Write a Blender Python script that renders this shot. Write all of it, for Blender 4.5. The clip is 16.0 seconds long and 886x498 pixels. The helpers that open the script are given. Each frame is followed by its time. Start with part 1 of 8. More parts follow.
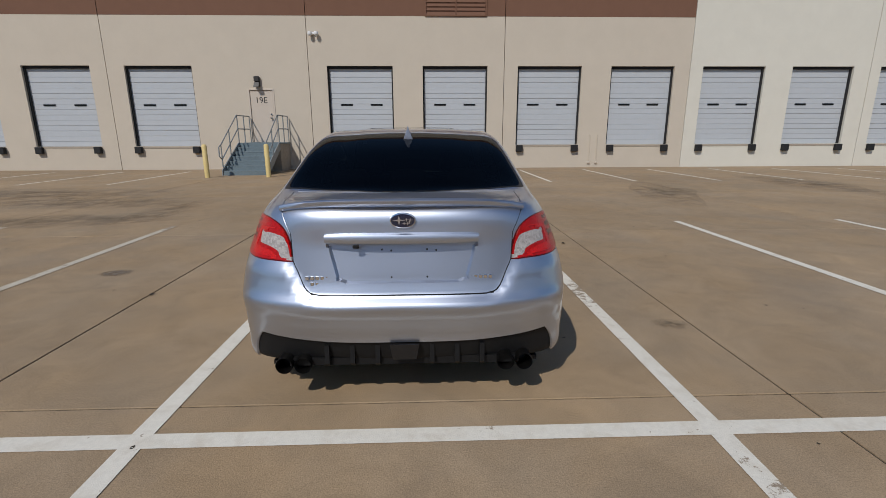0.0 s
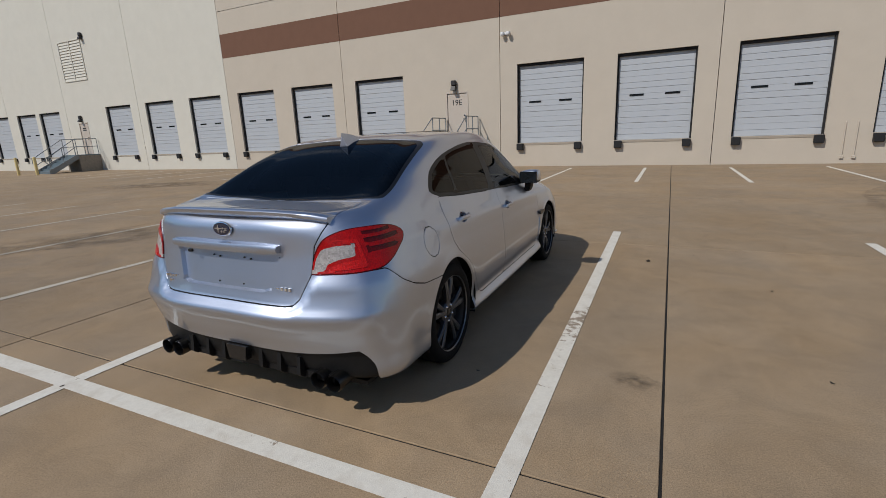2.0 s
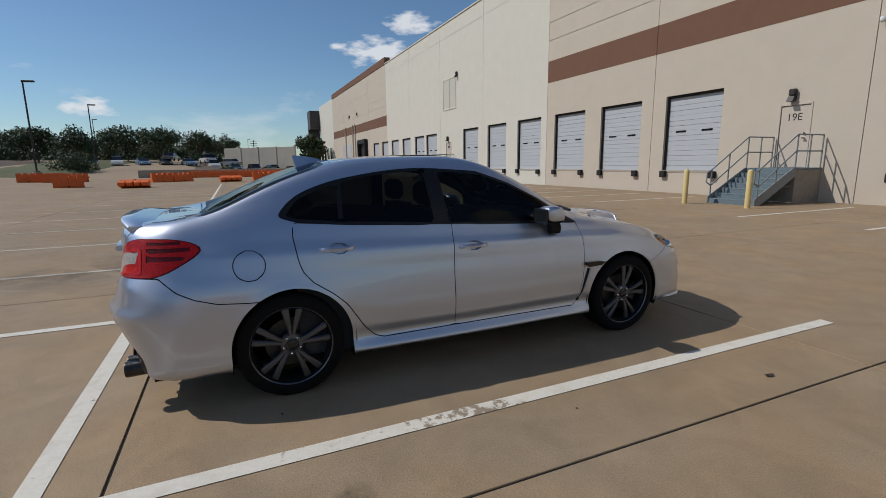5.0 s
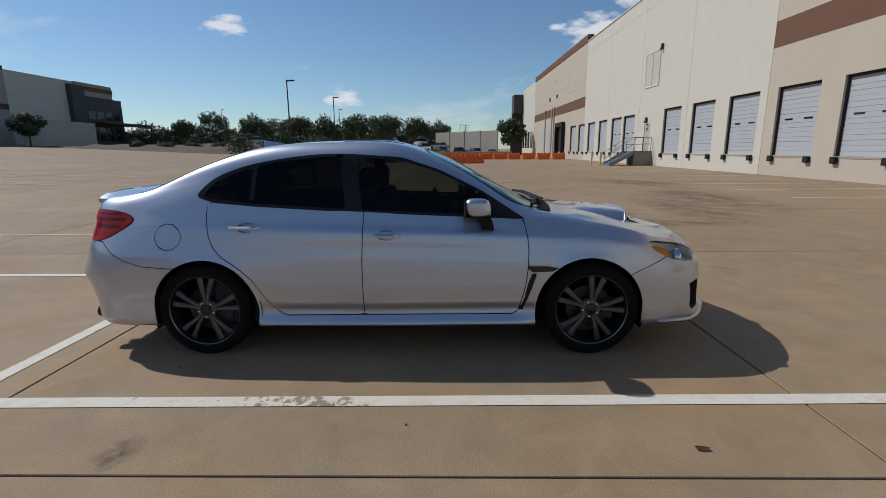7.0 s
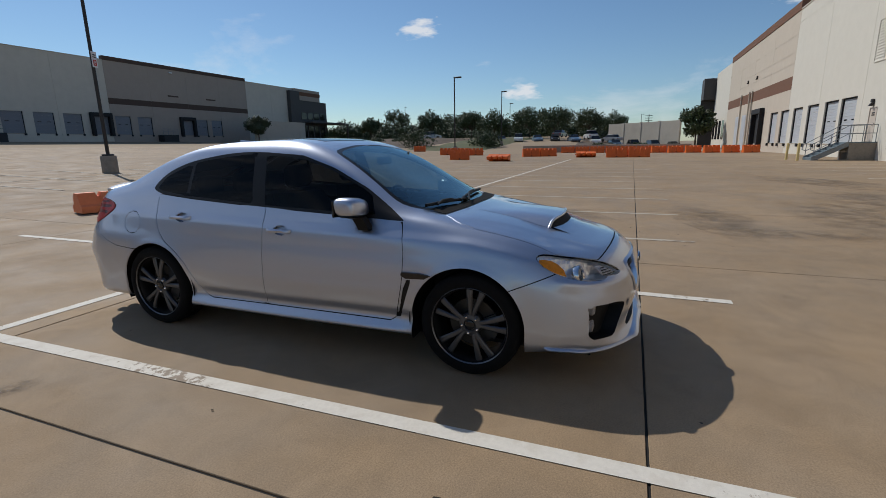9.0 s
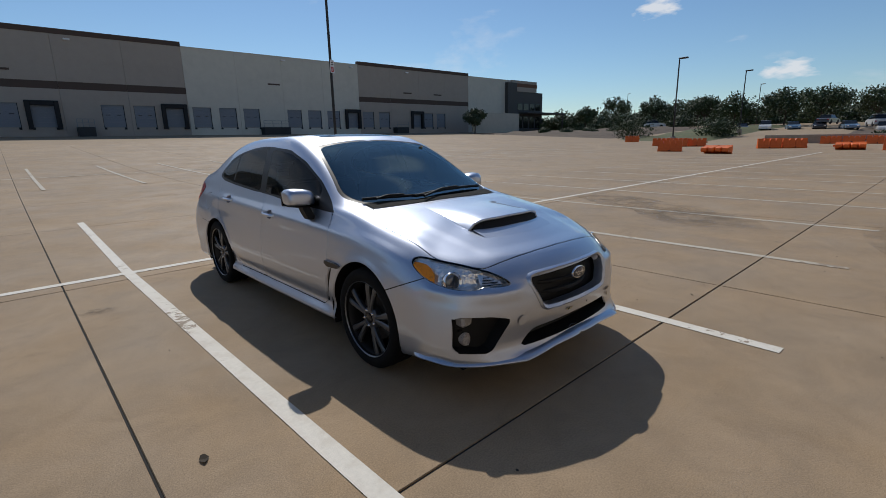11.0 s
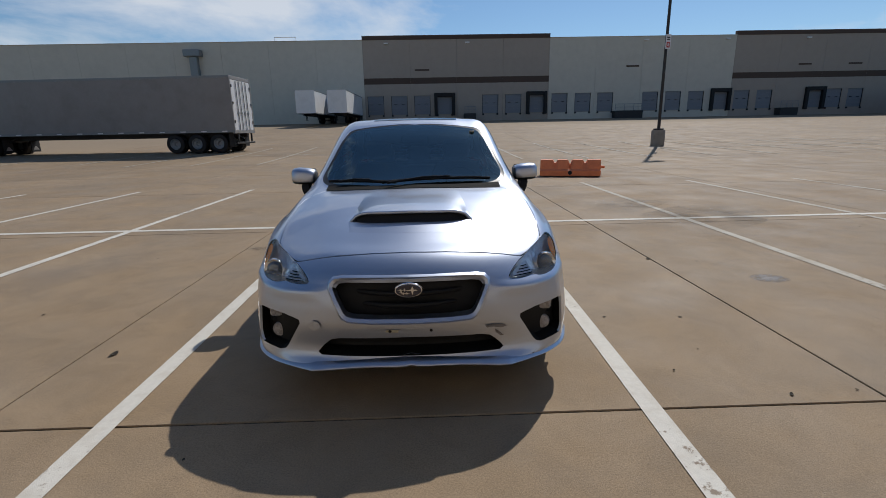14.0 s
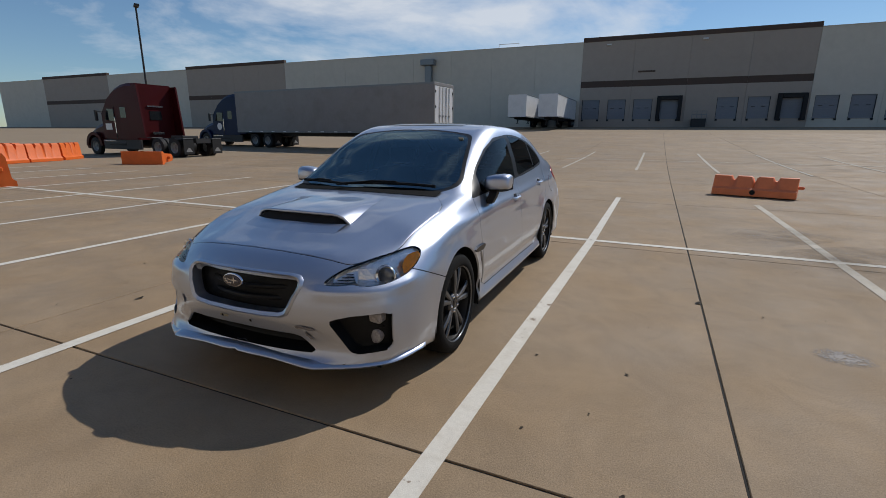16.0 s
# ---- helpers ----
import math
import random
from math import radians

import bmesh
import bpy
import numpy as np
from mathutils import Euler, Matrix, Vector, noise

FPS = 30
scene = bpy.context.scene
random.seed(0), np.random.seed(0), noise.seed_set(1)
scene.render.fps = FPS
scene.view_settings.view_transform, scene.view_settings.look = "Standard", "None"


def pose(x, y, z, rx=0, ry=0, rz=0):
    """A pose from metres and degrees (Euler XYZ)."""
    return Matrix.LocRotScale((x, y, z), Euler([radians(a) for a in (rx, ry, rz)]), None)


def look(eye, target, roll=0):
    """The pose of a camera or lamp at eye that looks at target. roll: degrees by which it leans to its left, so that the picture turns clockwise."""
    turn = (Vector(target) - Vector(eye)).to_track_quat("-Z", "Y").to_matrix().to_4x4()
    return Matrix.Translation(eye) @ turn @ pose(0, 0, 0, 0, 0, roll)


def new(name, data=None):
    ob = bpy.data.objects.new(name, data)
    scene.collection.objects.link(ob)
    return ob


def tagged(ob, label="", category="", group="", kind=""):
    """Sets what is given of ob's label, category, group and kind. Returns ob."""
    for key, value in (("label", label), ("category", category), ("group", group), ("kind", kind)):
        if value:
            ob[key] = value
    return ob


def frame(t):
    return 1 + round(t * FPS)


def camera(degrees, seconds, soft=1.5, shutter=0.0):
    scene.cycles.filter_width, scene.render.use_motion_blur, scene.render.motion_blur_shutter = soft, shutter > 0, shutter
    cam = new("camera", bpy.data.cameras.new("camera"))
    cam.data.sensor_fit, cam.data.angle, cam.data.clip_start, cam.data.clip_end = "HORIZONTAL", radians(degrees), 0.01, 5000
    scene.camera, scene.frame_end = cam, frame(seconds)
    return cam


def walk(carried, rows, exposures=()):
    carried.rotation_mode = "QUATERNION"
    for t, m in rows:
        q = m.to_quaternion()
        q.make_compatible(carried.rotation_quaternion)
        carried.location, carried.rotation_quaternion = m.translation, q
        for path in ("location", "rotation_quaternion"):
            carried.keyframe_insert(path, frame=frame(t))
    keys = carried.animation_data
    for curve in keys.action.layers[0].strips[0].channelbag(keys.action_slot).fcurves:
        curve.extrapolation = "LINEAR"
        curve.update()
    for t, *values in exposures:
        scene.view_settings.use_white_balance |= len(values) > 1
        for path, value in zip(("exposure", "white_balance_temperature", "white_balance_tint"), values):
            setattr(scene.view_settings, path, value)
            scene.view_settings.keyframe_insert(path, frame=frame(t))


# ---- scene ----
cam = camera(86.6, 16.0, soft=0.8)
PATH = [
    (0, (0.114, -4.428, 1.388), (0.18, -2.486, 0.917), -0.2),
    (0.5, (0.594, -4.348, 1.402), (0.419, -2.415, 0.916), -0.9),
    (1, (1.101, -4.253, 1.409), (0.707, -2.354, 0.92), -1.7),
    (1.5, (1.553, -4.039, 1.413), (0.944, -2.194, 0.935), -1.9),
    (2, (2.039, -3.84, 1.407), (1.191, -2.09, 0.939), -2.3),
    (2.5, (2.412, -3.546, 1.391), (1.345, -1.91, 0.961), -2.0),
    (3, (2.776, -3.221, 1.399), (1.522, -1.716, 0.997), -1.4),
    (3.5, (3.108, -2.863, 1.403), (1.678, -1.519, 1.017), -1.0),
    (4, (3.309, -2.459, 1.397), (1.733, -1.287, 1.02), -1.0),
    (4.2, (3.39, -2.287, 1.386), (1.759, -1.19, 1.014), -1.1),
    (6.3, (3.839, -0.299, 1.378), (1.894, -0.035, 0.992), -0.2),
    (6.5, (3.833, -0.118, 1.381), (1.881, 0.059, 0.986), -0.5),
    (7, (3.861, 0.36, 1.378), (1.905, 0.33, 0.962), -0.4),
    (7.5, (3.801, 0.812, 1.375), (1.86, 0.587, 0.951), -0.4),
    (8, (3.672, 1.239, 1.382), (1.756, 0.851, 0.958), -0.8),
    (8.5, (3.552, 1.722, 1.391), (1.678, 1.17, 0.964), -1.1),
    (8.7, (3.484, 1.894, 1.384), (1.631, 1.276, 0.955), -1.0),
    (10.8, (2.471, 3.525, 1.395), (1.082, 2.162, 0.934), -1.4),
    (11, (2.344, 3.637, 1.391), (1.024, 2.205, 0.933), -1.2),
    (11.5, (1.963, 3.836, 1.36), (0.824, 2.259, 0.895), -0.6),
    (12, (1.564, 4.011, 1.373), (0.626, 2.31, 0.899), -0.7),
    (12.5, (1.145, 4.154, 1.37), (0.421, 2.354, 0.884), -0.8),
    (13, (0.727, 4.208, 1.357), (0.228, 2.333, 0.869), -1.1),
    (13.5, (0.29, 4.307, 1.357), (0.021, 2.385, 0.873), -1.3),
    (14, (-0.128, 4.306, 1.341), (-0.176, 2.368, 0.848), -1.1),
    (14.5, (-0.568, 4.277, 1.35), (-0.416, 2.346, 0.849), -0.8),
    (15, (-1.058, 4.219, 1.358), (-0.71, 2.313, 0.861), -0.6),
    (15.5, (-1.476, 4.051, 1.358), (-0.91, 2.193, 0.883), -0.1),
    (16, (-1.925, 3.897, 1.351), (-1.137, 2.121, 0.877), 0.4),
]
walk(cam, [(t, look(eye, target, roll)) for t, eye, target, roll in PATH])

# ---- light ----
SUN_FROM = Vector((-0.46, -0.88, 1.0)).normalized()
sun_elevation = math.asin(SUN_FROM.z)
sun_azimuth = math.atan2(SUN_FROM.x, SUN_FROM.y)

world = bpy.data.worlds.new("sky")
scene.world = world
world.use_nodes = True
wn, wl = world.node_tree.nodes, world.node_tree.links
wn.clear()
w_out = wn.new("ShaderNodeOutputWorld")
w_bg = wn.new("ShaderNodeBackground")
w_sky = wn.new("ShaderNodeTexSky")
w_sky.sky_type = "NISHITA"
w_sky.sun_disc = False
w_sky.sun_elevation = sun_elevation
w_sky.sun_rotation = sun_azimuth
w_sky.air_density = 1.0
w_sky.dust_density = 0.15
w_sky.ozone_density = 3.0
w_noise = wn.new("ShaderNodeTexNoise")
w_noise.inputs["Scale"].default_value = 2.4
w_noise.inputs["Detail"].default_value = 9.0
w_noise.inputs["Roughness"].default_value = 0.58
w_noise.inputs["Distortion"].default_value = 0.25
w_ramp = wn.new("ShaderNodeValToRGB")
w_ramp.color_ramp.elements[0].position = 0.575
w_ramp.color_ramp.elements[0].color = (0, 0, 0, 1)
w_ramp.color_ramp.elements[1].position = 0.80
w_ramp.color_ramp.elements[1].color = (0.75, 0.75, 0.75, 1)
w_mix = wn.new("ShaderNodeMixRGB")
w_mix.inputs[2].default_value = (9.5, 9.8, 10.3, 1)
# a thin bank of cloud in the south-east adds to the scattered clouds
w_co = wn.new("ShaderNodeTexCoord")
w_dot = wn.new("ShaderNodeVectorMath")
w_dot.operation = "DOT_PRODUCT"
w_dot.inputs[1].default_value = Vector((0.42, -0.86, 0.27)).normalized()
w_bank = wn.new("ShaderNodeMapRange")
w_bank.inputs["From Min"].default_value = 0.78
w_bank.inputs["From Max"].default_value = 1.0
w_bank.inputs["To Max"].default_value = 0.21
w_sum = wn.new("ShaderNodeMath")
w_map = wn.new("ShaderNodeMapping")
w_map.inputs["Scale"].default_value = (1.2, 1.2, 3.4)
wl.new(w_co.outputs["Generated"], w_map.inputs["Vector"])
wl.new(w_map.outputs["Vector"], w_noise.inputs["Vector"])
wl.new(w_co.outputs["Generated"], w_dot.inputs[0])
wl.new(w_dot.outputs["Value"], w_bank.inputs["Value"])
wl.new(w_bank.outputs["Result"], w_sum.inputs[0])
wl.new(w_noise.outputs["Fac"], w_sum.inputs[1])
wl.new(w_sum.outputs["Value"], w_ramp.inputs["Fac"])
# single fair-weather clouds low in the west
w_puff = wn.new("ShaderNodeTexNoise")
w_puff.inputs["Scale"].default_value = 26.0
w_puff.inputs["Detail"].default_value = 6.0
wl.new(w_map.outputs["Vector"], w_puff.inputs["Vector"])
cover = w_ramp.outputs["Color"]
for away, wide in (((-0.936, 0.279, 0.215), 0.060), ((-0.954, 0.206, 0.222), 0.018), ((-0.893, -0.394, 0.217), 0.040), ((-0.974, -0.206, 0.099), 0.038), ((-0.905, 0.335, 0.262), 0.050)):
    off = wn.new("ShaderNodeVectorMath")
    off.operation = "SUBTRACT"
    off.inputs[1].default_value = away
    wl.new(w_co.outputs["Generated"], off.inputs[0])
    flat = wn.new("ShaderNodeVectorMath")
    flat.operation = "MULTIPLY"
    flat.inputs[1].default_value = (1.0, 1.0, 2.3)
    wl.new(off.outputs["Vector"], flat.inputs[0])
    size = wn.new("ShaderNodeVectorMath")
    size.operation = "LENGTH"
    wl.new(flat.outputs["Vector"], size.inputs[0])
    rough = wn.new("ShaderNodeMath")
    rough.operation = "MULTIPLY_ADD"
    rough.inputs[1].default_value = -2.6 * wide
    wl.new(w_puff.outputs["Fac"], rough.inputs[0])
    wl.new(size.outputs["Value"], rough.inputs[2])
    edge = wn.new("ShaderNodeMapRange")
    edge.inputs["From Min"].default_value = -0.95 * wide
    edge.inputs["From Max"].default_value = -0.25 * wide
    edge.inputs["To Min"].default_value = 0.85
    edge.inputs["To Max"].default_value = 0.0
    wl.new(rough.outputs["Value"], edge.inputs["Value"])
    both = wn.new("ShaderNodeMath")
    both.operation = "MAXIMUM"
    wl.new(cover, both.inputs[0])
    wl.new(edge.outputs["Result"], both.inputs[1])
    cover = both.outputs["Value"]
wl.new(cover, w_mix.inputs[0])
w_tint = wn.new("ShaderNodeMixRGB")
w_tint.blend_type = "MULTIPLY"
w_tint.inputs[0].default_value = 1.0
w_tint.inputs[2].default_value = (0.88, 1.02, 1.11, 1)
wl.new(w_sky.outputs["Color"], w_tint.inputs[1])
wl.new(w_tint.outputs["Color"], w_mix.inputs[1])
wl.new(w_mix.outputs["Color"], w_bg.inputs["Color"])
w_bg.inputs["Strength"].default_value = 0.0765
wl.new(w_bg.outputs["Background"], w_out.inputs["Surface"])

sun_data = bpy.data.lights.new("sun", "SUN")
sun_data.energy = 3.06
sun_data.angle = radians(0.55)
sun_data.color = (1.0, 0.965, 0.91)
sun = new("sun", sun_data)
sun.matrix_world = look(SUN_FROM * 60, (0, 0, 0))


# ---- materials ----
def material(name, base, rough=0.6, metal=0.0, vary=0.12, grain=6.0, stain=0.0, stain_scale=0.6, stain_colour=None,
             bump=0.0, bump_scale=80.0, coat=0.0, random_tint=0.0, spec=0.5, chips=0.0, chip_colour=None, chip_scale=9.0, space="Object", stretch=None):
    """A painted or raw surface: base colour, with fine grain and larger stains, and a fine relief."""
    m = bpy.data.materials.new(name)
    m.use_nodes = True
    n, l = m.node_tree.nodes, m.node_tree.links
    b = n["Principled BSDF"]
    b.inputs["Roughness"].default_value = rough
    b.inputs["Metallic"].default_value = metal
    b.inputs["Coat Weight"].default_value = coat
    b.inputs["Coat Roughness"].default_value = 0.04
    b.inputs["Specular IOR Level"].default_value = spec
    co = n.new("ShaderNodeTexCoord")
    vec = co.outputs[space]
    if stretch:
        mp = n.new("ShaderNodeMapping")
        mp.inputs["Scale"].default_value = stretch
        l.new(vec, mp.inputs["Vector"])
        vec = mp.outputs["Vector"]
    fine = n.new("ShaderNodeTexNoise")
    fine.inputs["Scale"].default_value = grain
    fine.inputs["Detail"].default_value = 8
    fine.inputs["Roughness"].default_value = 0.65
    l.new(vec, fine.inputs["Vector"])
    ramp = n.new("ShaderNodeMapRange")
    ramp.inputs["From Min"].default_value = 0.3
    ramp.inputs["From Max"].default_value = 0.7
    ramp.inputs["To Min"].default_value = 1 - vary
    ramp.inputs["To Max"].default_value = 1 + vary
    l.new(fine.outputs["Fac"], ramp.inputs["Value"])
    value = ramp.outputs["Result"]
    if random_tint:
        info = n.new("ShaderNodeObjectInfo")
        rr = n.new("ShaderNodeMapRange")
        rr.inputs["To Min"].default_value = 1 - random_tint
        rr.inputs["To Max"].default_value = 1 + random_tint
        l.new(info.outputs["Random"], rr.inputs["Value"])
        mul = n.new("ShaderNodeMath")
        mul.operation = "MULTIPLY"
        l.new(value, mul.inputs[0])
        l.new(rr.outputs["Result"], mul.inputs[1])
        value = mul.outputs["Value"]
    mulc = n.new("ShaderNodeVectorMath")
    mulc.operation = "SCALE"
    mulc.inputs[0].default_value = base
    l.new(value, mulc.inputs["Scale"])
    colour = mulc.outputs["Vector"]
    if stain:
        big = n.new("ShaderNodeTexNoise")
        big.inputs["Scale"].default_value = stain_scale
        big.inputs["Detail"].default_value = 6
        big.inputs["Roughness"].default_value = 0.6
        big.inputs["Distortion"].default_value = 0.4
        l.new(vec, big.inputs["Vector"])
        sr = n.new("ShaderNodeMapRange")
        sr.inputs["From Min"].default_value = 0.48
        sr.inputs["From Max"].default_value = 0.75
        sr.inputs["To Max"].default_value = stain
        l.new(big.outputs["Fac"], sr.inputs["Value"])
        mx = n.new("ShaderNodeMixRGB")
        mx.inputs[2].default_value = (*(stain_colour or [c * 0.45 for c in base]), 1)
        l.new(sr.outputs["Result"], mx.inputs[0])
        l.new(colour, mx.inputs[1])
        colour = mx.outputs["Color"]
        rm = n.new("ShaderNodeMapRange")
        rm.inputs["To Min"].default_value = max(0.05, rough - 0.1)
        rm.inputs["To Max"].default_value = min(1, rough + 0.1)
        l.new(big.outputs["Fac"], rm.inputs["Value"])
        l.new(rm.outputs["Result"], b.inputs["Roughness"])
    if chips:
        cn = n.new("ShaderNodeTexNoise")
        cn.inputs["Scale"].default_value = chip_scale
        cn.inputs["Detail"].default_value = 10
        cn.inputs["Roughness"].default_value = 0.75
        l.new(vec, cn.inputs["Vector"])
        patch = n.new("ShaderNodeTexNoise")
        patch.inputs["Scale"].default_value = chip_scale * 0.08
        l.new(vec, patch.inputs["Vector"])
        add = n.new("ShaderNodeMath")
        add.operation = "ADD"
        l.new(cn.outputs["Fac"], add.inputs[0])
        l.new(patch.outputs["Fac"], add.inputs[1])
        cr = n.new("ShaderNodeMapRange")
        cr.inputs["From Min"].default_value = 1.20 - chips * 0.1
        cr.inputs["From Max"].default_value = 1.24 - chips * 0.1
        l.new(add.outputs["Value"], cr.inputs["Value"])
        cm = n.new("ShaderNodeMixRGB")
        cm.inputs[2].default_value = (*chip_colour, 1)
        l.new(cr.outputs["Result"], cm.inputs[0])
        l.new(colour, cm.inputs[1])
        colour = cm.outputs["Color"]
    l.new(colour, b.inputs["Base Color"])
    if bump:
        tex = n.new("ShaderNodeTexNoise")
        tex.inputs["Scale"].default_value = bump_scale
        tex.inputs["Detail"].default_value = 5
        l.new(vec, tex.inputs["Vector"])
        bp = n.new("ShaderNodeBump")
        bp.inputs["Strength"].default_value = bump
        bp.inputs["Distance"].default_value = 0.01
        l.new(tex.outputs["Fac"], bp.inputs["Height"])
        l.new(bp.outputs["Normal"], b.inputs["Normal"])
    return m




def concrete():
    """Worn tan paving: broad tone shifts, cloudy wear, fine sand, dark specks and hairline scratches."""
    m = bpy.data.materials.new("concrete_paving")
    m.use_nodes = True
    n, l = m.node_tree.nodes, m.node_tree.links
    b = n["Principled BSDF"]
    b.inputs["Specular IOR Level"].default_value = 0.3
    co = n.new("ShaderNodeTexCoord").outputs["Object"]

    def tex(scale, detail, rough, lo, hi, out_lo, out_hi, stretch=None, distort=0.0):
        v = co
        if stretch:
            mp = n.new("ShaderNodeMapping")
            mp.inputs["Scale"].default_value = stretch
            mp.inputs["Rotation"].default_value = (0, 0, 0.3)
            l.new(v, mp.inputs["Vector"])
            v = mp.outputs["Vector"]
        t = n.new("ShaderNodeTexNoise")
        t.inputs["Scale"].default_value, t.inputs["Detail"].default_value = scale, detail
        t.inputs["Roughness"].default_value, t.inputs["Distortion"].default_value = rough, distort
        l.new(v, t.inputs["Vector"])
        r = n.new("ShaderNodeMapRange")
        for key, q in (("From Min", lo), ("From Max", hi), ("To Min", out_lo), ("To Max", out_hi)):
            r.inputs[key].default_value = q
        l.new(t.outputs["Fac"], r.inputs["Value"])
        return r.outputs["Result"]

    def times(p, q):
        k = n.new("ShaderNodeMath")
        k.operation = "MULTIPLY"
        l.new(p, k.inputs[0])
        l.new(q, k.inputs[1])
        return k.outputs["Value"]

    tone = times(tex(0.35, 5, 0.55, 0.3, 0.7, 0.90, 1.10, None, 0.5), tex(2.6, 8, 0.70, 0.3, 0.7, 0.85, 1.15, None, 0.6))
    tone = times(tone, tex(120, 4, 0.8, 0.3, 0.7, 0.70, 1.30))
    tone = times(tone, tex(34, 6, 0.8, 0.62, 0.71, 1.0, 0.55))                    # pits
    tone = times(tone, tex(9, 8, 0.75, 0.62, 0.76, 1.0, 0.72))                    # smears
    tone = times(tone, tex(5, 5, 0.6, 0.66, 0.72, 1.0, 1.10, (1.0, 14.0, 1.0)))   # pale scratches
    info = n.new("ShaderNodeObjectInfo")
    rr = n.new("ShaderNodeMapRange")
    rr.inputs["To Min"].default_value, rr.inputs["To Max"].default_value = 0.95, 1.05
    l.new(info.outputs["Random"], rr.inputs["Value"])
    tone = times(tone, rr.outputs["Result"])
    hue = n.new("ShaderNodeMixRGB")
    hue.inputs[1].default_value = (0.304, 0.212, 0.124, 1)
    hue.inputs[2].default_value = (0.288, 0.214, 0.140, 1)
    l.new(tex(0.8, 4, 0.6, 0.35, 0.65, 0, 1), hue.inputs[0])
    sc = n.new("ShaderNodeVectorMath")
    sc.operation = "SCALE"
    l.new(hue.outputs["Color"], sc.inputs[0])
    l.new(tone, sc.inputs["Scale"])
    # grey water stains
    mx = n.new("ShaderNodeMixRGB")
    mx.inputs[2].default_value = (0.185, 0.142, 0.104, 1)
    l.new(tex(0.42, 6, 0.6, 0.54, 0.78, 0, 0.5, None, 0.4), mx.inputs[0])
    l.new(sc.outputs["Vector"], mx.inputs[1])
    l.new(mx.outputs["Color"], b.inputs["Base Color"])
    l.new(tex(1.3, 5, 0.6, 0.3, 0.7, 0.62, 0.88), b.inputs["Roughness"])
    bp = n.new("ShaderNodeBump")
    bp.inputs["Strength"].default_value, bp.inputs["Distance"].default_value = 0.35, 0.004
    l.new(tex(160, 4, 0.7, 0.2, 0.8, 0, 1), bp.inputs["Height"])
    l.new(bp.outputs["Normal"], b.inputs["Normal"])
    return m


CONCRETE = concrete()
CONCRETE_FAR = material("concrete_paving_far", (0.312, 0.232, 0.150), 0.85, vary=0.08, grain=3, stain=0.25, stain_scale=0.06,
                        stain_colour=(0.21, 0.165, 0.12), spec=0.3)
SEALANT = material("joint_sealant", (0.009, 0.008, 0.007), 0.9, vary=0.3, grain=30)
LINE_PAINT = material("line_paint", (0.66, 0.62, 0.54), 0.75, vary=0.06, grain=40, stain=0.5, stain_scale=7,
                      stain_colour=(0.48, 0.41, 0.32), bump=0.2, bump_scale=200, chips=0.2, chip_colour=(0.27, 0.21, 0.15), chip_scale=11)
LINE_WORN = material("worn_line_paint", (0.47, 0.42, 0.34), 0.8, vary=0.10, grain=20, stain=0.7, stain_scale=3,
                     stain_colour=(0.35, 0.28, 0.20), chips=0.6, chip_colour=(0.28, 0.22, 0.16), chip_scale=7)
WALL_TAN = material("tan_wall_paint", (0.515, 0.45, 0.368), 0.85, vary=0.03, grain=1.2, stain=0.10, stain_scale=0.5,
                    stain_colour=(0.40, 0.34, 0.28), bump=0.12, bump_scale=60, spec=0.25)
WALL_WHITE = material("cream_wall_paint", (0.60, 0.57, 0.495), 0.85, vary=0.03, grain=1.2, stain=0.10, stain_scale=0.5,
                      stain_colour=(0.55, 0.51, 0.44), bump=0.12, bump_scale=60, spec=0.25)
BAND = material("brown_band_paint", (0.165, 0.085, 0.055), 0.85, vary=0.05, grain=2, bump=0.1, bump_scale=60, spec=0.25)
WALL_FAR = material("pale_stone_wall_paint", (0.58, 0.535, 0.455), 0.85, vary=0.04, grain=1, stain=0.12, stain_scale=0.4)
WALL_GREY = material("grey_tan_wall_paint", (0.375, 0.315, 0.265), 0.85, vary=0.03, grain=1.2, stain=0.10, stain_scale=0.4)
BAND_DARK = material("dark_brown_band_paint", (0.085, 0.055, 0.042), 0.85, vary=0.05, grain=2)
# dock door steel darkened: the far wall's shade is in this colour
DOOR_FAR = material("shaded_dock_door_grey", (0.20, 0.21, 0.235), 0.5, vary=0.03, grain=3)
DOOR_STEEL = material("dock_door_steel", (0.43, 0.45, 0.475), 0.5, vary=0.03, grain=3, stain=0.15, stain_scale=1.5,
                      stain_colour=(0.42, 0.42, 0.43), spec=0.4)
RUBBER = material("black_rubber", (0.008, 0.008, 0.009), 0.75, vary=0.25, grain=20, bump=0.1)
STEEL_GALV = material("galvanised_rail_paint", (0.22, 0.24, 0.25), 0.5, metal=0.3, vary=0.1, grain=12)
STAIR_STEEL = material("blue_grey_stair_paint", (0.13, 0.17, 0.19), 0.6, vary=0.12, grain=14, stain=0.3, stain_scale=4)
YELLOW = material("faded_yellow_bollard_paint", (0.62, 0.48, 0.20), 0.6, vary=0.05, grain=8, stain=0.3, stain_scale=3,
                  stain_colour=(0.55, 0.47, 0.30))
MAN_DOOR = material("tan_door_paint", (0.50, 0.43, 0.36), 0.6, vary=0.03, grain=4)
BLACK_INK = material("black_lettering_paint", (0.02, 0.02, 0.02), 0.7)
ORANGE = material("orange_barrier_plastic", (0.72, 0.13, 0.012), 0.55, vary=0.10, grain=3, stain=0.35, stain_scale=1.6,
                  stain_colour=(0.50, 0.10, 0.02))
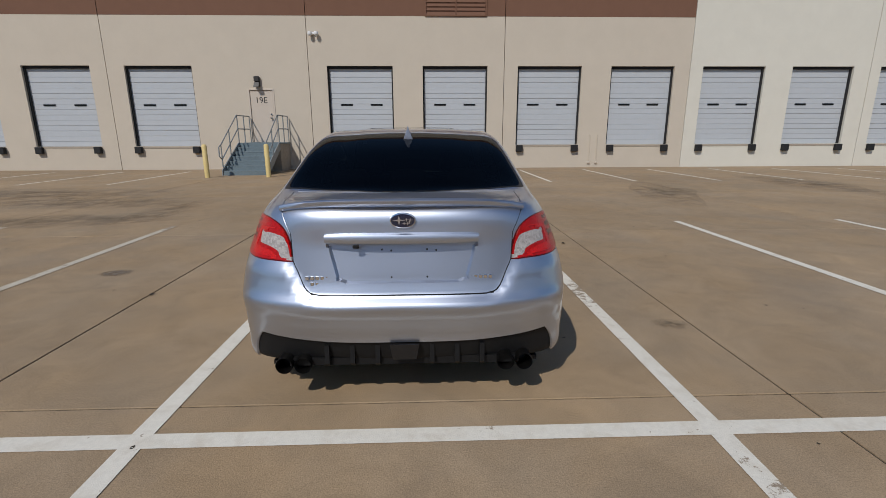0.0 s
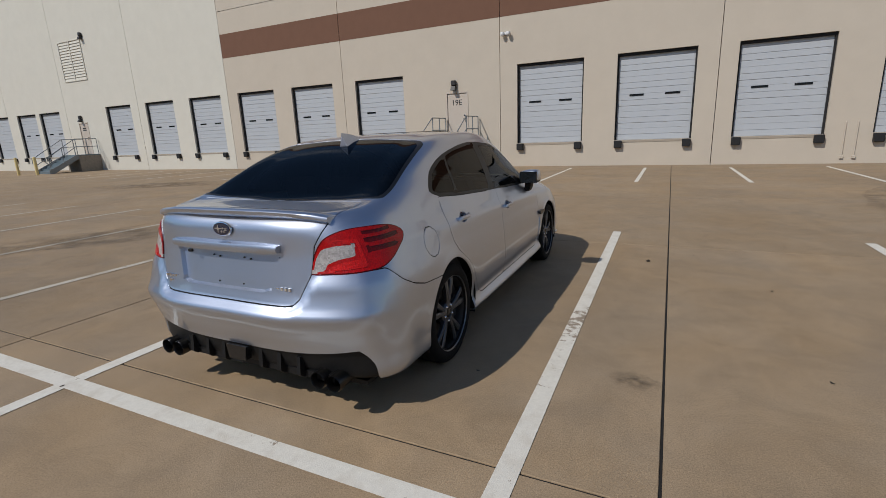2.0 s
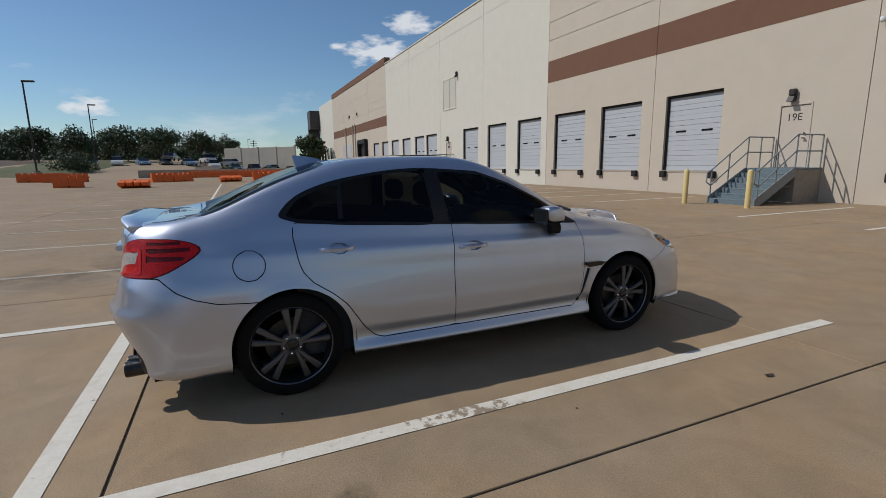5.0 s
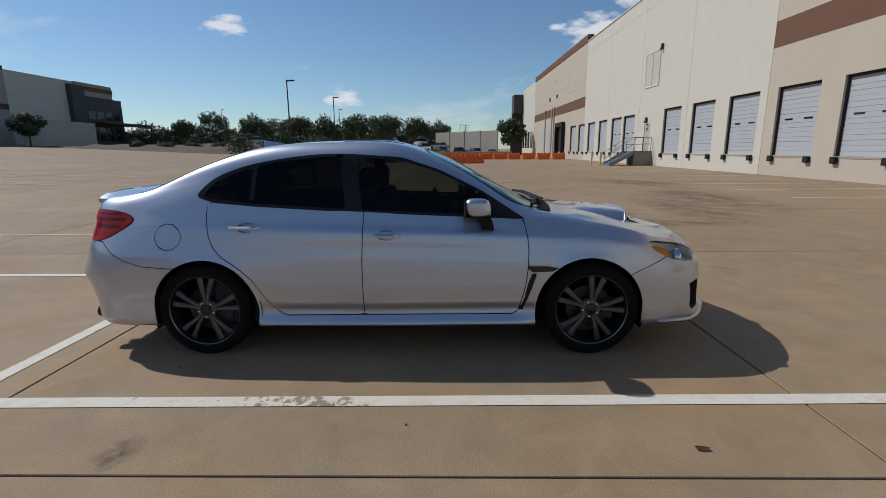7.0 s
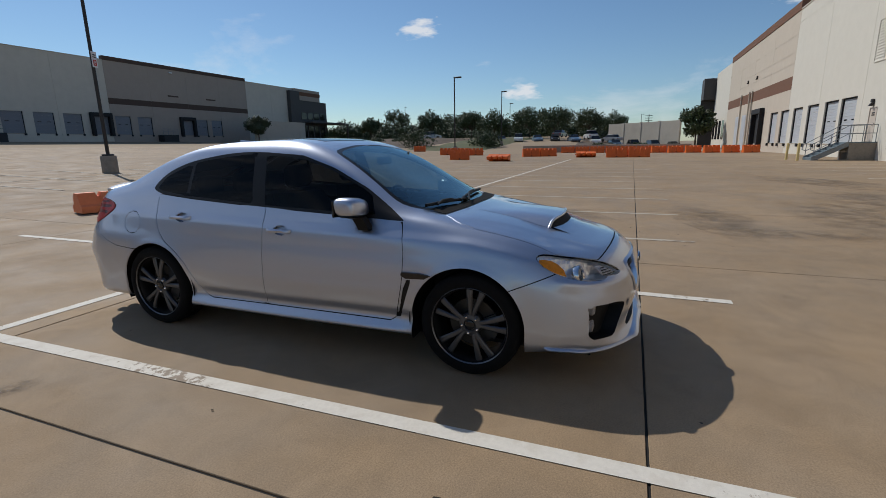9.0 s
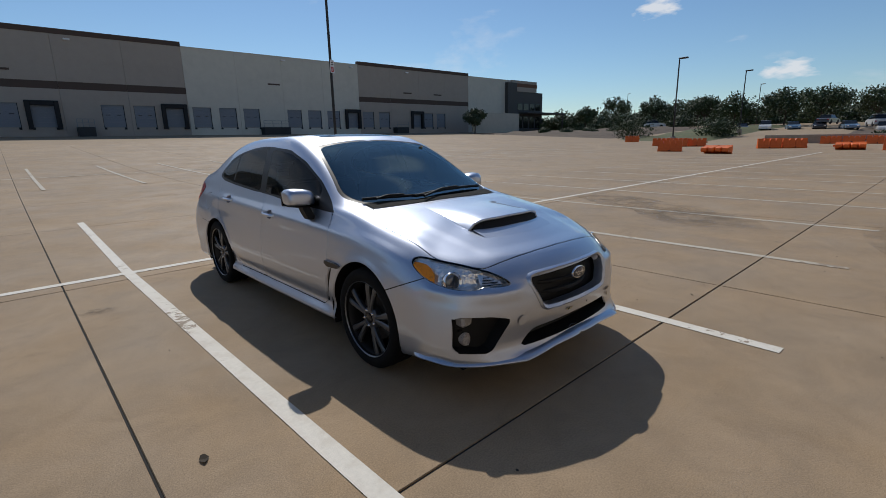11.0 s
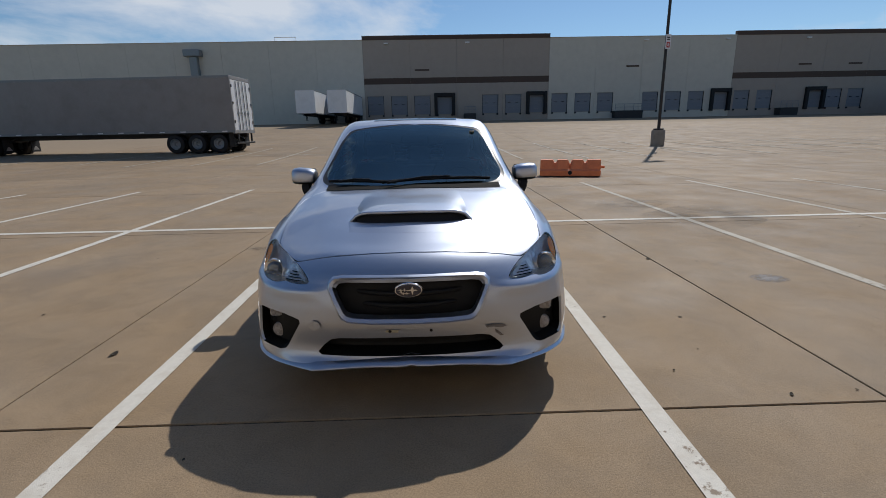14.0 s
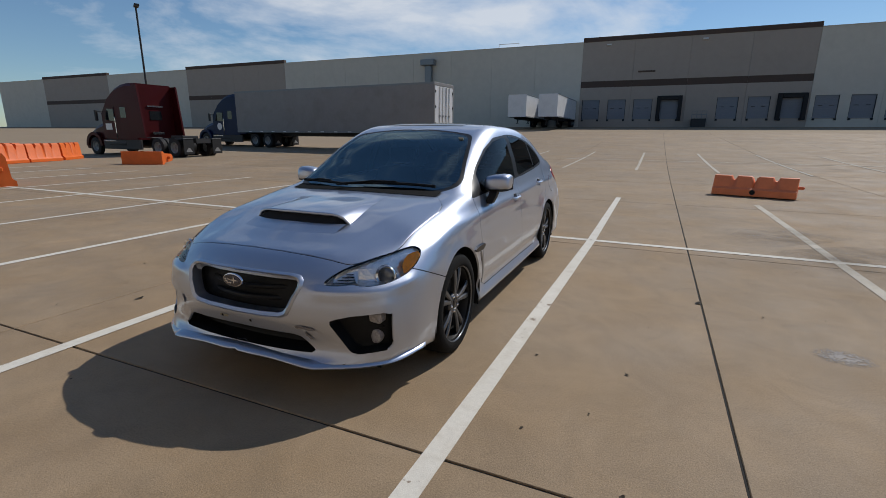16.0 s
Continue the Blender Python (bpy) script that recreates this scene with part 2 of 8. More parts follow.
ORANGE_PALE = material("faded_orange_barrier_plastic", (0.80, 0.235, 0.095), 0.6, vary=0.08, grain=3, stain=0.4, stain_scale=3,
                       stain_colour=(0.55, 0.14, 0.05))
POLE_BLACK = material("dark_bronze_pole_paint", (0.022, 0.018, 0.016), 0.5, vary=0.2, grain=4)
CONCRETE_POST = material("cast_concrete", (0.30, 0.26, 0.21), 0.9, vary=0.10, grain=9, stain=0.4, stain_scale=3, bump=0.4, bump_scale=50)
WHITE_PAINT = material("white_metal_paint", (0.72, 0.72, 0.72), 0.45, vary=0.03, grain=3, stain=0.2, stain_scale=1)
SIGN_RED = material("red_sign_paint", (0.45, 0.03, 0.02), 0.5)
BARK = material("tree_bark", (0.07, 0.05, 0.035), 0.9, vary=0.3, grain=12, bump=0.5)
SOIL = material("dry_mulch_soil", (0.10, 0.07, 0.045), 0.95, vary=0.3, grain=1.5, stain=0.5, stain_scale=0.3)
LAWN = material("dry_grass", (0.085, 0.095, 0.035), 0.95, vary=0.3, grain=2.0, stain=0.6, stain_scale=0.2, stain_colour=(0.14, 0.11, 0.05))
GREY_SIDE = material("weathered_trailer_side", (0.25, 0.245, 0.24), 0.6, metal=0.1, vary=0.06, grain=2, stain=0.45, stain_scale=0.8,
                     stain_colour=(0.17, 0.165, 0.16))
DARK_STEEL = material("dark_chassis_steel", (0.02, 0.02, 0.021), 0.6, vary=0.2, grain=6)
CHROME = material("polished_metal", (0.75, 0.75, 0.76), 0.12, metal=1.0, vary=0.02)
TRUCK_RED = material("dark_red_truck_paint", (0.050, 0.003, 0.004), 0.45, vary=0.06, grain=2, coat=0.05, spec=0.12)
TRUCK_BLUE = material("dark_blue_truck_paint", (0.008, 0.020, 0.062), 0.45, vary=0.06, grain=2, coat=0.05, spec=0.12)
DARK_GLASS = material("dark_window_glass", (0.012, 0.014, 0.016), 0.06, vary=0.05)
FENCE_WALL = material("beige_screen_wall_paint", (0.50, 0.45, 0.37), 0.85, vary=0.04, grain=1, stain=0.15, stain_scale=0.4)
OFFICE_DARK = material("charcoal_cladding", (0.055, 0.05, 0.048), 0.6, vary=0.05, grain=2)
ASPHALT = material("road_asphalt", (0.09, 0.085, 0.08), 0.9, vary=0.1, grain=4)
KERB = material("kerb_concrete", (0.34, 0.29, 0.23), 0.9, vary=0.08, grain=5, stain=0.3, stain_scale=1)


def leaf_material(name, base):
    m = bpy.data.materials.new(name)
    m.use_nodes = True
    n, l = m.node_tree.nodes, m.node_tree.links
    b = n["Principled BSDF"]
    b.inputs["Roughness"].default_value = 0.65
    geo = n.new("ShaderNodeNewGeometry")
    r = n.new("ShaderNodeMapRange")
    r.inputs["To Min"].default_value = 0.6
    r.inputs["To Max"].default_value = 1.4
    l.new(geo.outputs["Random Per Island"], r.inputs["Value"])
    s = n.new("ShaderNodeVectorMath")
    s.operation = "SCALE"
    s.inputs[0].default_value = base
    l.new(r.outputs["Result"], s.inputs["Scale"])
    l.new(s.outputs["Vector"], b.inputs["Base Color"])
    return m


LEAF = leaf_material("live_oak_leaves", (0.040, 0.062, 0.018))
LEAF_FAR = leaf_material("distant_and_backlit_leaves", (0.035, 0.052, 0.020))


# ---- building blocks ----
class Shape:
    """Vertices and faces of one mesh, gathered from simple solids."""

    def __init__(self):
        self.v, self.f = [], []

    def add(self, verts, faces):
        n = len(self.v)
        self.v += [tuple(p) for p in verts]
        self.f += [tuple(n + i for i in q) for q in faces]
        return self

    def box(self, x0, x1, y0, y1, z0, z1, b=0.0):
        if b <= 0:
            vs = [(x, y, z) for z in (z0, z1) for y in (y0, y1) for x in (x0, x1)]
            return self.add(vs, [(0, 2, 3, 1), (4, 5, 7, 6), (0, 1, 5, 4), (2, 6, 7, 3), (0, 4, 6, 2), (1, 3, 7, 5)])
        vs, fs = [], []
        lo, hi = (x0, y0, z0), (x1, y1, z1)
        idx = {}
        for c in range(8):
            s = [(c >> a) & 1 for a in range(3)]
            for ax in range(3):
                p = []
                for a in range(3):
                    e = hi[a] if s[a] else lo[a]
                    p.append(e if a == ax else e - b if s[a] else e + b)
                idx[c, ax] = len(vs)
                vs.append(p)
        for ax in range(3):
            o = [a for a in range(3) if a != ax]
            for side in (0, 1):
                ring = [(0, 0), (1, 0), (1, 1), (0, 1)]
                q = [idx[(side << ax) | (i << o[0]) | (j << o[1]), ax] for i, j in ring]
                flip = (side == 0) != (ax == 1)
                fs.append(tuple(reversed(q)) if flip else tuple(q))
        for ax in range(3):
            o = [a for a in range(3) if a != ax]
            for i in (0, 1):
                for j in (0, 1):
                    c0 = (i << o[0]) | (j << o[1])
                    c1 = c0 | (1 << ax)
                    q = [idx[c0, o[0]], idx[c1, o[0]], idx[c1, o[1]], idx[c0, o[1]]]
                    fs.append(tuple(q))
        for c in range(8):
            fs.append((idx[c, 0], idx[c, 1], idx[c, 2]))
        return self.add(vs, fs)

    def tube(self, pts, r, n=8, r1=None, cap=True):
        """A round bar along the points, tapering from r to r1."""
        pts = [Vector(p) for p in pts]
        r1 = r if r1 is None else r1
        rings, up = [], None
        for i, p in enumerate(pts):
            d = (pts[min(i + 1, len(pts) - 1)] - pts[max(i - 1, 0)]).normalized()
            if up is None:
                up = Vector((0, 0, 1)) if abs(d.z) < 0.9 else Vector((1, 0, 0))
            a = d.cross(up).normalized()
            up = a.cross(d).normalized()
            rr = r + (r1 - r) * i / max(1, len(pts) - 1)
            rings.append([p + (a * math.cos(t) + up * math.sin(t)) * rr for t in (2 * math.pi * k / n for k in range(n))])
        vs = [p for ring in rings for p in ring]
        fs = []
        for i in range(len(rings) - 1):
            for k in range(n):
                fs.append((i * n + k, i * n + (k + 1) % n, (i + 1) * n + (k + 1) % n, (i + 1) * n + k))
        if cap:
            fs.append(tuple(range(n - 1, -1, -1)))
            fs.append(tuple((len(rings) - 1) * n + k for k in range(n)))
        return self.add(vs, fs)

    def spin(self, profile, axis="x", n=24, centre=(0, 0, 0)):
        """A solid of revolution: (along, radius) pairs round an axis."""
        vs, fs = [], []
        for a, r in profile:
            for k in range(n):
                t = 2 * math.pi * k / n
                c, s = r * math.cos(t), r * math.sin(t)
                p = {"x": (a, c, s), "y": (s, a, c), "z": (c, s, a)}[axis]
                vs.append((p[0] + centre[0], p[1] + centre[1], p[2] + centre[2]))
        for i in range(len(profile) - 1):
            for k in range(n):
                fs.append((i * n + k, i * n + (k + 1) % n, (i + 1) * n + (k + 1) % n, (i + 1) * n + k))
        return self.add(vs, fs)

    def prism(self, outline, lo, hi, axis="x"):
        """A flat outline (pairs of the two other axes) drawn out along an axis."""
        n = len(outline)
        put = {"x": lambda u, v, w: (w, u, v), "y": lambda u, v, w: (u, w, v), "z": lambda u, v, w: (u, v, w)}[axis]
        vs = [put(u, v, lo) for u, v in outline] + [put(u, v, hi) for u, v in outline]
        fs = [tuple(range(n - 1, -1, -1)), tuple(range(n, 2 * n))]
        fs += [(i, (i + 1) % n, n + (i + 1) % n, n + i) for i in range(n)]
        return self.add(vs, fs)

    def mesh(self, name, mat, smooth=False):
        me = bpy.data.meshes.new(name)
        me.from_pydata(self.v, [], self.f)
        bm = bmesh.new()
        bm.from_mesh(me)
        bmesh.ops.recalc_face_normals(bm, faces=bm.faces)
        bm.to_mesh(me)
        bm.free()
        me.materials.append(mat)
        if smooth:
            me.shade_smooth()
            if smooth is not True:
                me.set_sharp_from_angle(angle=radians(smooth))
        return me


def part(name, shape, mat, parent=None, label="", smooth=False):
    """Links a shape as one mesh object under a thing or under a part."""
    me = shape if isinstance(shape, bpy.types.Mesh) else shape.mesh(name, mat, smooth)
    ob = new(name, me)
    if parent is not None:
        ob.parent = parent
    return tagged(ob, label) if label else ob


def thing(name, label, category, group="", kind="", m=None):
    """An empty at the base of a thing, under which its parts hang."""
    ob = new(name)
    ob.empty_display_size = 0.2
    if m is not None:
        ob.matrix_world = m
    return tagged(ob, label, category, group, kind)


def ground_z(x, y):
    """The lot is level round the car and climbs gently towards the warehouse behind it."""
    d = -8.0 - y
    rise = 0.0
    if d > 0:
        rise = 0.045 * d * d / 40 if d < 20 else 0.045 * (min(d, 70.5) - 10)
    w = min(max((-56.0 - x) / 60, 0.0), 1.2) * min(max((6.0 - y) / 16, 0.0), 1.0)
    return max(rise, 2.2 * w * w * (3 - 2 * min(w, 1.0)))


def text_part(name, text, size, mat, m, parent=None, label="", depth=0.002):
    """Lettering as a mesh, in the built-in font, reading along +x and up along +y of the pose m."""
    cu = bpy.data.curves.new(name, "FONT")
    cu.body, cu.size, cu.extrude = text, size, depth
    cu.align_x, cu.align_y = "CENTER", "CENTER"
    tmp = bpy.data.objects.new(name, cu)
    scene.collection.objects.link(tmp)
    bpy.context.view_layer.update()
    me = bpy.data.meshes.new_from_object(tmp.evaluated_get(bpy.context.evaluated_depsgraph_get()))
    bpy.data.objects.remove(tmp)
    bpy.data.curves.remove(cu)
    me.materials.clear()
    me.materials.append(mat)
    ob = new(name, me)
    ob.parent = parent
    ob.matrix_local = m
    return tagged(ob, label) if label else ob

# ---- ground ----
def spaced(lo, hi, near, far_step):
    """Grid lines: close ones near the lot, wide ones out to the horizon."""
    out = list(np.arange(near[0], near[1] + 0.1, 3.0))
    s, a = far_step, near[0]
    while a > lo:
        a -= s
        s *= 1.7
        out.append(a)
    s, a = far_step, out[int((near[1] - near[0]) / 3)]
    while a < hi:
        a += s
        s *= 1.7
        out.append(a)
    return sorted(out)


gx, gy = spaced(-2500, 2500, (-120, 120), 6), spaced(-2500, 2500, (-90, 30), 6)
sheet = Shape()
for y in gy:
    for x in gx:
        sheet.v.append((x, y, ground_z(x, y) - 0.014))
nx = len(gx)
for j in range(len(gy) - 1):
    for i in range(nx - 1):
        sheet.f.append((j * nx + i, j * nx + i + 1, (j + 1) * nx + i + 1, (j + 1) * nx + i))
ground = part("ground", sheet, CONCRETE_FAR)
tagged(ground, "wide tan concrete yard reaching to the horizon", "ground", kind="structure")


def strip(x0, y0, x1, y1, width, lift, shape, step=1.5):
    """A thin painted strip that follows the ground."""
    d = Vector((x1 - x0, y1 - y0))
    length = d.length
    d.normalize()
    nrm = Vector((-d.y, d.x)) * width / 2
    n = max(1, int(length / step))
    base = len(shape.v)
    for i in range(n + 1):
        p = Vector((x0, y0)) + d * (length * i / n)
        for s in (1, -1):
            q = p + nrm * s
            shape.v.append((q.x, q.y, ground_z(q.x, q.y) + lift))
    for i in range(n):
        a = base + 2 * i
        shape.f.append((a, a + 1, a + 3, a + 2))
    return shape


STALL, LINE = 2.72, 0.105


def painted_line(name, x0, y0, x1, y1, mat, label, width=LINE):
    ob = part(name, strip(x0, y0, x1, y1, width, 0.004 if min(y0, y1) > -8 else 0.014, Shape()), mat)
    tagged(ob, label, "parking line", "painted parking lines", "structure")
    return ob


# the double row that the car stands in, its cross line and its neighbours
for k in range(-14, 8):
    x = 1.48 + STALL * k if k >= 0 else -1.24 + 2.64 * (k + 1)
    far_mat = LINE_PAINT if k > -2 else LINE_WORN
    label = "white painted stall line on tan concrete" if far_mat is LINE_PAINT else "faded white stall line on tan concrete"
    lo_end, hi_end = -7.3, 3.05
    # the two lines beside the car were not painted quite straight
    back, mid, tip = {-1: (-1.25, -1.255, -1.17), 0: (1.43, 1.50, 1.435)}.get(k, (x, x, x))
    painted_line("parking_line", back, lo_end, mid, -2.515, LINE_WORN if k < -1 else far_mat, label)
    painted_line("parking_line", mid, -2.405, tip, hi_end, far_mat, label)
painted_line("cross_line", -37.0, -2.46, 21.0, -2.46, LINE_PAINT, "long white cross line between two rows of stalls", 0.11)
# stalls along the dock wall
for k in range(-11, 7):
    x = 1.25 + 2.63 * k
    if -8.5 < x < -4.5:
        continue
    painted_line("parking_line", x, 9.8, x, 14.8, LINE_PAINT, "short white stall line before the dock wall", 0.10)
# the row behind, round the lamp pole
for k in range(-12, 6):
    x = -1.28 + 2.75 * k
    painted_line("parking_line", x, -26.4, x, -21.0, LINE_WORN, "faded white stall line in the row behind")
    painted_line("parking_line", x, -20.88, x, -15.6, LINE_WORN, "faded white stall line in the row behind")
painted_line("cross_line", -36.0, -20.94, 14.0, -20.94, LINE_WORN, "faded white cross line in the row behind", 0.11)
for k in range(0, 6):
    x = 15.5 + 4.0 * k
    painted_line("parking_line", x, -24.0, x, -17.5, LINE_WORN, "faded white trailer stall line")


# ---- warehouses ----
def dock_door_meshes(width, height, sections, tag):
    """One section of a steel sectional door, with a groove, and the dark seal beside it."""
    h = height / sections
    sec = Shape()
    prof = [(0, 0.0), (-0.012, 0.012), (-0.012, h * 0.33 - 0.012), (0.006, h * 0.33), (-0.012, h * 0.33 + 0.012),
            (-0.012, h * 0.67 - 0.008), (-0.002, h * 0.67), (-0.012, h * 0.67 + 0.008),
            (-0.012, h - 0.016), (0, h - 0.006), (0.04, h - 0.006), (0.04, 0)]
    sec.prism(prof, -width / 2, width / 2, "x")
    return sec.mesh("door_section_" + tag, DOOR_STEEL), h


SEC_MESH, SEC_H = dock_door_meshes(2.56, 3.18, 5, "near")
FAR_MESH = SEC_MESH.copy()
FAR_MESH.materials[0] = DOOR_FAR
SLOT_MESH = Shape().box(-0.25, 0.25, -0.016, 0.004, -0.036, 0.036, 0.004).mesh("vision_slot", DARK_GLASS)
BUMPER_MESH = Shape().box(-0.14, 0.14, -0.16, 0, -0.14, 0.14, 0.02).mesh("dock_bumper", RUBBER)
JAMB_MESH = Shape().box(-0.03, 0.03, -0.10, 0.0, 0, 3.18, 0.008).mesh("door_seal", RUBBER)
# black strip that stands in for the shaded gap under the door head
SHADE_MESH = Shape().box(-1.35, 1.35, -0.10, 0.0, -0.05, 0.05, 0.008).mesh("head_seal", RUBBER)
SILL_MESH = Shape().box(-1.3, 1.3, -0.012, 0, -0.03, 0.05, 0.004).mesh("door_sill", KERB)


def dock_door(parent, x, z0, slots=True, far=False):
    """A sectional dock door in its opening: five sections, two vision slots, seals, a head shade strip and two rubber
    bumpers.
    """
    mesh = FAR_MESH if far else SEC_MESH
    door = part("dock_door", mesh, DOOR_STEEL, parent, "closed light-grey steel sectional dock door")
    door.location = (x, 0.20, z0)
    for i in range(1, 5):
        s = part("door_section", mesh, DOOR_STEEL, door)
        s.location = (0, 0, i * SEC_H)
    if slots:
        for dx in (-0.62, 0.62):
            s = part("vision_slot", SLOT_MESH, DARK_GLASS, door, "narrow dark vision slot")
            s.location = (dx, -0.014, SEC_H * 2.5 + 0.07)
    for dx in (-1.31, 1.31):
        s = part("door_seal", JAMB_MESH, RUBBER, door, "black rubber side seal")
        s.location = (dx, -0.005, 0)
    s = part("head_seal", SHADE_MESH, RUBBER, door, "black strip as the shade under the door head")
    s.location = (0, -0.005, 3.13)
    s = part("door_sill", SILL_MESH, KERB, parent, "steel dock sill")
    s.location = (x, -0.002, z0 - 0.06)
    for dx in (-1.19, 1.19):
        s = part("dock_bumper", BUMPER_MESH, RUBBER, parent, "black rubber dock bumper")
        s.location = (x + dx, -0.002, z0 - 0.15)


def wall_panel(parent, x0, x1, openings, top, mat, band, band_z, label, depth=0.30, grooves=()):
    """A tilt-up concrete wall panel from joint to joint, pierced by its openings; an optional painted band."""
    g = 0.012
    a, b = x0 + g, x1 - g
    ops = [(max(o[0], a), min(o[1], b), o[2], o[3]) for o in openings if o[0] < b and o[1] > a]
    voids = ops + ([(a, b, *band_z)] if band else []) + [(a, b, q - 0.012, q + 0.012) for q in grooves]
    xs_ = sorted({a, b} | {e for o in ops for e in o[:2]})
    zs_ = sorted({-0.3, top} | {e for o in voids for e in o[2:]})
    w = Shape()
    at = {}

    def vert(i, k, z):
        if (i, k, z) not in at:
            at[i, k, z] = len(w.v)
            w.v.append((xs_[i], (0.0, depth)[k], zs_[z]))
        return at[i, k, z]

    def solid(i, z):
        if not (0 <= i < len(xs_) - 1 and 0 <= z < len(zs_) - 1):
            return False
        cx, cz = (xs_[i] + xs_[i + 1]) / 2, (zs_[z] + zs_[z + 1]) / 2
        return not any(o[0] < cx < o[1] and o[2] < cz < o[3] for o in ops)

    def sunk(z):
        cz = (zs_[z] + zs_[z + 1]) / 2
        return any(o[2] < cz < o[3] for o in voids[len(ops):])
    for i in range(len(xs_) - 1):
        for z in range(len(zs_) - 1):
            if not solid(i, z):
                continue
            for k, flip in ((0, False), (1, True)):
                if k == 0 and sunk(z):
                    continue
                q = [vert(i, k, z), vert(i + 1, k, z), vert(i + 1, k, z + 1), vert(i, k, z + 1)]
                w.f.append(tuple(reversed(q)) if flip else tuple(q))
            if not solid(i - 1, z):
                w.f.append((vert(i, 0, z), vert(i, 0, z + 1), vert(i, 1, z + 1), vert(i, 1, z)))
            if not solid(i + 1, z):
                w.f.append((vert(i + 1, 0, z), vert(i + 1, 1, z), vert(i + 1, 1, z + 1), vert(i + 1, 0, z + 1)))
            if not solid(i, z - 1):
                w.f.append((vert(i, 0, z), vert(i, 1, z), vert(i + 1, 1, z), vert(i + 1, 0, z)))
            if not solid(i, z + 1):
                w.f.append((vert(i, 0, z + 1), vert(i + 1, 0, z + 1), vert(i + 1, 1, z + 1), vert(i, 1, z + 1)))
    p = part("wall_panel", w, mat, parent, label)
    if band:
        part("painted_band", Shape().box(a, b, -0.006, depth - 0.01, band_z[0] + 0.001, band_z[1] - 0.001), band, parent, "dark brown painted band")
    part("wall_lining", Shape().box(x0, x1, depth + 0.003, depth + 0.3, 4.6, top - 0.02), mat, p)
    return p


def downlight(parent, x, z):
    s = Shape().box(-0.11, 0.11, -0.16, 0, -0.10, 0.12, 0.03)
    s.prism([(-0.16, -0.12), (-0.26, -0.30), (-0.04, -0.30), (0.0, -0.1)], -0.10, 0.10, "x")
    o = part("wall_light", s, POLE_BLACK, parent, "dark bronze wall light")
    o.location = (x, -0.004, z)
    return o


def louvre(parent, x0, x1, z0, z1, mat, n):
    fr = Shape()
    for e in ((x0 - 0.06, x0, z0 - 0.06, z1 + 0.06), (x1, x1 + 0.06, z0 - 0.06, z1 + 0.06), ((x0 + x1) / 2 - 0.03, (x0 + x1) / 2 + 0.03, z0, z1)):
        fr.box(e[0], e[1], -0.05, 0.02, e[2], e[3], 0.006)
    fr.box(x0, x1, -0.05, 0.02, z1, z1 + 0.06, 0.006)
    fr.box(x0, x1, -0.05, 0.02, z0 - 0.06, z0, 0.006)
    lv = part("wall_louvre", fr, mat, parent, "painted metal wall louvre")
    h = (z1 - z0) / n
    slat = Shape().prism([(-0.04, 0.0), (0.0, h * 0.75), (0.012, h * 0.75), (-0.03, 0.0)], x0 + 0.005, x1 - 0.005, "x").mesh("slat", mat)
    for i in range(n):
        s = part("slat", slat, mat, lv)
        s.location = (0, 0, z0 + i * h)
    return lv


B1_Y = 16.12
warehouse = thing("warehouse", "long tan and cream tilt-up concrete warehouse with dock doors", "warehouse", m=pose(0, B1_Y, 0))
near_doors = [-58.3, -54.3, -50.3, -46.3, -42.3, -39.1, -30.9, -26.75, -22.65, -18.62, -14.72, -10.68, -2.57, 1.34, 5.28, 9.2, 13.1, 16.95, 20.8, 24.7, 28.6]
man_doors = [-6.65, -35.1]
DZ0, DZ1 = 0.97, 4.15
openings = [(x - 1.34, x + 1.34, DZ0, DZ1) for x in near_doors] + [(x - 0.50, x + 0.50, 1.12, 3.24) for x in man_doors]
joints = [-86.6, -78.3, -70.0, -61.6, -53.3, -45.0, -36.9, -28.8, -20.72, -12.72, -4.65, 3.37, 11.2, 19.0, 27.0, 35.0]
for a, b in zip(joints, joints[1:]):
    tan = a >= -20.8 and b <= 11.3 or b < -53.2
    wall_panel(warehouse, a, b, openings, 13.15, WALL_TAN if tan else WALL_WHITE, BAND if tan else None, (6.03, 7.25),
               "tan painted concrete wall panel" if tan else "cream painted concrete wall panel",
               grooves=(8.4, 9.4, 11.0) if tan else (12.0,))
    cap = Shape().box(a, b, -0.07, 0.62, 13.15, 13.95 if tan else 13.25, 0.01)
    part("parapet_cap", cap, BAND if tan else WALL_WHITE, warehouse, "brown parapet cap" if tan else "cream parapet coping")
roof = Shape().box(-86.6, 35.0, 0.62, 60, 12.6, 12.9)
part("roof", roof, WALL_WHITE, warehouse)
part("back_wall", Shape().box(-86.6, 35, 59.7, 60, -0.3, 12.6).box(-86.6, -86.3, 0.62, 59.7, -0.3, 12.6).box(34.7, 35, 0.62, 59.7, -0.3, 12.6), WALL_WHITE, warehouse)
part("end_wall", Shape().box(-101.0, -86.6, 0.0, 40, -0.3, 13.3), WALL_WHITE, warehouse, "cream office end of the warehouse")
for i in range(4):
    part("office_window", Shape().box(-100.3 + i * 3.2, -98.2 + i * 3.2, -0.05, 0.02, 1.5, 4.6, 0.01), DARK_GLASS, warehouse, "dark office window")
portal = Shape().box(-104.5, -101.0, -2.0, 0.4, 8.8, 12.6, 0.02).box(-104.5, -103.9, -2.0, 0.4, 0, 8.8, 0.02).box(-104.2, -101.0, -1.6, 0.4, 4.2, 4.6)
part("entrance_portal", portal, OFFICE_DARK, warehouse, "charcoal entrance portal")
for x in near_doors:
    dock_door(warehouse, x, DZ0, x > -45)
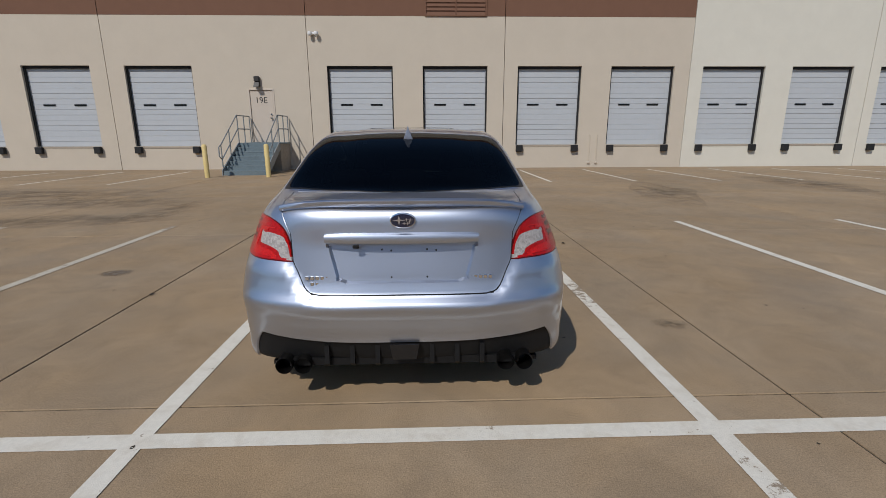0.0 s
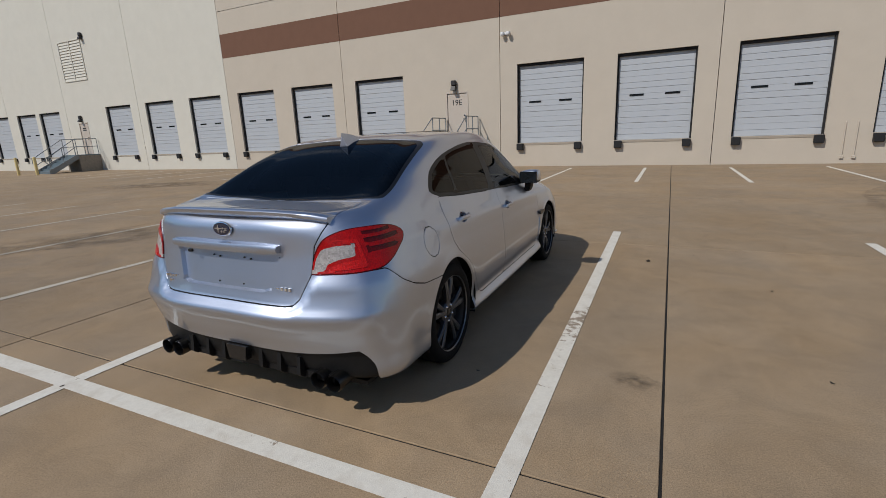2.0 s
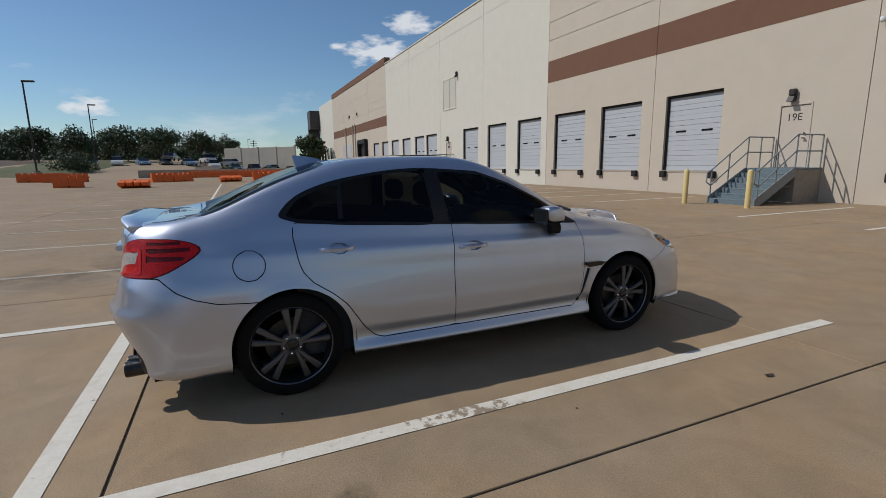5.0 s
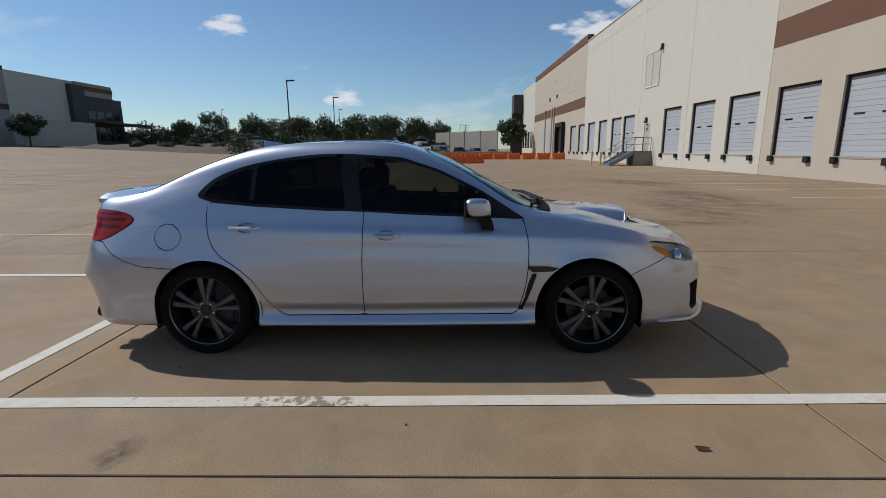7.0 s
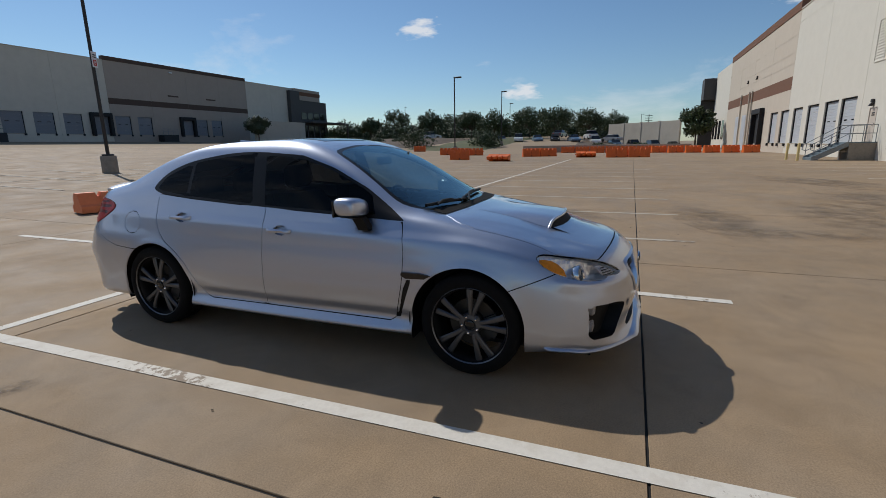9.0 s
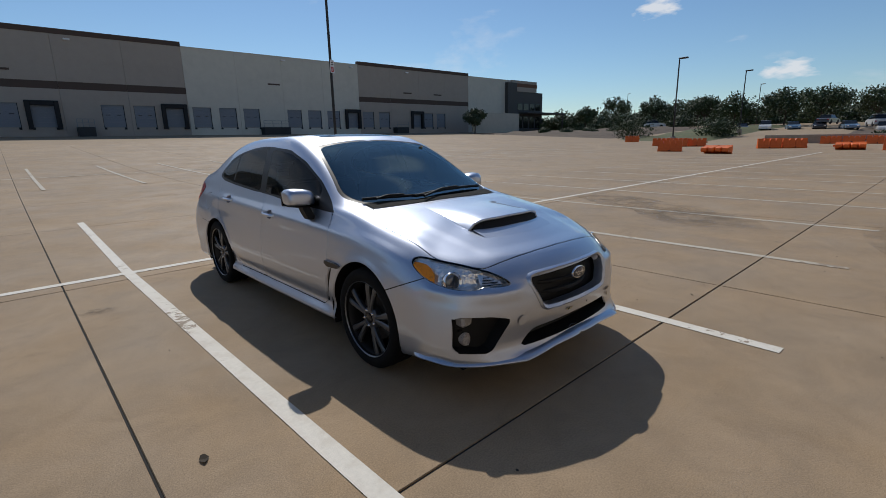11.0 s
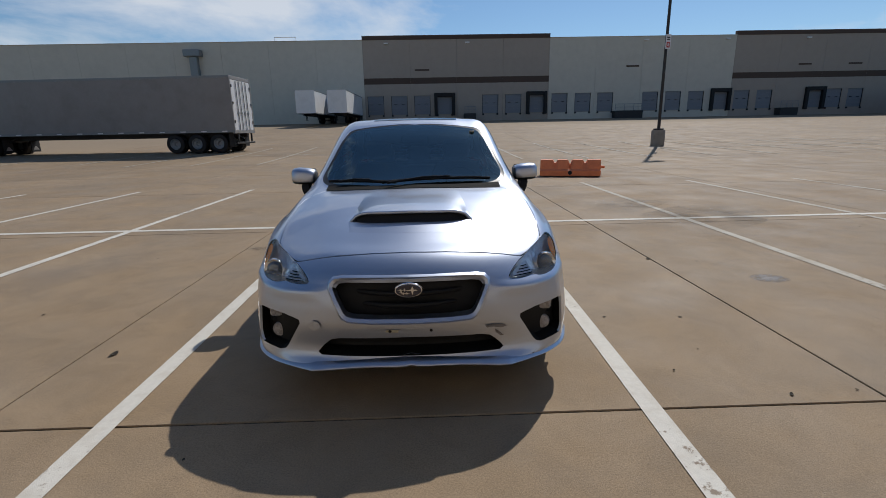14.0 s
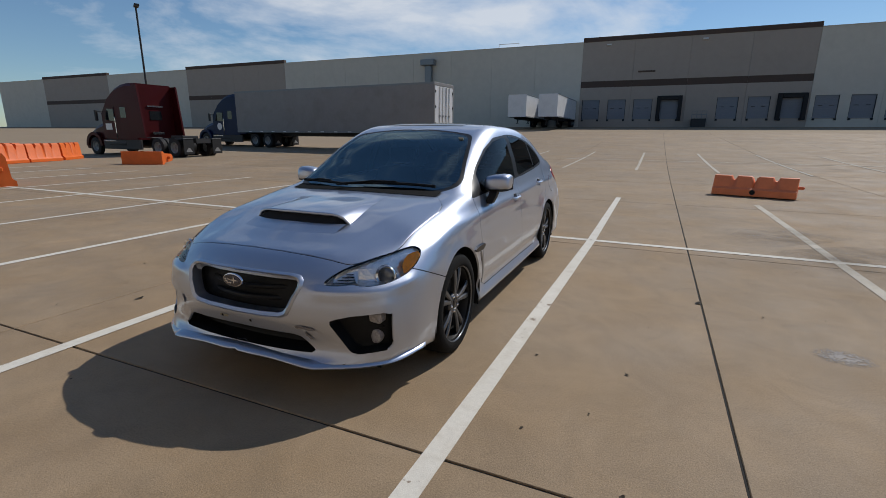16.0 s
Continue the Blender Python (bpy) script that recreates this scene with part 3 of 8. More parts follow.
# man doors with their number
for i, x in enumerate(man_doors):
    d = Shape().box(x - 0.46, x + 0.46, 0.02, 0.07, 1.13, 3.19, 0.006)
    leaf = part("steel_door", d, MAN_DOOR, warehouse, "closed tan-painted steel door")
    fr = Shape().box(x - 0.53, x - 0.47, -0.02, 0.1, 1.12, 3.27, 0.005).box(x + 0.47, x + 0.53, -0.02, 0.1, 1.12, 3.27, 0.005).box(x - 0.47, x + 0.47, -0.02, 0.1, 3.20, 3.27, 0.005)
    part("door_frame", fr, MAN_DOOR, leaf, "tan steel door frame")
    kn = Shape().tube([(x + 0.36, 0.02, 2.1), (x + 0.36, -0.06, 2.1)], 0.03, 10)
    part("door_lock", Shape().tube([(x + 0.36, 0.02, 2.25), (x + 0.36, -0.03, 2.25)], 0.035, 10), CHROME, leaf, "round steel lock")
    kn.box(x + 0.30, x + 0.42, -0.08, -0.05, 2.08, 2.12, 0.008)
    part("door_handle", kn, CHROME, leaf, "steel lever handle")
    if i == 0:
        text_part("door_number", "19E", 0.34, BLACK_INK, pose(x - 0.02, 0.018, 2.80, 90, 0, 0), leaf, "black stencilled number 19E")
    else:
        for k in range(2):
            part("door_mark", Shape().box(x - 0.2, x + 0.2, 0.012, 0.02, 2.72 + 0.13 * k, 2.80 + 0.13 * k), BLACK_INK, leaf)
    downlight(warehouse, x - 0.1, 3.62)
louvre(warehouse, 0.18, 2.55, 6.08, 7.9, BAND, 12)
louvre(warehouse, -36.1, -33.6, 6.05, 8.5, WALL_WHITE, 14)
downlight(warehouse, -33.3, 8.75)
downlight(warehouse, -73.0, 8.9)
downlight(warehouse, -68.0, 8.9)
# open dock with a black shelter in the far tan section
sh = Shape().box(-66.9, -66.4, -0.5, 0, 0.6, 4.3, 0.03).box(-63.1, -62.6, -0.5, 0, 0.6, 4.3, 0.03).box(-66.9, -62.6, -0.5, 0, 4.3, 4.9, 0.03)
part("dock_shelter", sh, RUBBER, warehouse, "black foam dock shelter")
# dark sheet on the unbroken wall, coloured as the dock's shaded inside
part("dock_opening", Shape().box(-66.4, -63.1, -0.02, 0.01, 0.9, 4.3), DARK_STEEL, warehouse)
for x in (-78.0, -73.5):
    part("roll_door", Shape().box(x - 1.2, x + 1.2, -0.03, 0, 0.0, 4.6, 0.01), DOOR_STEEL, warehouse, "grey roll-up door")
for x in (-76.0, -71.0, -69.5):
    part("downpipe", Shape().tube([(x, -0.12, 0.2), (x, -0.12, 7.4)], 0.09, 8), WALL_TAN, warehouse, "tan downpipe")

# security cameras above the panel joint
sc = thing("security_camera", "pair of small white dome security cameras on a tan wall", "security camera", m=pose(-4.36, B1_Y, 5.35))
br = Shape().box(-0.16, 0.16, -0.07, -0.002, -0.03, 0.06, 0.01)
part("bracket", br, WHITE_PAINT, sc, smooth=30)
for dx in (-0.12, 0.13):
    part("dome_camera", Shape().spin([(0.06, 0.0), (0.06, 0.075), (0.0, 0.085), (-0.05, 0.075), (-0.09, 0.045), (-0.105, 0.0)], "z", 14, (dx, -0.16, 0.0)), WHITE_PAINT, sc, smooth=40)
    part("arm", Shape().tube([(dx, -0.04, 0.02), (dx, -0.16, 0.05)], 0.03, 8), WHITE_PAINT, sc)
# thin conduits beside the dock door
for dx in (7.14, 7.46):
    c = thing("wall_conduit", "thin painted conduit on the dock wall", "conduit", "wall conduits", m=pose(dx, B1_Y, 0))
    part("pipe", Shape().tube([(0, -0.03, 0.2), (0, -0.03, 1.32), (0, -0.004, 1.36)], 0.018, 8), WALL_TAN, c)
    part("foot", Shape().box(-0.05, 0.05, -0.06, -0.004, 0.16, 0.26, 0.01), WALL_TAN, c)


def dock_stairs(m, mirror_label):
    """Steel stairs of seven risers up to a landing at a door, with pipe rails on both sides."""
    st = thing("dock_stairs", mirror_label, "stairs", "dock stairs", m=m)
    w, n, rise, run, land = 0.80, 7, 0.160, 0.30, 1.42
    y_land = -land
    part("landing", Shape().box(-w, w, -land, -0.004, 1.06, 1.12, 0.008), STAIR_STEEL, st, "blue-grey steel landing")
    part("landing_base", Shape().box(-w + 0.06, w - 0.02, -land + 0.05, -0.004, -0.02, 1.06), CONCRETE_POST, st, "concrete landing base")
    for i in range(n - 1):
        y = y_land - (n - 1 - i) * run
        z = (i + 1) * rise
        t = Shape().box(-w + 0.04, w - 0.04, y, y + run + 0.02, z - 0.04, z, 0.006).box(-w + 0.04, w - 0.04, y + run - 0.012, y + run, z, z + rise - 0.04)
        part("tread", t, STAIR_STEEL, st)
    t = Shape().box(-w + 0.04, w - 0.04, y_land - (n - 1) * run, y_land - (n - 1) * run + 0.012, 0, rise - 0.04)
    part("riser", t, STAIR_STEEL, st)
    for s in (-1, 1):
        x = s * (w - 0.02)
        yb = y_land - (n - 1) * run
        part("stringer", Shape().prism([(yb - 0.03, 0.0), (yb + 0.24, 0.0), (y_land + 0.02, 0.86), (y_land + 0.02, 1.12), (y_land - 0.1, 1.12), (yb - 0.03, 0.2)],
                                       x - 0.018, x + 0.018, "x"), STEEL_GALV, st)
        r = Shape()
        for h in (1.06, 0.55):
            r.tube([(x, yb + 0.08, h + 0.02), (x, y_land - 0.02, h + 1.10), (x, -0.10, h + 1.10)], 0.022, 8)
        for yy, zz in ((yb + 0.08, 0.05), ((yb + y_land) / 2, 0.6), (y_land, 1.1), (-0.75, 1.1), (-0.10, 1.1)):
            r.tube([(x, yy, zz), (x, yy, zz + 1.06 if zz > 1 else zz + 1.02)], 0.022, 8)
        if s > 0:
            r.tube([(x, yb + 0.08, 1.08), (x, yb - 0.10, 1.02), (x, yb - 0.12, 0.7), (x, yb + 0.06, 0.6)], 0.022, 8)
        else:
            r.tube([(x, yb + 0.08, 1.08), (x, yb - 0.12, 1.0), (x, yb - 0.14, 0.68), (x, yb + 0.06, 0.58)], 0.022, 8)
        part("handrail", r, STEEL_GALV, st, "grey pipe handrail", smooth=40)
    return st


dock_stairs(pose(-6.42, B1_Y, 0), "blue-grey steel dock stairs with grey pipe rails")
dock_stairs(pose(-34.6, B1_Y, 0), "blue-grey steel dock stairs with grey pipe rails")


def bollard(x, y, z=0.0, h=1.12):
    b = thing("bollard", "faded yellow concrete-filled steel bollard", "bollard", "yellow bollards", m=pose(x, y, z))
    part("post", Shape().spin([(-0.02, 0.0), (-0.02, 0.08), (h - 0.06, 0.08), (h - 0.02, 0.06), (h, 0.0)], "z", 16), YELLOW, b, smooth=50)


for x, y in ((-7.35, 12.0), (-5.32, 12.1), (-35.6, 12.0), (-33.6, 12.1)):
    bollard(x, y)

# ---- the warehouse across the yard ----
B2_Y, B2_Z = -77.4, 2.68
warehouse_far = thing("warehouse", "long shaded cream and brown warehouse across the yard", "warehouse", m=pose(0, B2_Y, B2_Z, 0, 0, 180))
far_doors = [8.5, 4.6, 0.8, -10.5, -14.35, -22.1, -26.0, -29.8, -37.4, -41.3, -45.2, -53.0, -56.9, -72.6, -68.9]
far_seals = [-2.9, -18.2, -49.3, -65.5]
fo = [(-x - 1.34, -x + 1.34, 1.15, 4.15) for x in far_doors + far_seals]
fj = [(180.0, 157.0, 0), (157.0, 128.6, 1), (128.6, 99.6, 0), (99.6, 70.4, 1), (70.4, 10.25, 0), (10.25, -20.2, 1), (-20.2, -51.0, 0), (-51.0, -81.5, 1), (-81.5, -97.0, 0)]
for a, b, tan in fj:
    n = max(1, round((a - b) / 8))
    for i in range(n):
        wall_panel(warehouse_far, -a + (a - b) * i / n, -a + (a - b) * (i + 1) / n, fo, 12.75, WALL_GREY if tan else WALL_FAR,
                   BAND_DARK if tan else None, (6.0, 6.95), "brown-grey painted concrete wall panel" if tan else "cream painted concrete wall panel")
    part("parapet_cap", Shape().box(-a, -b, -0.08, 0.62, 12.75, 13.4 if tan else 12.83, 0.01), BAND_DARK if tan else FENCE_WALL, warehouse_far,
         "dark brown parapet cap" if tan else "cream parapet coping")
part("roof", Shape().box(-180, 97, 0.62, 50, 12.2, 12.5), FENCE_WALL, warehouse_far)
part("back_wall", Shape().box(-180, 97, 49.7, 50, -0.3, 12.2).box(-180, -179.7, 0.62, 49.7, -0.3, 12.2).box(96.7, 97, 0.62, 49.7, -0.3, 12.2), FENCE_WALL, warehouse_far)
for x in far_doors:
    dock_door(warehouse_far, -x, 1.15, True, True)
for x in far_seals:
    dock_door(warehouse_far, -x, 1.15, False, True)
    s = Shape().box(-1.72, -1.2, -0.5, -0.01, 0.9, 4.5, 0.04).box(1.2, 1.72, -0.5, -0.01, 0.9, 4.5, 0.04).box(-1.2, 1.2, -0.5, -0.01, 3.9, 4.5, 0.04)
    o = part("dock_shelter", s, RUBBER, warehouse_far, "black foam dock shelter")
    o.location = (-x, 0, 0)
for x0, x1, z in ((33.0, 35.1, 8.1), (-1.9, 0.5, 8.0), (62.0, 64.2, 8.0), (70.5, 72.8, 8.0)):
    part("wall_vent", Shape().box(x0, x1, -0.08, -0.01, z, z + 0.25, 0.01), BAND_DARK, warehouse_far, "painted wall vent")
for x in (-9.4 + 3, 6.7, 36.0, 49.5, 63.0):
    part("wall_lamp", Shape().box(x - 0.35, x + 0.35, -0.35, -0.01, 12.1, 12.3, 0.03), WHITE_PAINT, warehouse_far, "white wall lamp")
# office end with dark cladding, canopy and screen wall
off = Shape().box(97.0, 110.5, -0.4, 25, -0.3, 10.2, 0.02)
part("office_block", off, OFFICE_DARK, warehouse_far, "charcoal-clad office corner")
part("office_parapet", Shape().box(97.0, 107.5, -0.6, 24, 10.2, 12.9, 0.02), WALL_GREY, warehouse_far)
part("office_band", Shape().box(96.9, 107.6, -0.64, 24.1, 11.3, 12.2, 0.01), BAND, warehouse_far, "brown cladding band")
part("office_tower", Shape().box(95.0, 98.6, -1.0, 8, -0.3, 12.2, 0.02), OFFICE_DARK, warehouse_far)
part("canopy", Shape().box(100.0, 117.0, -3.5, 3, 4.6, 4.95, 0.02).box(116.5, 116.8, -3.2, -2.9, -0.3, 4.6), OFFICE_DARK, warehouse_far, "flat entrance canopy")
for i in range(4):
    part("office_window", Shape().box(99.6 + i * 2.6, 101.6 + i * 2.6, -0.46, -0.405, 1.0, 3.9), DARK_GLASS, warehouse_far, "dark office window")
    part("office_window", Shape().box(99.6 + i * 2.6, 101.6 + i * 2.6, -0.46, -0.405, 5.6, 7.2), DARK_GLASS, warehouse_far, "dark office window")
part("roof_ladder", Shape().tube([(-21.5, 3, 12.4), (-21.5, 3, 13.9), (-25.0, 3, 13.9), (-25.0, 3, 12.4)], 0.06, 6).tube([(-21.5, 3, 13.3), (-25.0, 3, 13.3)], 0.05, 6), WHITE_PAINT, warehouse_far, "pale roof rail")
duct = Shape().box(-37.6, -36.4, -0.9, -0.01, 5.0, 10.6, 0.05).box(-38.3, -35.7, -1.3, -0.01, 10.6, 11.6, 0.08)
part("exhaust_duct", duct, STEEL_GALV, warehouse_far, "grey metal exhaust duct")
sw = thing("screen_wall", "beige masonry screen wall beside the office", "wall", m=pose(-81.0, -69.0, B2_Z))
part("wall_body", Shape().box(-9, 7, -0.15, 0.15, -0.3, 3.9, 0.02), FENCE_WALL, sw)
part("coping", Shape().box(-9.1, 7.1, -0.2, 0.2, 3.9, 4.05, 0.02), FENCE_WALL, sw)
for x, w in ((33.4, 4.6), (7.0, 1.9), (60.5, 3.0)):
    st = thing("dock_steps", "grey steel dock steps with rails", "stairs", "far dock steps", m=pose(-x, B2_Y, B2_Z))
    part("base", Shape().box(-w / 2, w / 2, 0.01, 1.5, -0.3, 1.15, 0.01), DARK_STEEL, st)
    rr = Shape()
    for h in (1.7, 2.2):
        rr.tube([(-w / 2, 1.4, h), (w / 2, 1.4, h)], 0.035, 6)
    for k in range(4):
        rr.tube([(-w / 2 + w * k / 3, 1.4, 1.1), (-w / 2 + w * k / 3, 1.4, 2.2)], 0.035, 6)
    part("handrail", rr, STEEL_GALV, st)


# ---- lamp poles ----
def lamp_pole(x, y, h, arm=1, sign=False, base=True, z=None, turn=0.0, label="tall dark bronze car park lamp pole"):
    zz = ground_z(x, y) if z is None else z
    p = thing("lamp_pole", label, "lamp pole", "car park lamp poles", m=pose(x, y, zz, 0, 0, turn))
    b = 0.0
    if base:
        part("concrete_base", Shape().spin([(-0.05, 0.0), (-0.05, 0.36), (0.82, 0.36), (0.86, 0.33), (0.86, 0.0)], "z", 20), CONCRETE_POST, p, "round cast concrete base", smooth=40)
        part("base_plate", Shape().box(-0.2, 0.2, -0.2, 0.2, 0.86, 0.94, 0.02), POLE_BLACK, p)
        b = 0.9
    part("pole", Shape().tube([(0, 0, b), (0, 0, h)], 0.085, 10, 0.07), POLE_BLACK, p, smooth=50)
    part("lamp_head", Shape().box(0.05, 0.95, -0.18, 0.18, h - 0.12, h + 0.04, 0.03), POLE_BLACK, p, "flat dark lamp head")
    part("arm", Shape().box(-0.09, 0.1, -0.06, 0.06, h - 0.1, h + 0.06, 0.01), POLE_BLACK, p)
    if sign:
        s = part("sign_plate", Shape().box(-0.20, 0.20, -0.11, -0.10, 5.05, 5.78, 0.003), WHITE_PAINT, p, "white plate with a red letter panel")
        part("red_panel", Shape().box(-0.12, 0.12, -0.114, -0.111, 5.12, 5.40), SIGN_RED, s, "red letter panel")
        text_part("letter", "B", 0.24, WHITE_PAINT, pose(0, -0.117, 5.26, 90, 0, 0), s, "white letter B")
        for k in range(2):
            part("sign_bar", Shape().box(-0.12, 0.12, -0.114, -0.111, 5.50 + 0.1 * k, 5.55 + 0.1 * k), BLACK_INK, s)
    return p


lamp_pole(-12.95, -22.4, 10.5, sign=True, turn=205)
lamp_pole(-55.0, -19.1, 9.4, turn=80)
lamp_pole(-84.0, -20.5, 9.6, turn=80)
lamp_pole(38.0, -24.1, 11.0, turn=150)
for x, y, h in ((-150.0, -72.0, 11.0), (-190.0, -40.0, 9.5), (-170.0, -15.0, 9.0), (-130.0, -30.0, 9.0), (-210.0, 5.0, 12.0)):
    lamp_pole(x, y, h, base=False, turn=70)


# ---- orange water-filled barriers ----
def barrier_parts(mat, tag, L=1.72, H=0.82, foot=0.12):
    """An upright plastic barrier: wide foot, sloping sides with flutes, notched top, end lugs and a drain plug."""
    body = Shape()
    secs = []
    n = 38
    for i in range(n + 1):
        x = -L / 2 + L * i / n
        u = (x + L / 2) / L * 4
        flute = 1 - 0.12 * math.exp(-(((u - round(u)) / 0.11) ** 2)) if 0.5 < u < 3.5 else 1.0
        top = H - 0.34 * H * max(0.0, 1 - abs(u - round(u)) / 0.13) * (0.5 < u < 3.5)
        secs.append([(x, -0.28, 0.0), (x, -0.28, foot), (x, -0.20, foot + 0.1 * H), (x, -0.155 * flute, top - 0.09), (x, -0.10 * flute, top),
                     (x, 0.10 * flute, top), (x, 0.155 * flute, top - 0.09), (x, 0.20, foot + 0.1 * H), (x, 0.28, foot), (x, 0.28, 0.0)])
    m = len(secs[0])
    body.v = [p for s in secs for p in s]
    for i in range(n):
        for k in range(m):
            body.f.append((i * m + k, i * m + (k + 1) % m, (i + 1) * m + (k + 1) % m, (i + 1) * m + k))
    body.f.append(tuple(range(m)))
    body.f.append(tuple(n * m + k for k in range(m)))
    lug = Shape().box(L / 2 - 0.01, L / 2 + 0.12, -0.06, 0.06, 0.46 * H, 0.60 * H, 0.02)
    plug = Shape().tube([(0, -0.27, 0.09), (0, -0.30, 0.09)], 0.055, 14)
    return body.mesh("barrier_body_" + tag, mat, 40), lug.mesh("end_lug_" + tag, mat), plug.mesh("drain_plug_" + tag, RUBBER)


BARRIER = barrier_parts(ORANGE, "orange")
BARRIER_PALE = barrier_parts(ORANGE_PALE, "pale", 1.62, 0.43, 0.14)


def barrier(m, label, meshes=BARRIER):
    b = thing("water_barrier", label, "traffic barrier", "orange traffic barriers", m=m)
    part("body", meshes[0], None, b)
    part("end_lug", meshes[1], None, b)
    part("drain_plug", meshes[2], None, b, "black drain plug")
    return b


# the one lying on its side behind the car
barrier(pose(-4.06, -8.93, 0.03, 0, 0, 180 - 15), "low faded orange plastic barrier with a notched top", BARRIER_PALE)
UP = "upright orange plastic water-filled barrier"
rnd = random.Random(4)
for i in range(6):        # the row that closes the yard beside the warehouse
    barrier(pose(-57.4 - 0.65 * i, 14.2 - i * 1.80, 0, 0, 0, 110 + rnd.uniform(-3, 3)), UP)
for i in range(6):
    barrier(pose(-61.4 - 0.1 * i, 3.6 - i * 1.86, 0, 0, 0, 92 + rnd.uniform(-4, 4)), UP)
for x, y, a in ((-60.8, -26.7, 112), (-49.9, -18.2, 104), (-49.4, -16.3, 104), (-51.3, -17.0, 100), (-50.6, -14.9, 108), (-36.7, -12.0, 106),
                (-46.0, -7.5, 118), (-46.9, -5.9, 120), (-47.8, -7.6, 112), (-42.2, 0.9, 96), (-42.4, 2.8, 94), (-43.9, 1.8, 98)):
    barrier(pose(x, y, ground_z(x, y), 0, 0, a), UP)
barrier(pose(-43.2, -1.8, 0.28, -90, 0, 276), "orange plastic barrier lying on its side")
barrier(pose(-33.9, -7.6, 0.28, -90, 0, 268), "orange plastic barrier lying on its side")
for x, y, a in ((24.2, -8.85, 111), (23.6, -7.18, 110), (23.0, -5.5, 110), (25.6, -8.0, 112), (25.2, -10.5, 126), (13.7, -2.68, 160), (15.5, -2.08, 158)):
    barrier(pose(x, y, 0, 0, 0, a), UP)
barrier(pose(18.1, -9.5, 0.28, -90, 0, 205), "orange plastic barrier lying on its side")


# ---- trucks and trailers ----
WHEEL_TYRE = Shape().spin([(-0.13, 0.30), (-0.14, 0.46), (-0.11, 0.51), (0.11, 0.51), (0.14, 0.46), (0.13, 0.30)], "x", 22).mesh("truck_tyre", RUBBER, 40)
WHEEL_RIM = Shape().spin([(-0.06, 0.0), (-0.06, 0.10), (0.0, 0.13), (0.02, 0.24), (0.12, 0.29), (0.13, 0.31)], "x", 22).mesh("truck_rim", STEEL_GALV, 40)


def truck_wheel(parent, x, y, side):
    t = part("wheel", WHEEL_TYRE, None, parent, "black truck tyre")
    t.location = (x, y, 0.51)
    r = part("rim", WHEEL_RIM, None, t, "bright steel rim")
    r.rotation_euler = (0, 0, 0 if side > 0 else math.pi)


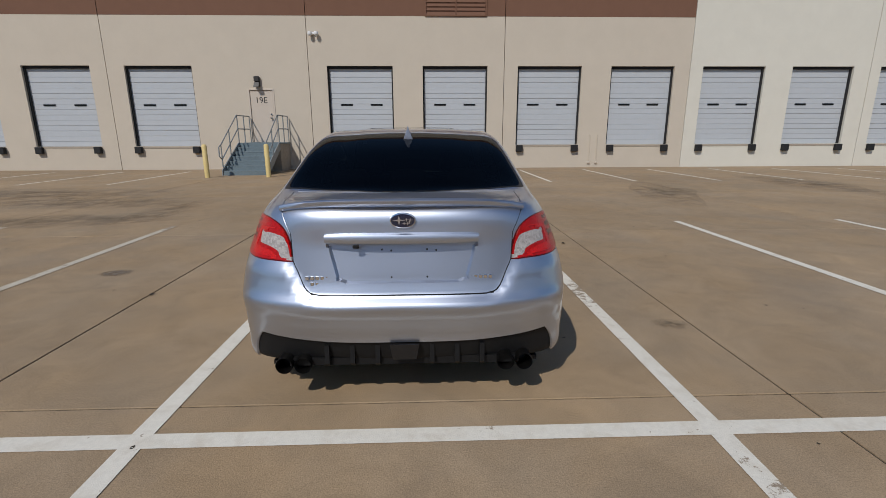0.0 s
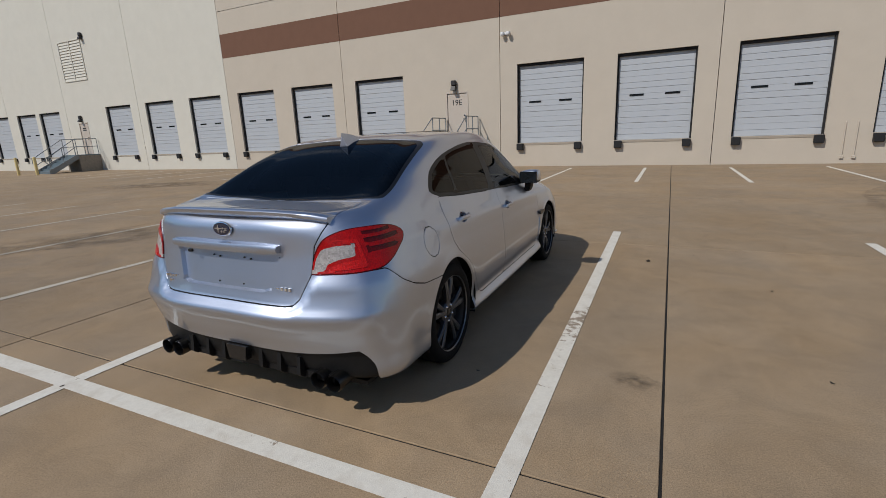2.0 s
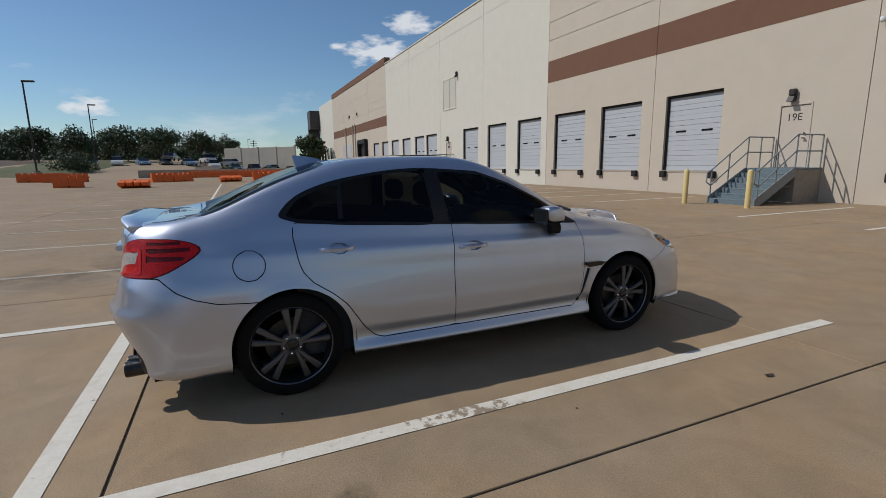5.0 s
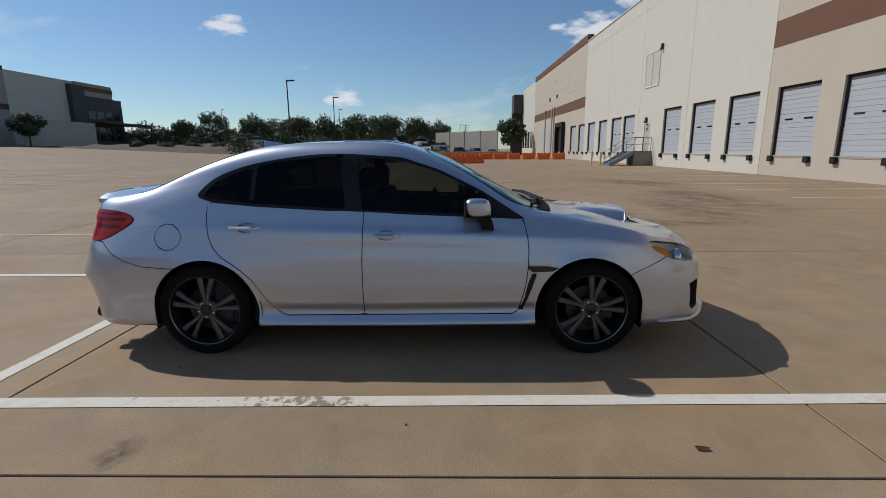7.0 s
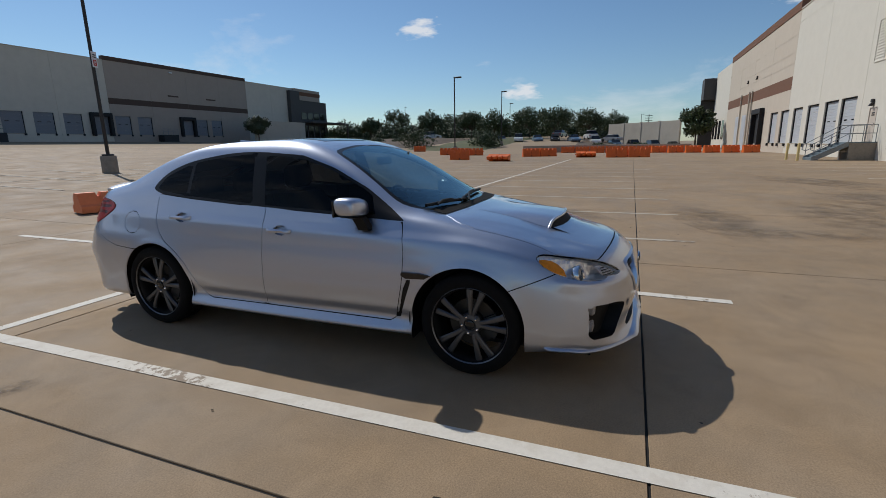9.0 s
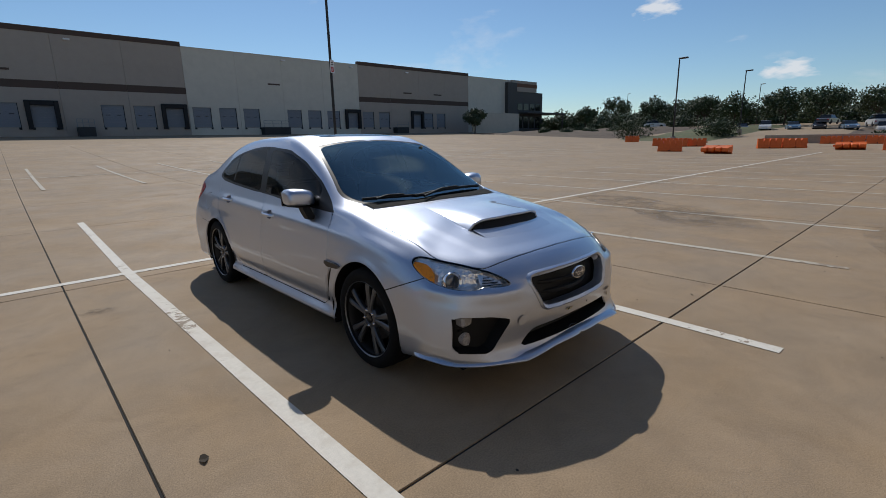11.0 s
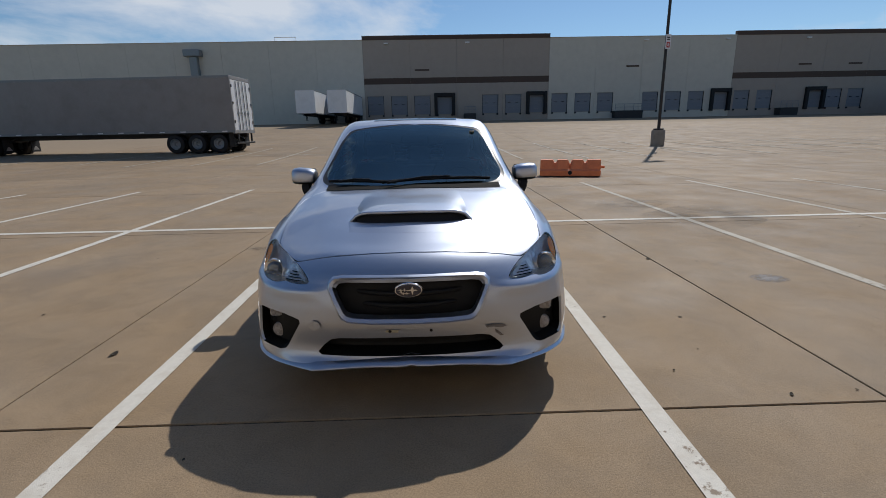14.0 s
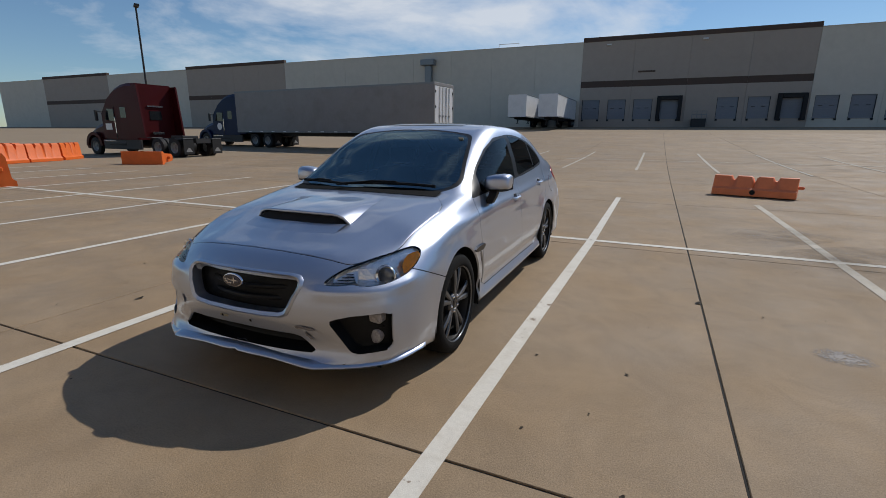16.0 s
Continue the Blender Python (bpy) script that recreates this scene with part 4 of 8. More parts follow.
def van_trailer(m, length, label, side_mat, wheels_at, group=""):
    """A dry van trailer: rear doors at its +y end, wheels, landing gear and under-ride guard."""
    t = thing("semi_trailer", label, "trailer", group, m=m)
    w, z0, z1 = 1.28, 1.14, 4.08
    part("side_wall", Shape().box(-w, -w + 0.05, -length, 0, z0, z1), side_mat, t, "weathered riveted side wall")
    part("side_wall", Shape().box(w - 0.05, w, -length, 0, z0, z1), side_mat, t, "weathered riveted side wall")
    part("roof", Shape().box(-w + 0.05, w - 0.05, -length, 0, z1 - 0.05, z1), side_mat, t)
    part("nose", Shape().box(-w + 0.05, w - 0.05, -length, -length + 0.05, z0, z1 - 0.05), WHITE_PAINT, t, "white front wall")
    part("floor", Shape().box(-w + 0.05, w - 0.05, -length + 0.05, -0.01, z0, z0 + 0.12), DARK_STEEL, t)
    tr = Shape()
    for s in (-1, 1):
        tr.box(s * w - 0.02, s * w + 0.02, -length, 0, z0 - 0.04, z0 + 0.10)
        tr.box(s * w - 0.02, s * w + 0.02, -length, 0, z1 - 0.10, z1 + 0.02)
    part("rail_trim", tr, STEEL_GALV, t)
    fr = Shape().box(-w - 0.01, -w + 0.09, -0.1, 0.03, z0 - 0.1, z1 + 0.02, 0.01).box(w - 0.09, w + 0.01, -0.1, 0.03, z0 - 0.1, z1 + 0.02, 0.01)
    fr.box(-w + 0.09, w - 0.09, -0.1, 0.03, z1 - 0.16, z1 + 0.02, 0.01).box(-w + 0.09, w - 0.09, -0.1, 0.03, z0 - 0.1, z0 + 0.08, 0.01)
    part("rear_frame", fr, GREY_SIDE, t)
    for s in (-1, 1):
        d = part("rear_door", Shape().box(min(s * 0.01, s * 1.18), max(s * 0.01, s * 1.18), -0.04, 0.02, z0 + 0.09, z1 - 0.17, 0.01), WHITE_PAINT, t, "white rear door")
        for dx in (0.22, 0.62):
            k = Shape().tube([(s * dx, 0.05, z0 + 0.1), (s * dx, 0.05, z1 - 0.2)], 0.022, 6).box(s * dx - 0.09, s * dx + 0.09, 0.03, 0.06, 2.1, 2.2)
            part("lock_rod", k, STEEL_GALV, d, "steel lock rod")
        for hz in (1.6, 2.6, 3.5):
            part("hinge", Shape().box(s * 1.15 - 0.05, s * 1.15 + 0.05, 0.03, 0.05, hz, hz + 0.15), DARK_STEEL, d)
    g = Shape().box(-0.9, -0.8, -0.05, 0.03, 0.5, z0, 0.01).box(0.8, 0.9, -0.05, 0.03, 0.5, z0, 0.01).box(-1.15, 1.15, -0.05, 0.05, 0.46, 0.56, 0.01)
    part("underride_guard", g, DARK_STEEL, t)
    ch = Shape().box(-0.55, -0.45, -length + 0.6, -0.1, z0 - 0.3, z0).box(0.45, 0.55, -length + 0.6, -0.1, z0 - 0.3, z0)
    part("chassis", ch, DARK_STEEL, t)
    for s in (-1, 1):
        lg = Shape().box(s * 0.785 - 0.065, s * 0.785 + 0.065, -length + 3.2, -length + 3.34, 0.35, z0)
        lg.tube([(s * 0.78, -length + 3.3, 0.5), (s * 0.78, -length + 4.4, z0 - 0.1)], 0.04, 6).box(s * 0.785 - 0.165, s * 0.785 + 0.165, -length + 3.1, -length + 3.44, 0.30, 0.35)
        part("landing_leg", lg, DARK_STEEL, t)
    for y in wheels_at:
        for s in (-1, 1):
            truck_wheel(t, s * 1.10, y, s)
            truck_wheel(t, s * 0.78, y, s)
    for s in (-1, 1):
        part("mud_flap", Shape().box(s * 0.95 - 0.3, s * 0.95 + 0.3, max(wheels_at) + 0.62, max(wheels_at) + 0.65, 0.3, 1.1), RUBBER, t)
    tape = Shape().box(-0.002, 0.002, -0.3, 0, 0, 0.05).mesh("reflector_tape", WHITE_PAINT)
    for k in range(14):
        for s in (-1, 1):
            part("reflector_tape", tape, None, t, "pale reflector tape").location = (s * (w + 0.021), -0.4 - k * (length - 0.8) / 14, z0)
    return t


def tractor(m, paint, label, round_mark=True):
    """A long-nose highway tractor with a tall sleeper cab, facing -y of its pose."""
    t = thing("semi_tractor", label, "truck", m=m)
    cab = Shape()
    def loft(secs):
        s = Shape()
        k = len(secs[0])
        s.v = [p for q in secs for p in q]
        for i in range(len(secs) - 1):
            for j in range(k):
                s.f.append((i * k + j, i * k + (j + 1) % k, (i + 1) * k + (j + 1) % k, (i + 1) * k + j))
        s.f.append(tuple(range(k)))
        s.f.append(tuple((len(secs) - 1) * k + j for j in range(k)))
        return s
    def ring(y, w, z0, z1, c=0.18):
        return [(-w, y, z0), (-w, y, z1 - c), (-w + c, y, z1), (w - c, y, z1), (w, y, z1 - c), (w, y, z0)]
    part("sleeper_cab", loft([ring(-1.35, 1.16, 1.0, 2.55), ring(-1.15, 1.17, 0.98, 2.75), ring(-0.6, 1.19, 0.9, 3.35), ring(0.0, 1.20, 0.9, 3.72),
                              ring(0.6, 1.22, 0.9, 3.90), ring(1.1, 1.22, 0.9, 3.96), ring(1.75, 1.22, 0.9, 3.96)]), paint, t, smooth=35)
    part("bonnet", loft([ring(-3.15, 0.72, 0.75, 1.35, 0.2), ring(-3.0, 0.85, 0.62, 1.55, 0.22), ring(-2.4, 0.95, 0.75, 1.75, 0.25), ring(-1.3, 1.05, 0.95, 1.98, 0.25)]), paint, t, smooth=35)
    for s in (-1, 1):
        # the wheel arch in short pieces, so that the wheel stands free under it
        fen = Shape()
        rim_in = [(-2.4 + 0.60 * math.cos(a), 0.52 + 0.62 * math.sin(a)) for a in np.linspace(0, math.pi, 10)]
        rim_out = [(-2.4 + 0.80 * math.cos(a), 0.52 + 0.80 * math.sin(a)) for a in np.linspace(0, math.pi, 10)]
        for i in range(9):
            fen.prism([rim_in[i], rim_in[i + 1], rim_out[i + 1], rim_out[i]], min(s * 0.8, s * 1.21), max(s * 0.8, s * 1.21), "x")
        part("fender", fen, paint, t)
        part("side_skirt", Shape().box(s * 1.12 - 0.06, s * 1.12 + 0.06, -1.5, 1.9, 0.36, 0.90, 0.02), DARK_STEEL, t, "black side skirt")
        part("door_step", Shape().box(s * 1.20 - 0.02, s * 1.20 + 0.02, -1.35, -0.25, 0.80, 0.84, 0.005), CHROME, t, "bright door step")
        part("door_seam", Shape().box(s * 1.203 - 0.02, s * 1.203 + 0.02, -0.10, -0.07, 0.95, 2.75), DARK_STEEL, t)
        part("grab_handle", Shape().tube([(s * 1.22, 0.05, 1.2), (s * 1.29, 0.05, 1.25), (s * 1.29, 0.05, 2.1), (s * 1.22, 0.05, 2.15)], 0.02, 6), CHROME, t)
        if round_mark:
            mk = Shape().tube([(s * 1.17, -0.55, 1.55), (s * 1.21, -0.55, 1.55)], 0.27, 20)
        else:
            mk = Shape().box(s * 1.19 - 0.02, s * 1.19 + 0.02, -1.0, -0.45, 1.45, 1.80)
        part("door_mark", mk, WHITE_PAINT, t, "plain white door mark")
        win = Shape().prism([(-1.0, 2.0), (-0.15, 1.92), (-0.15, 2.60), (-0.75, 2.62)], s * 1.18 - 0.03, s * 1.18 + 0.03, "x")
        part("side_window", win, DARK_GLASS, t, "dark cab window")
        part("sleeper_window", Shape().box(s * 1.21 - 0.02, s * 1.21 + 0.02, 0.5, 1.0, 2.1, 2.7, 0.01), DARK_GLASS, t)
        mi = Shape().box(s * 1.5 - 0.07, s * 1.5 + 0.07, -1.35, -1.2, 1.95, 2.55, 0.03).tube([(s * 1.2, -1.1, 2.45), (s * 1.5, -1.28, 2.45)], 0.02, 6)
        part("mirror", mi, DARK_STEEL, t)
        part("fairing", Shape().prism([(1.75, 1.0), (2.45, 1.0), (2.15, 3.9), (1.75, 3.9)], s * 1.17 - 0.05, s * 1.17 + 0.05, "x"), paint, t)
        part("fuel_tank", Shape().tube([(s * 0.95, -0.9, 0.68), (s * 0.95, 0.6, 0.68)], 0.26, 16), DARK_STEEL, t, "dark fuel tank", smooth=40)
        part("headlight", Shape().box(s * 0.95 - 0.14, s * 0.95 + 0.14, -3.14, -3.02, 0.95, 1.15, 0.03), CHROME, t)
        truck_wheel(t, s * 1.02, -2.4, s)
        for y in (3.3, 4.65):
            truck_wheel(t, s * 1.05, y, s)
            truck_wheel(t, s * 0.74, y, s)
        fl = part("mud_flap", Shape().box(s * 0.9 - 0.3, s * 0.9 + 0.3, 5.42, 5.45, 0.18, 0.95), RUBBER, t)
        part("flap_mark", Shape().prism([(s * 0.9 - 0.2, 0.30), (s * 0.9 + 0.2, 0.30), (s * 0.9 + 0.05, 0.52), (s * 0.9 - 0.06, 0.50)], 5.451, 5.456, "y"), GREY_SIDE, fl, "worn pale mark")
        part("wheel_cover", Shape().box(s * 0.9 - 0.32, s * 0.9 + 0.32, 4.9, 5.46, 0.97, 1.02, 0.02).box(s * 0.9 - 0.32, s * 0.9 + 0.32, 2.55, 2.95, 1.0, 1.05, 0.02), DARK_STEEL, t)
    part("windscreen", Shape().prism([(-1.375, 2.05), (-1.155, 2.70), (-1.13, 2.68), (-1.34, 2.03)], -1.02, 1.02, "x"), DARK_GLASS, t, "dark windscreen")
    part("grille", Shape().box(-0.5, 0.5, -3.18, -3.1, 0.7, 1.3, 0.03), CHROME, t)
    part("bumper", Shape().box(-1.15, 1.15, -3.25, -2.95, 0.35, 0.62, 0.05), paint, t)
    fr = Shape().box(-0.45, -0.35, 1.5, 5.5, 0.75, 1.0).box(0.35, 0.45, 1.5, 5.5, 0.75, 1.0).box(-0.35, 0.35, 5.25, 5.5, 0.75, 1.0)
    fr.box(-0.5, 0.5, 3.5, 4.5, 1.0, 1.15, 0.03)
    part("chassis_frame", fr, DARK_STEEL, t)
    part("back_rack", Shape().box(-0.35, 0.35, 1.76, 1.84, 1.2, 1.35).box(-0.45, 0.45, 1.76, 1.82, 2.72, 2.80), CHROME, t)
    part("back_window", Shape().box(-0.35, 0.35, 1.755, 1.775, 2.0, 2.5), DARK_GLASS, t)
    return t

def leaf_cloud(centres, n, size, rng):
    """A crown of many small leaf clumps scattered round limb ends, denser outside, with gaps."""
    s = Shape()
    for _ in range(n):
        c, r = centres[rng.randrange(len(centres))]
        d = Vector((rng.gauss(0, 1), rng.gauss(0, 1), rng.gauss(0, 0.8)))
        d.normalize()
        p = Vector(c) + d * r * (0.45 + 0.6 * rng.random())
        a = Vector((rng.gauss(0, 1), rng.gauss(0, 1), rng.gauss(0, 1))).normalized()
        b = a.cross(d).normalized() if abs(a.dot(d)) < 0.99 else a.orthogonal()
        k = size * (0.6 + 0.8 * rng.random())
        q = a.cross(b) * 0.25 * k
        s.add([p - a * k, p - b * k * 0.6 + q, p + a * k, p + b * k * 0.6 + q], [(0, 1, 2, 3)])
    return s


def tree(x, y, h, w, seed, n=900, leaf=0.30, z=None, label="broad dark green oak tree", mat=None):
    rng = random.Random(seed)
    zz = ground_z(x, y) - 0.1 if z is None else z
    t = thing("tree", label, "tree", "yard trees", m=pose(x, y, zz))
    tr = Shape()
    top = h * 0.45
    tr.tube([(0, 0, 0), (rng.uniform(-.1, .1), 0.05, top * 0.5), (rng.uniform(-.2, .2), rng.uniform(-.2, .2), top)], 0.045 * h * 0.5, 8, 0.03 * h * 0.5)
    centres = []
    for k in range(9):
        a = 2 * math.pi * k / 9 + rng.uniform(-.3, .3)
        r = w * rng.uniform(0.22, 0.36)
        c = (math.cos(a) * r, math.sin(a) * r, h * rng.uniform(0.42, 0.78))
        tr.tube([(0, 0, top * 0.7), (c[0] * 0.5, c[1] * 0.5, (top + c[2]) * 0.5), c], 0.010 * h, 5, 0.004 * h)
        centres.append((c, w * rng.uniform(0.16, 0.25)))
    centres.append(((0, 0, h * 0.82), w * 0.2))
    centres.append(((0, 0, h * 0.6), w * 0.3))
    part("trunk", tr, BARK, t, smooth=40)
    part("crown", leaf_cloud(centres, n, leaf, rng), mat or LEAF, t)
    return t


# trailer and tractors parked across the yard
TR = pose(10.55, -24.2, 0.30, 0, 0, 86.3)
van_trailer(TR, 17.4, "long weathered grey box trailer with white rear doors", GREY_SIDE, (-1.0, -2.25, -3.5))
tractor(TR @ pose(0, -19.0, 0, 0, 0, 0), TRUCK_BLUE, "dark blue highway tractor coupled to a grey trailer")
tractor(pose(26.5, -15.15, 0.03, 0, 0, 89.1), TRUCK_RED, "dark red highway tractor with a tall sleeper cab", False)
van_trailer(pose(16.2, -77.2, 2.62, 0, 0, 180), 15.5, "white box trailer backed to a dock", WHITE_PAINT, (-1.2, -2.5), "docked trailers")
van_trailer(pose(12.0, -77.2, 2.62, 0, 0, 180), 15.5, "white box trailer backed to a dock", WHITE_PAINT, (-1.2, -2.5), "docked trailers")

# western edge of the yard
west_wall = thing("screen_wall", "long beige precast screen wall", "wall", m=pose(-112.2, -2.9, 0.0, 0, 0, -46.5))
for k in range(4):
    part("wall_panel", Shape().box(-0.12, 0.12, k * 4.85, k * 4.85 + 4.4, 0, 5.15, 0.02), FENCE_WALL, west_wall)
    part("pier", Shape().box(-0.2, 0.2, k * 4.85 + 4.4, k * 4.85 + 4.85, 0, 5.25, 0.02), FENCE_WALL, west_wall)
tree(-88.0, 12.0, 7.3, 5.4, 3, 3600, 0.26, 0.0, "round dark green live oak beside the warehouse")
# this crown takes the darker leaf colour to look backlit
tree(-73.2, -67.5, 5.7, 4.6, 4, 2200, 0.22, None, "green tree before the office, backlight shade in its leaf colour", LEAF_FAR)
rng_t = random.Random(11)
for x, y, h, w in ((-128, -64, 9.5, 9), (-120, -50, 9.0, 8), (-135, -45, 8.0, 8), (-110, -29, 7.6, 9), (-118, -22, 8.0, 10), (-112, -15, 7.6, 10), (-122, -8, 7.8, 9),
                   (-150, -56, 9, 9), (-150, -30, 10, 9), (-160, -20, 10, 9), (-140, -3, 9, 8), (-120, -38, 8, 8), (-105, -60, 7, 6)):
    tree(x, y, h * 0.94, w, rng_t.randrange(999), 2600, 0.23)
woods = Shape()
near_woods = Shape()
rw = random.Random(21)
for k in range(70):
    a = radians(92 + 48 * k / 69)
    d = rw.uniform(180, 230)
    c = (-math.sin(a) * d, math.cos(a) * d, 2.0)
    h = rw.uniform(5, 8.5)
    cs = [((c[0] + rw.uniform(-3, 3), c[1] + rw.uniform(-3, 3), 2.2 + h * q), rw.uniform(2.4, 4.0)) for q in (0.15, 0.4, 0.7)]
    lc = leaf_cloud(cs, 560, 0.48, rw)
    woods.add(lc.v, lc.f)
tagged(part("woods", woods, LEAF_FAR), "belt of distant dark green trees", "woods", kind="stuff")
for k in range(64):
    a = radians(94 + 40 * k / 63)
    d = rw.uniform(128, 150)
    c = (-math.sin(a) * d, math.cos(a) * d)
    h = rw.uniform(3.0, 5.5)
    cs = [((c[0] + rw.uniform(-2, 2), c[1] + rw.uniform(-2, 2), 1.6 + h * q), rw.uniform(1.6, 2.6)) for q in (0.15, 0.45, 0.75)]
    lc = leaf_cloud(cs, 560, 0.33, rw)
    near_woods.add(lc.v, lc.f)
tagged(part("thicket", near_woods, LEAF), "dark green thicket below the trees", "woods", kind="stuff")


def mound(name, x0, x1, y0, y1, h, mat, label, category, n=14):
    """A low planted bed with sloping edges."""
    s = Shape()
    for j in range(n + 1):
        for i in range(n + 1):
            u, v = i / n, j / n
            e = min(1, min(u, 1 - u, v, 1 - v) * 5)
            x, y = x0 + (x1 - x0) * u, y0 + (y1 - y0) * v
            s.v.append((x, y, ground_z(x, y) - 0.05 + h * e * e * (3 - 2 * e) * (0.8 + 0.2 * math.sin(x * 0.7) * math.cos(y * 0.5))))
    for j in range(n):
        for i in range(n):
            a = j * (n + 1) + i
            s.f.append((a, a + 1, a + n + 2, a + n + 1))
    return tagged(part(name, s, mat, smooth=True), label, category, kind="structure")


mound("planting_bed", -125, -72, -66, -36, 1.0, SOIL, "mulched planting bed at the yard's edge", "planting bed")
mound("lawn", -125, -66, -33, -20, 0.8, LAWN, "dry green lawn strip at the yard's edge", "lawn")
mound("planting_bed", -125, -66, -8, 8, 0.5, SOIL, "mulched planting bed at the yard's edge", "planting bed")


def shrub(x, y, r, h, seed):
    rng = random.Random(seed)
    s = thing("shrub", "clipped rounded dark green shrub", "shrub", "shrubs", m=pose(x, y, ground_z(x, y)))
    part("stem", Shape().tube([(0, 0, -0.2), (0, 0, h * 0.5)], 0.08, 6), BARK, s)
    part("crown", leaf_cloud([((rng.uniform(-.5, .5) * r, rng.uniform(-.5, .5) * r, h * 0.5), r * 0.62) for _ in range(7)], 1500, 0.14, rng), LEAF, s)


for i, (x, y, r, h) in enumerate(((-74, -33, 3.2, 3.0), (-78, -22.5, 3.5, 2.4), (-81, -21, 3.0, 2.2), (-88, -49, 1.6, 1.5), (-84, -52, 1.4, 1.3), (-80, -55, 1.4, 1.3),
                                  (-92, -46, 1.5, 1.4), (-67, -2, 1.2, 1.0), (-66, 3, 1.2, 1.0))):
    shrub(x, y, r, h, 50 + i)
kerb = Shape()
strip(-64.0, -9.0, -64.0, 9.5, 0.3, 0.16, kerb)
kb = thing("retaining_kerb", "low grey concrete retaining kerb", "kerb", kind="structure")
part("kerb_wall", Shape().box(-63.6, -63.2, -12, 9, -0.1, 1.0, 0.04), KERB, kb)


# ---- parked cars far off ----
def small_car(m, paint, tall, label):
    """A parked car: body with wheel arches, glass house, wheels, lamps."""
    c = thing("parked_car", label, "car", "parked cars", m=m)
    L, W, hb, ht = 4.6, 0.9, 0.95 if not tall else 1.10, 1.45 if not tall else 1.78
    prof = [(-L / 2, 0.35), (-L / 2, hb - 0.1), (-L / 2 + 0.2, hb), (L / 2 - 1.2, hb), (L / 2 - 0.15, hb - 0.22), (L / 2, hb - 0.4), (L / 2, 0.35),
            (1.85, 0.28), (1.75, 0.62), (1.4, 0.76), (1.05, 0.62), (0.95, 0.28), (-0.95, 0.28), (-1.05, 0.62), (-1.4, 0.76), (-1.75, 0.62), (-1.85, 0.28)]
    part("body", Shape().prism(prof, -W, W, "x"), paint, c)
    back = -L / 2 + (0.25 if tall else 0.75)
    cs = Shape()
    lo = [(-W + 0.05, back, hb), (W - 0.05, back, hb), (W - 0.05, L / 2 - 1.25, hb), (-W + 0.05, L / 2 - 1.25, hb)]
    hi = [(-W + 0.22, back + 0.35, ht), (W - 0.22, back + 0.35, ht), (W - 0.22, L / 2 - 2.05, ht), (-W + 0.22, L / 2 - 2.05, ht)]
    cs.add(lo + hi, [(0, 1, 5, 4), (1, 2, 6, 5), (2, 3, 7, 6), (3, 0, 4, 7), (4, 5, 6, 7)])
    part("glass_house", cs, DARK_GLASS, c, "dark windows")
    part("roof", Shape().box(-W + 0.2, W - 0.2, back + 0.3, L / 2 - 2.0, ht - 0.01, ht + 0.05, 0.02), paint, c)
    for s in (-1, 1):
        for y in (-1.4, 1.4):
            wv = part("wheel", Shape().spin([(-0.1, 0.0), (-0.1, 0.30), (-0.07, 0.33), (0.07, 0.33), (0.1, 0.30), (0.1, 0.0)], "x", 16, (s * (W - 0.1), y, 0.33)), RUBBER, c)
        part("headlamp", Shape().box(s * 0.62 - 0.16, s * 0.62 + 0.16, L / 2 - 0.03, L / 2 + 0.02, 0.58, 0.72, 0.02), CHROME, c)
        part("tail_lamp", Shape().box(s * 0.7 - 0.12, s * 0.7 + 0.12, -L / 2 - 0.02, -L / 2 + 0.03, 0.65, 0.82, 0.02), SIGN_RED, c)
    return c


car_paints = [material("parked_car_paint_" + n, col, 0.3, vary=0.03, coat=0.5) for n, col in
              (("white", (0.62, 0.62, 0.62)), ("black", (0.02, 0.02, 0.022)), ("silver", (0.38, 0.38, 0.39)), ("blue", (0.12, 0.2, 0.3)), ("dark_green", (0.02, 0.035, 0.03)),
               ("grey", (0.10, 0.10, 0.11)))]
names = ["white", "black", "silver", "light blue", "dark green", "grey"]
for i, (y, k, tall) in enumerate(((-17.0, 1, 0), (-14.0, 1, 0), (-10.6, 0, 1), (-7.2, 3, 0), (-3.9, 1, 0), (-0.4, 3, 0), (3.2, 0, 1), (6.6, 4, 0), (9.8, 1, 1), (13.0, 2, 1), (16.2, 5, 0))):
    small_car(pose(-99 + (i % 3) * 0.5, y * 1.12 - 8.5, ground_z(-99, y * 1.12 - 8.5) - 0.25, 0, 0, -80 + (i * 7) % 13), car_paints[k], tall, names[k] + " car parked beyond the barriers")
for i, (x, y, k, tall) in enumerate(((-112, -46, 0, 1), (-118, -49, 2, 0), (-100, -12, 5, 0), (-101, -6, 0, 1), (-102, -2, 2, 0))):
    small_car(pose(x, y, ground_z(x, y) + 0.6, 0, 0, 20 + 30 * i), car_paints[k], tall, names[k] + " car parked beyond the barriers")

# distant pylons and poles
for x, y, h in ((-260, 40.0, 17), (-255, 9, 14), (-240, -20, 13), (-270, -60, 14)):
    py = thing("power_pole", "distant lattice power pole", "power pole", "power poles", m=pose(x, y, 0))
    part("mast", Shape().tube([(0, 0, 0), (0, 0, h)], 0.35, 6, 0.15), POLE_BLACK, py)
    for q in (0.8, 0.88, 0.96):
        part("crossarm", Shape().box(-0.12, 0.12, -1.6, 1.6, h * q - 0.1, h * q + 0.1), POLE_BLACK, py)

# ---- small marks on the paving ----


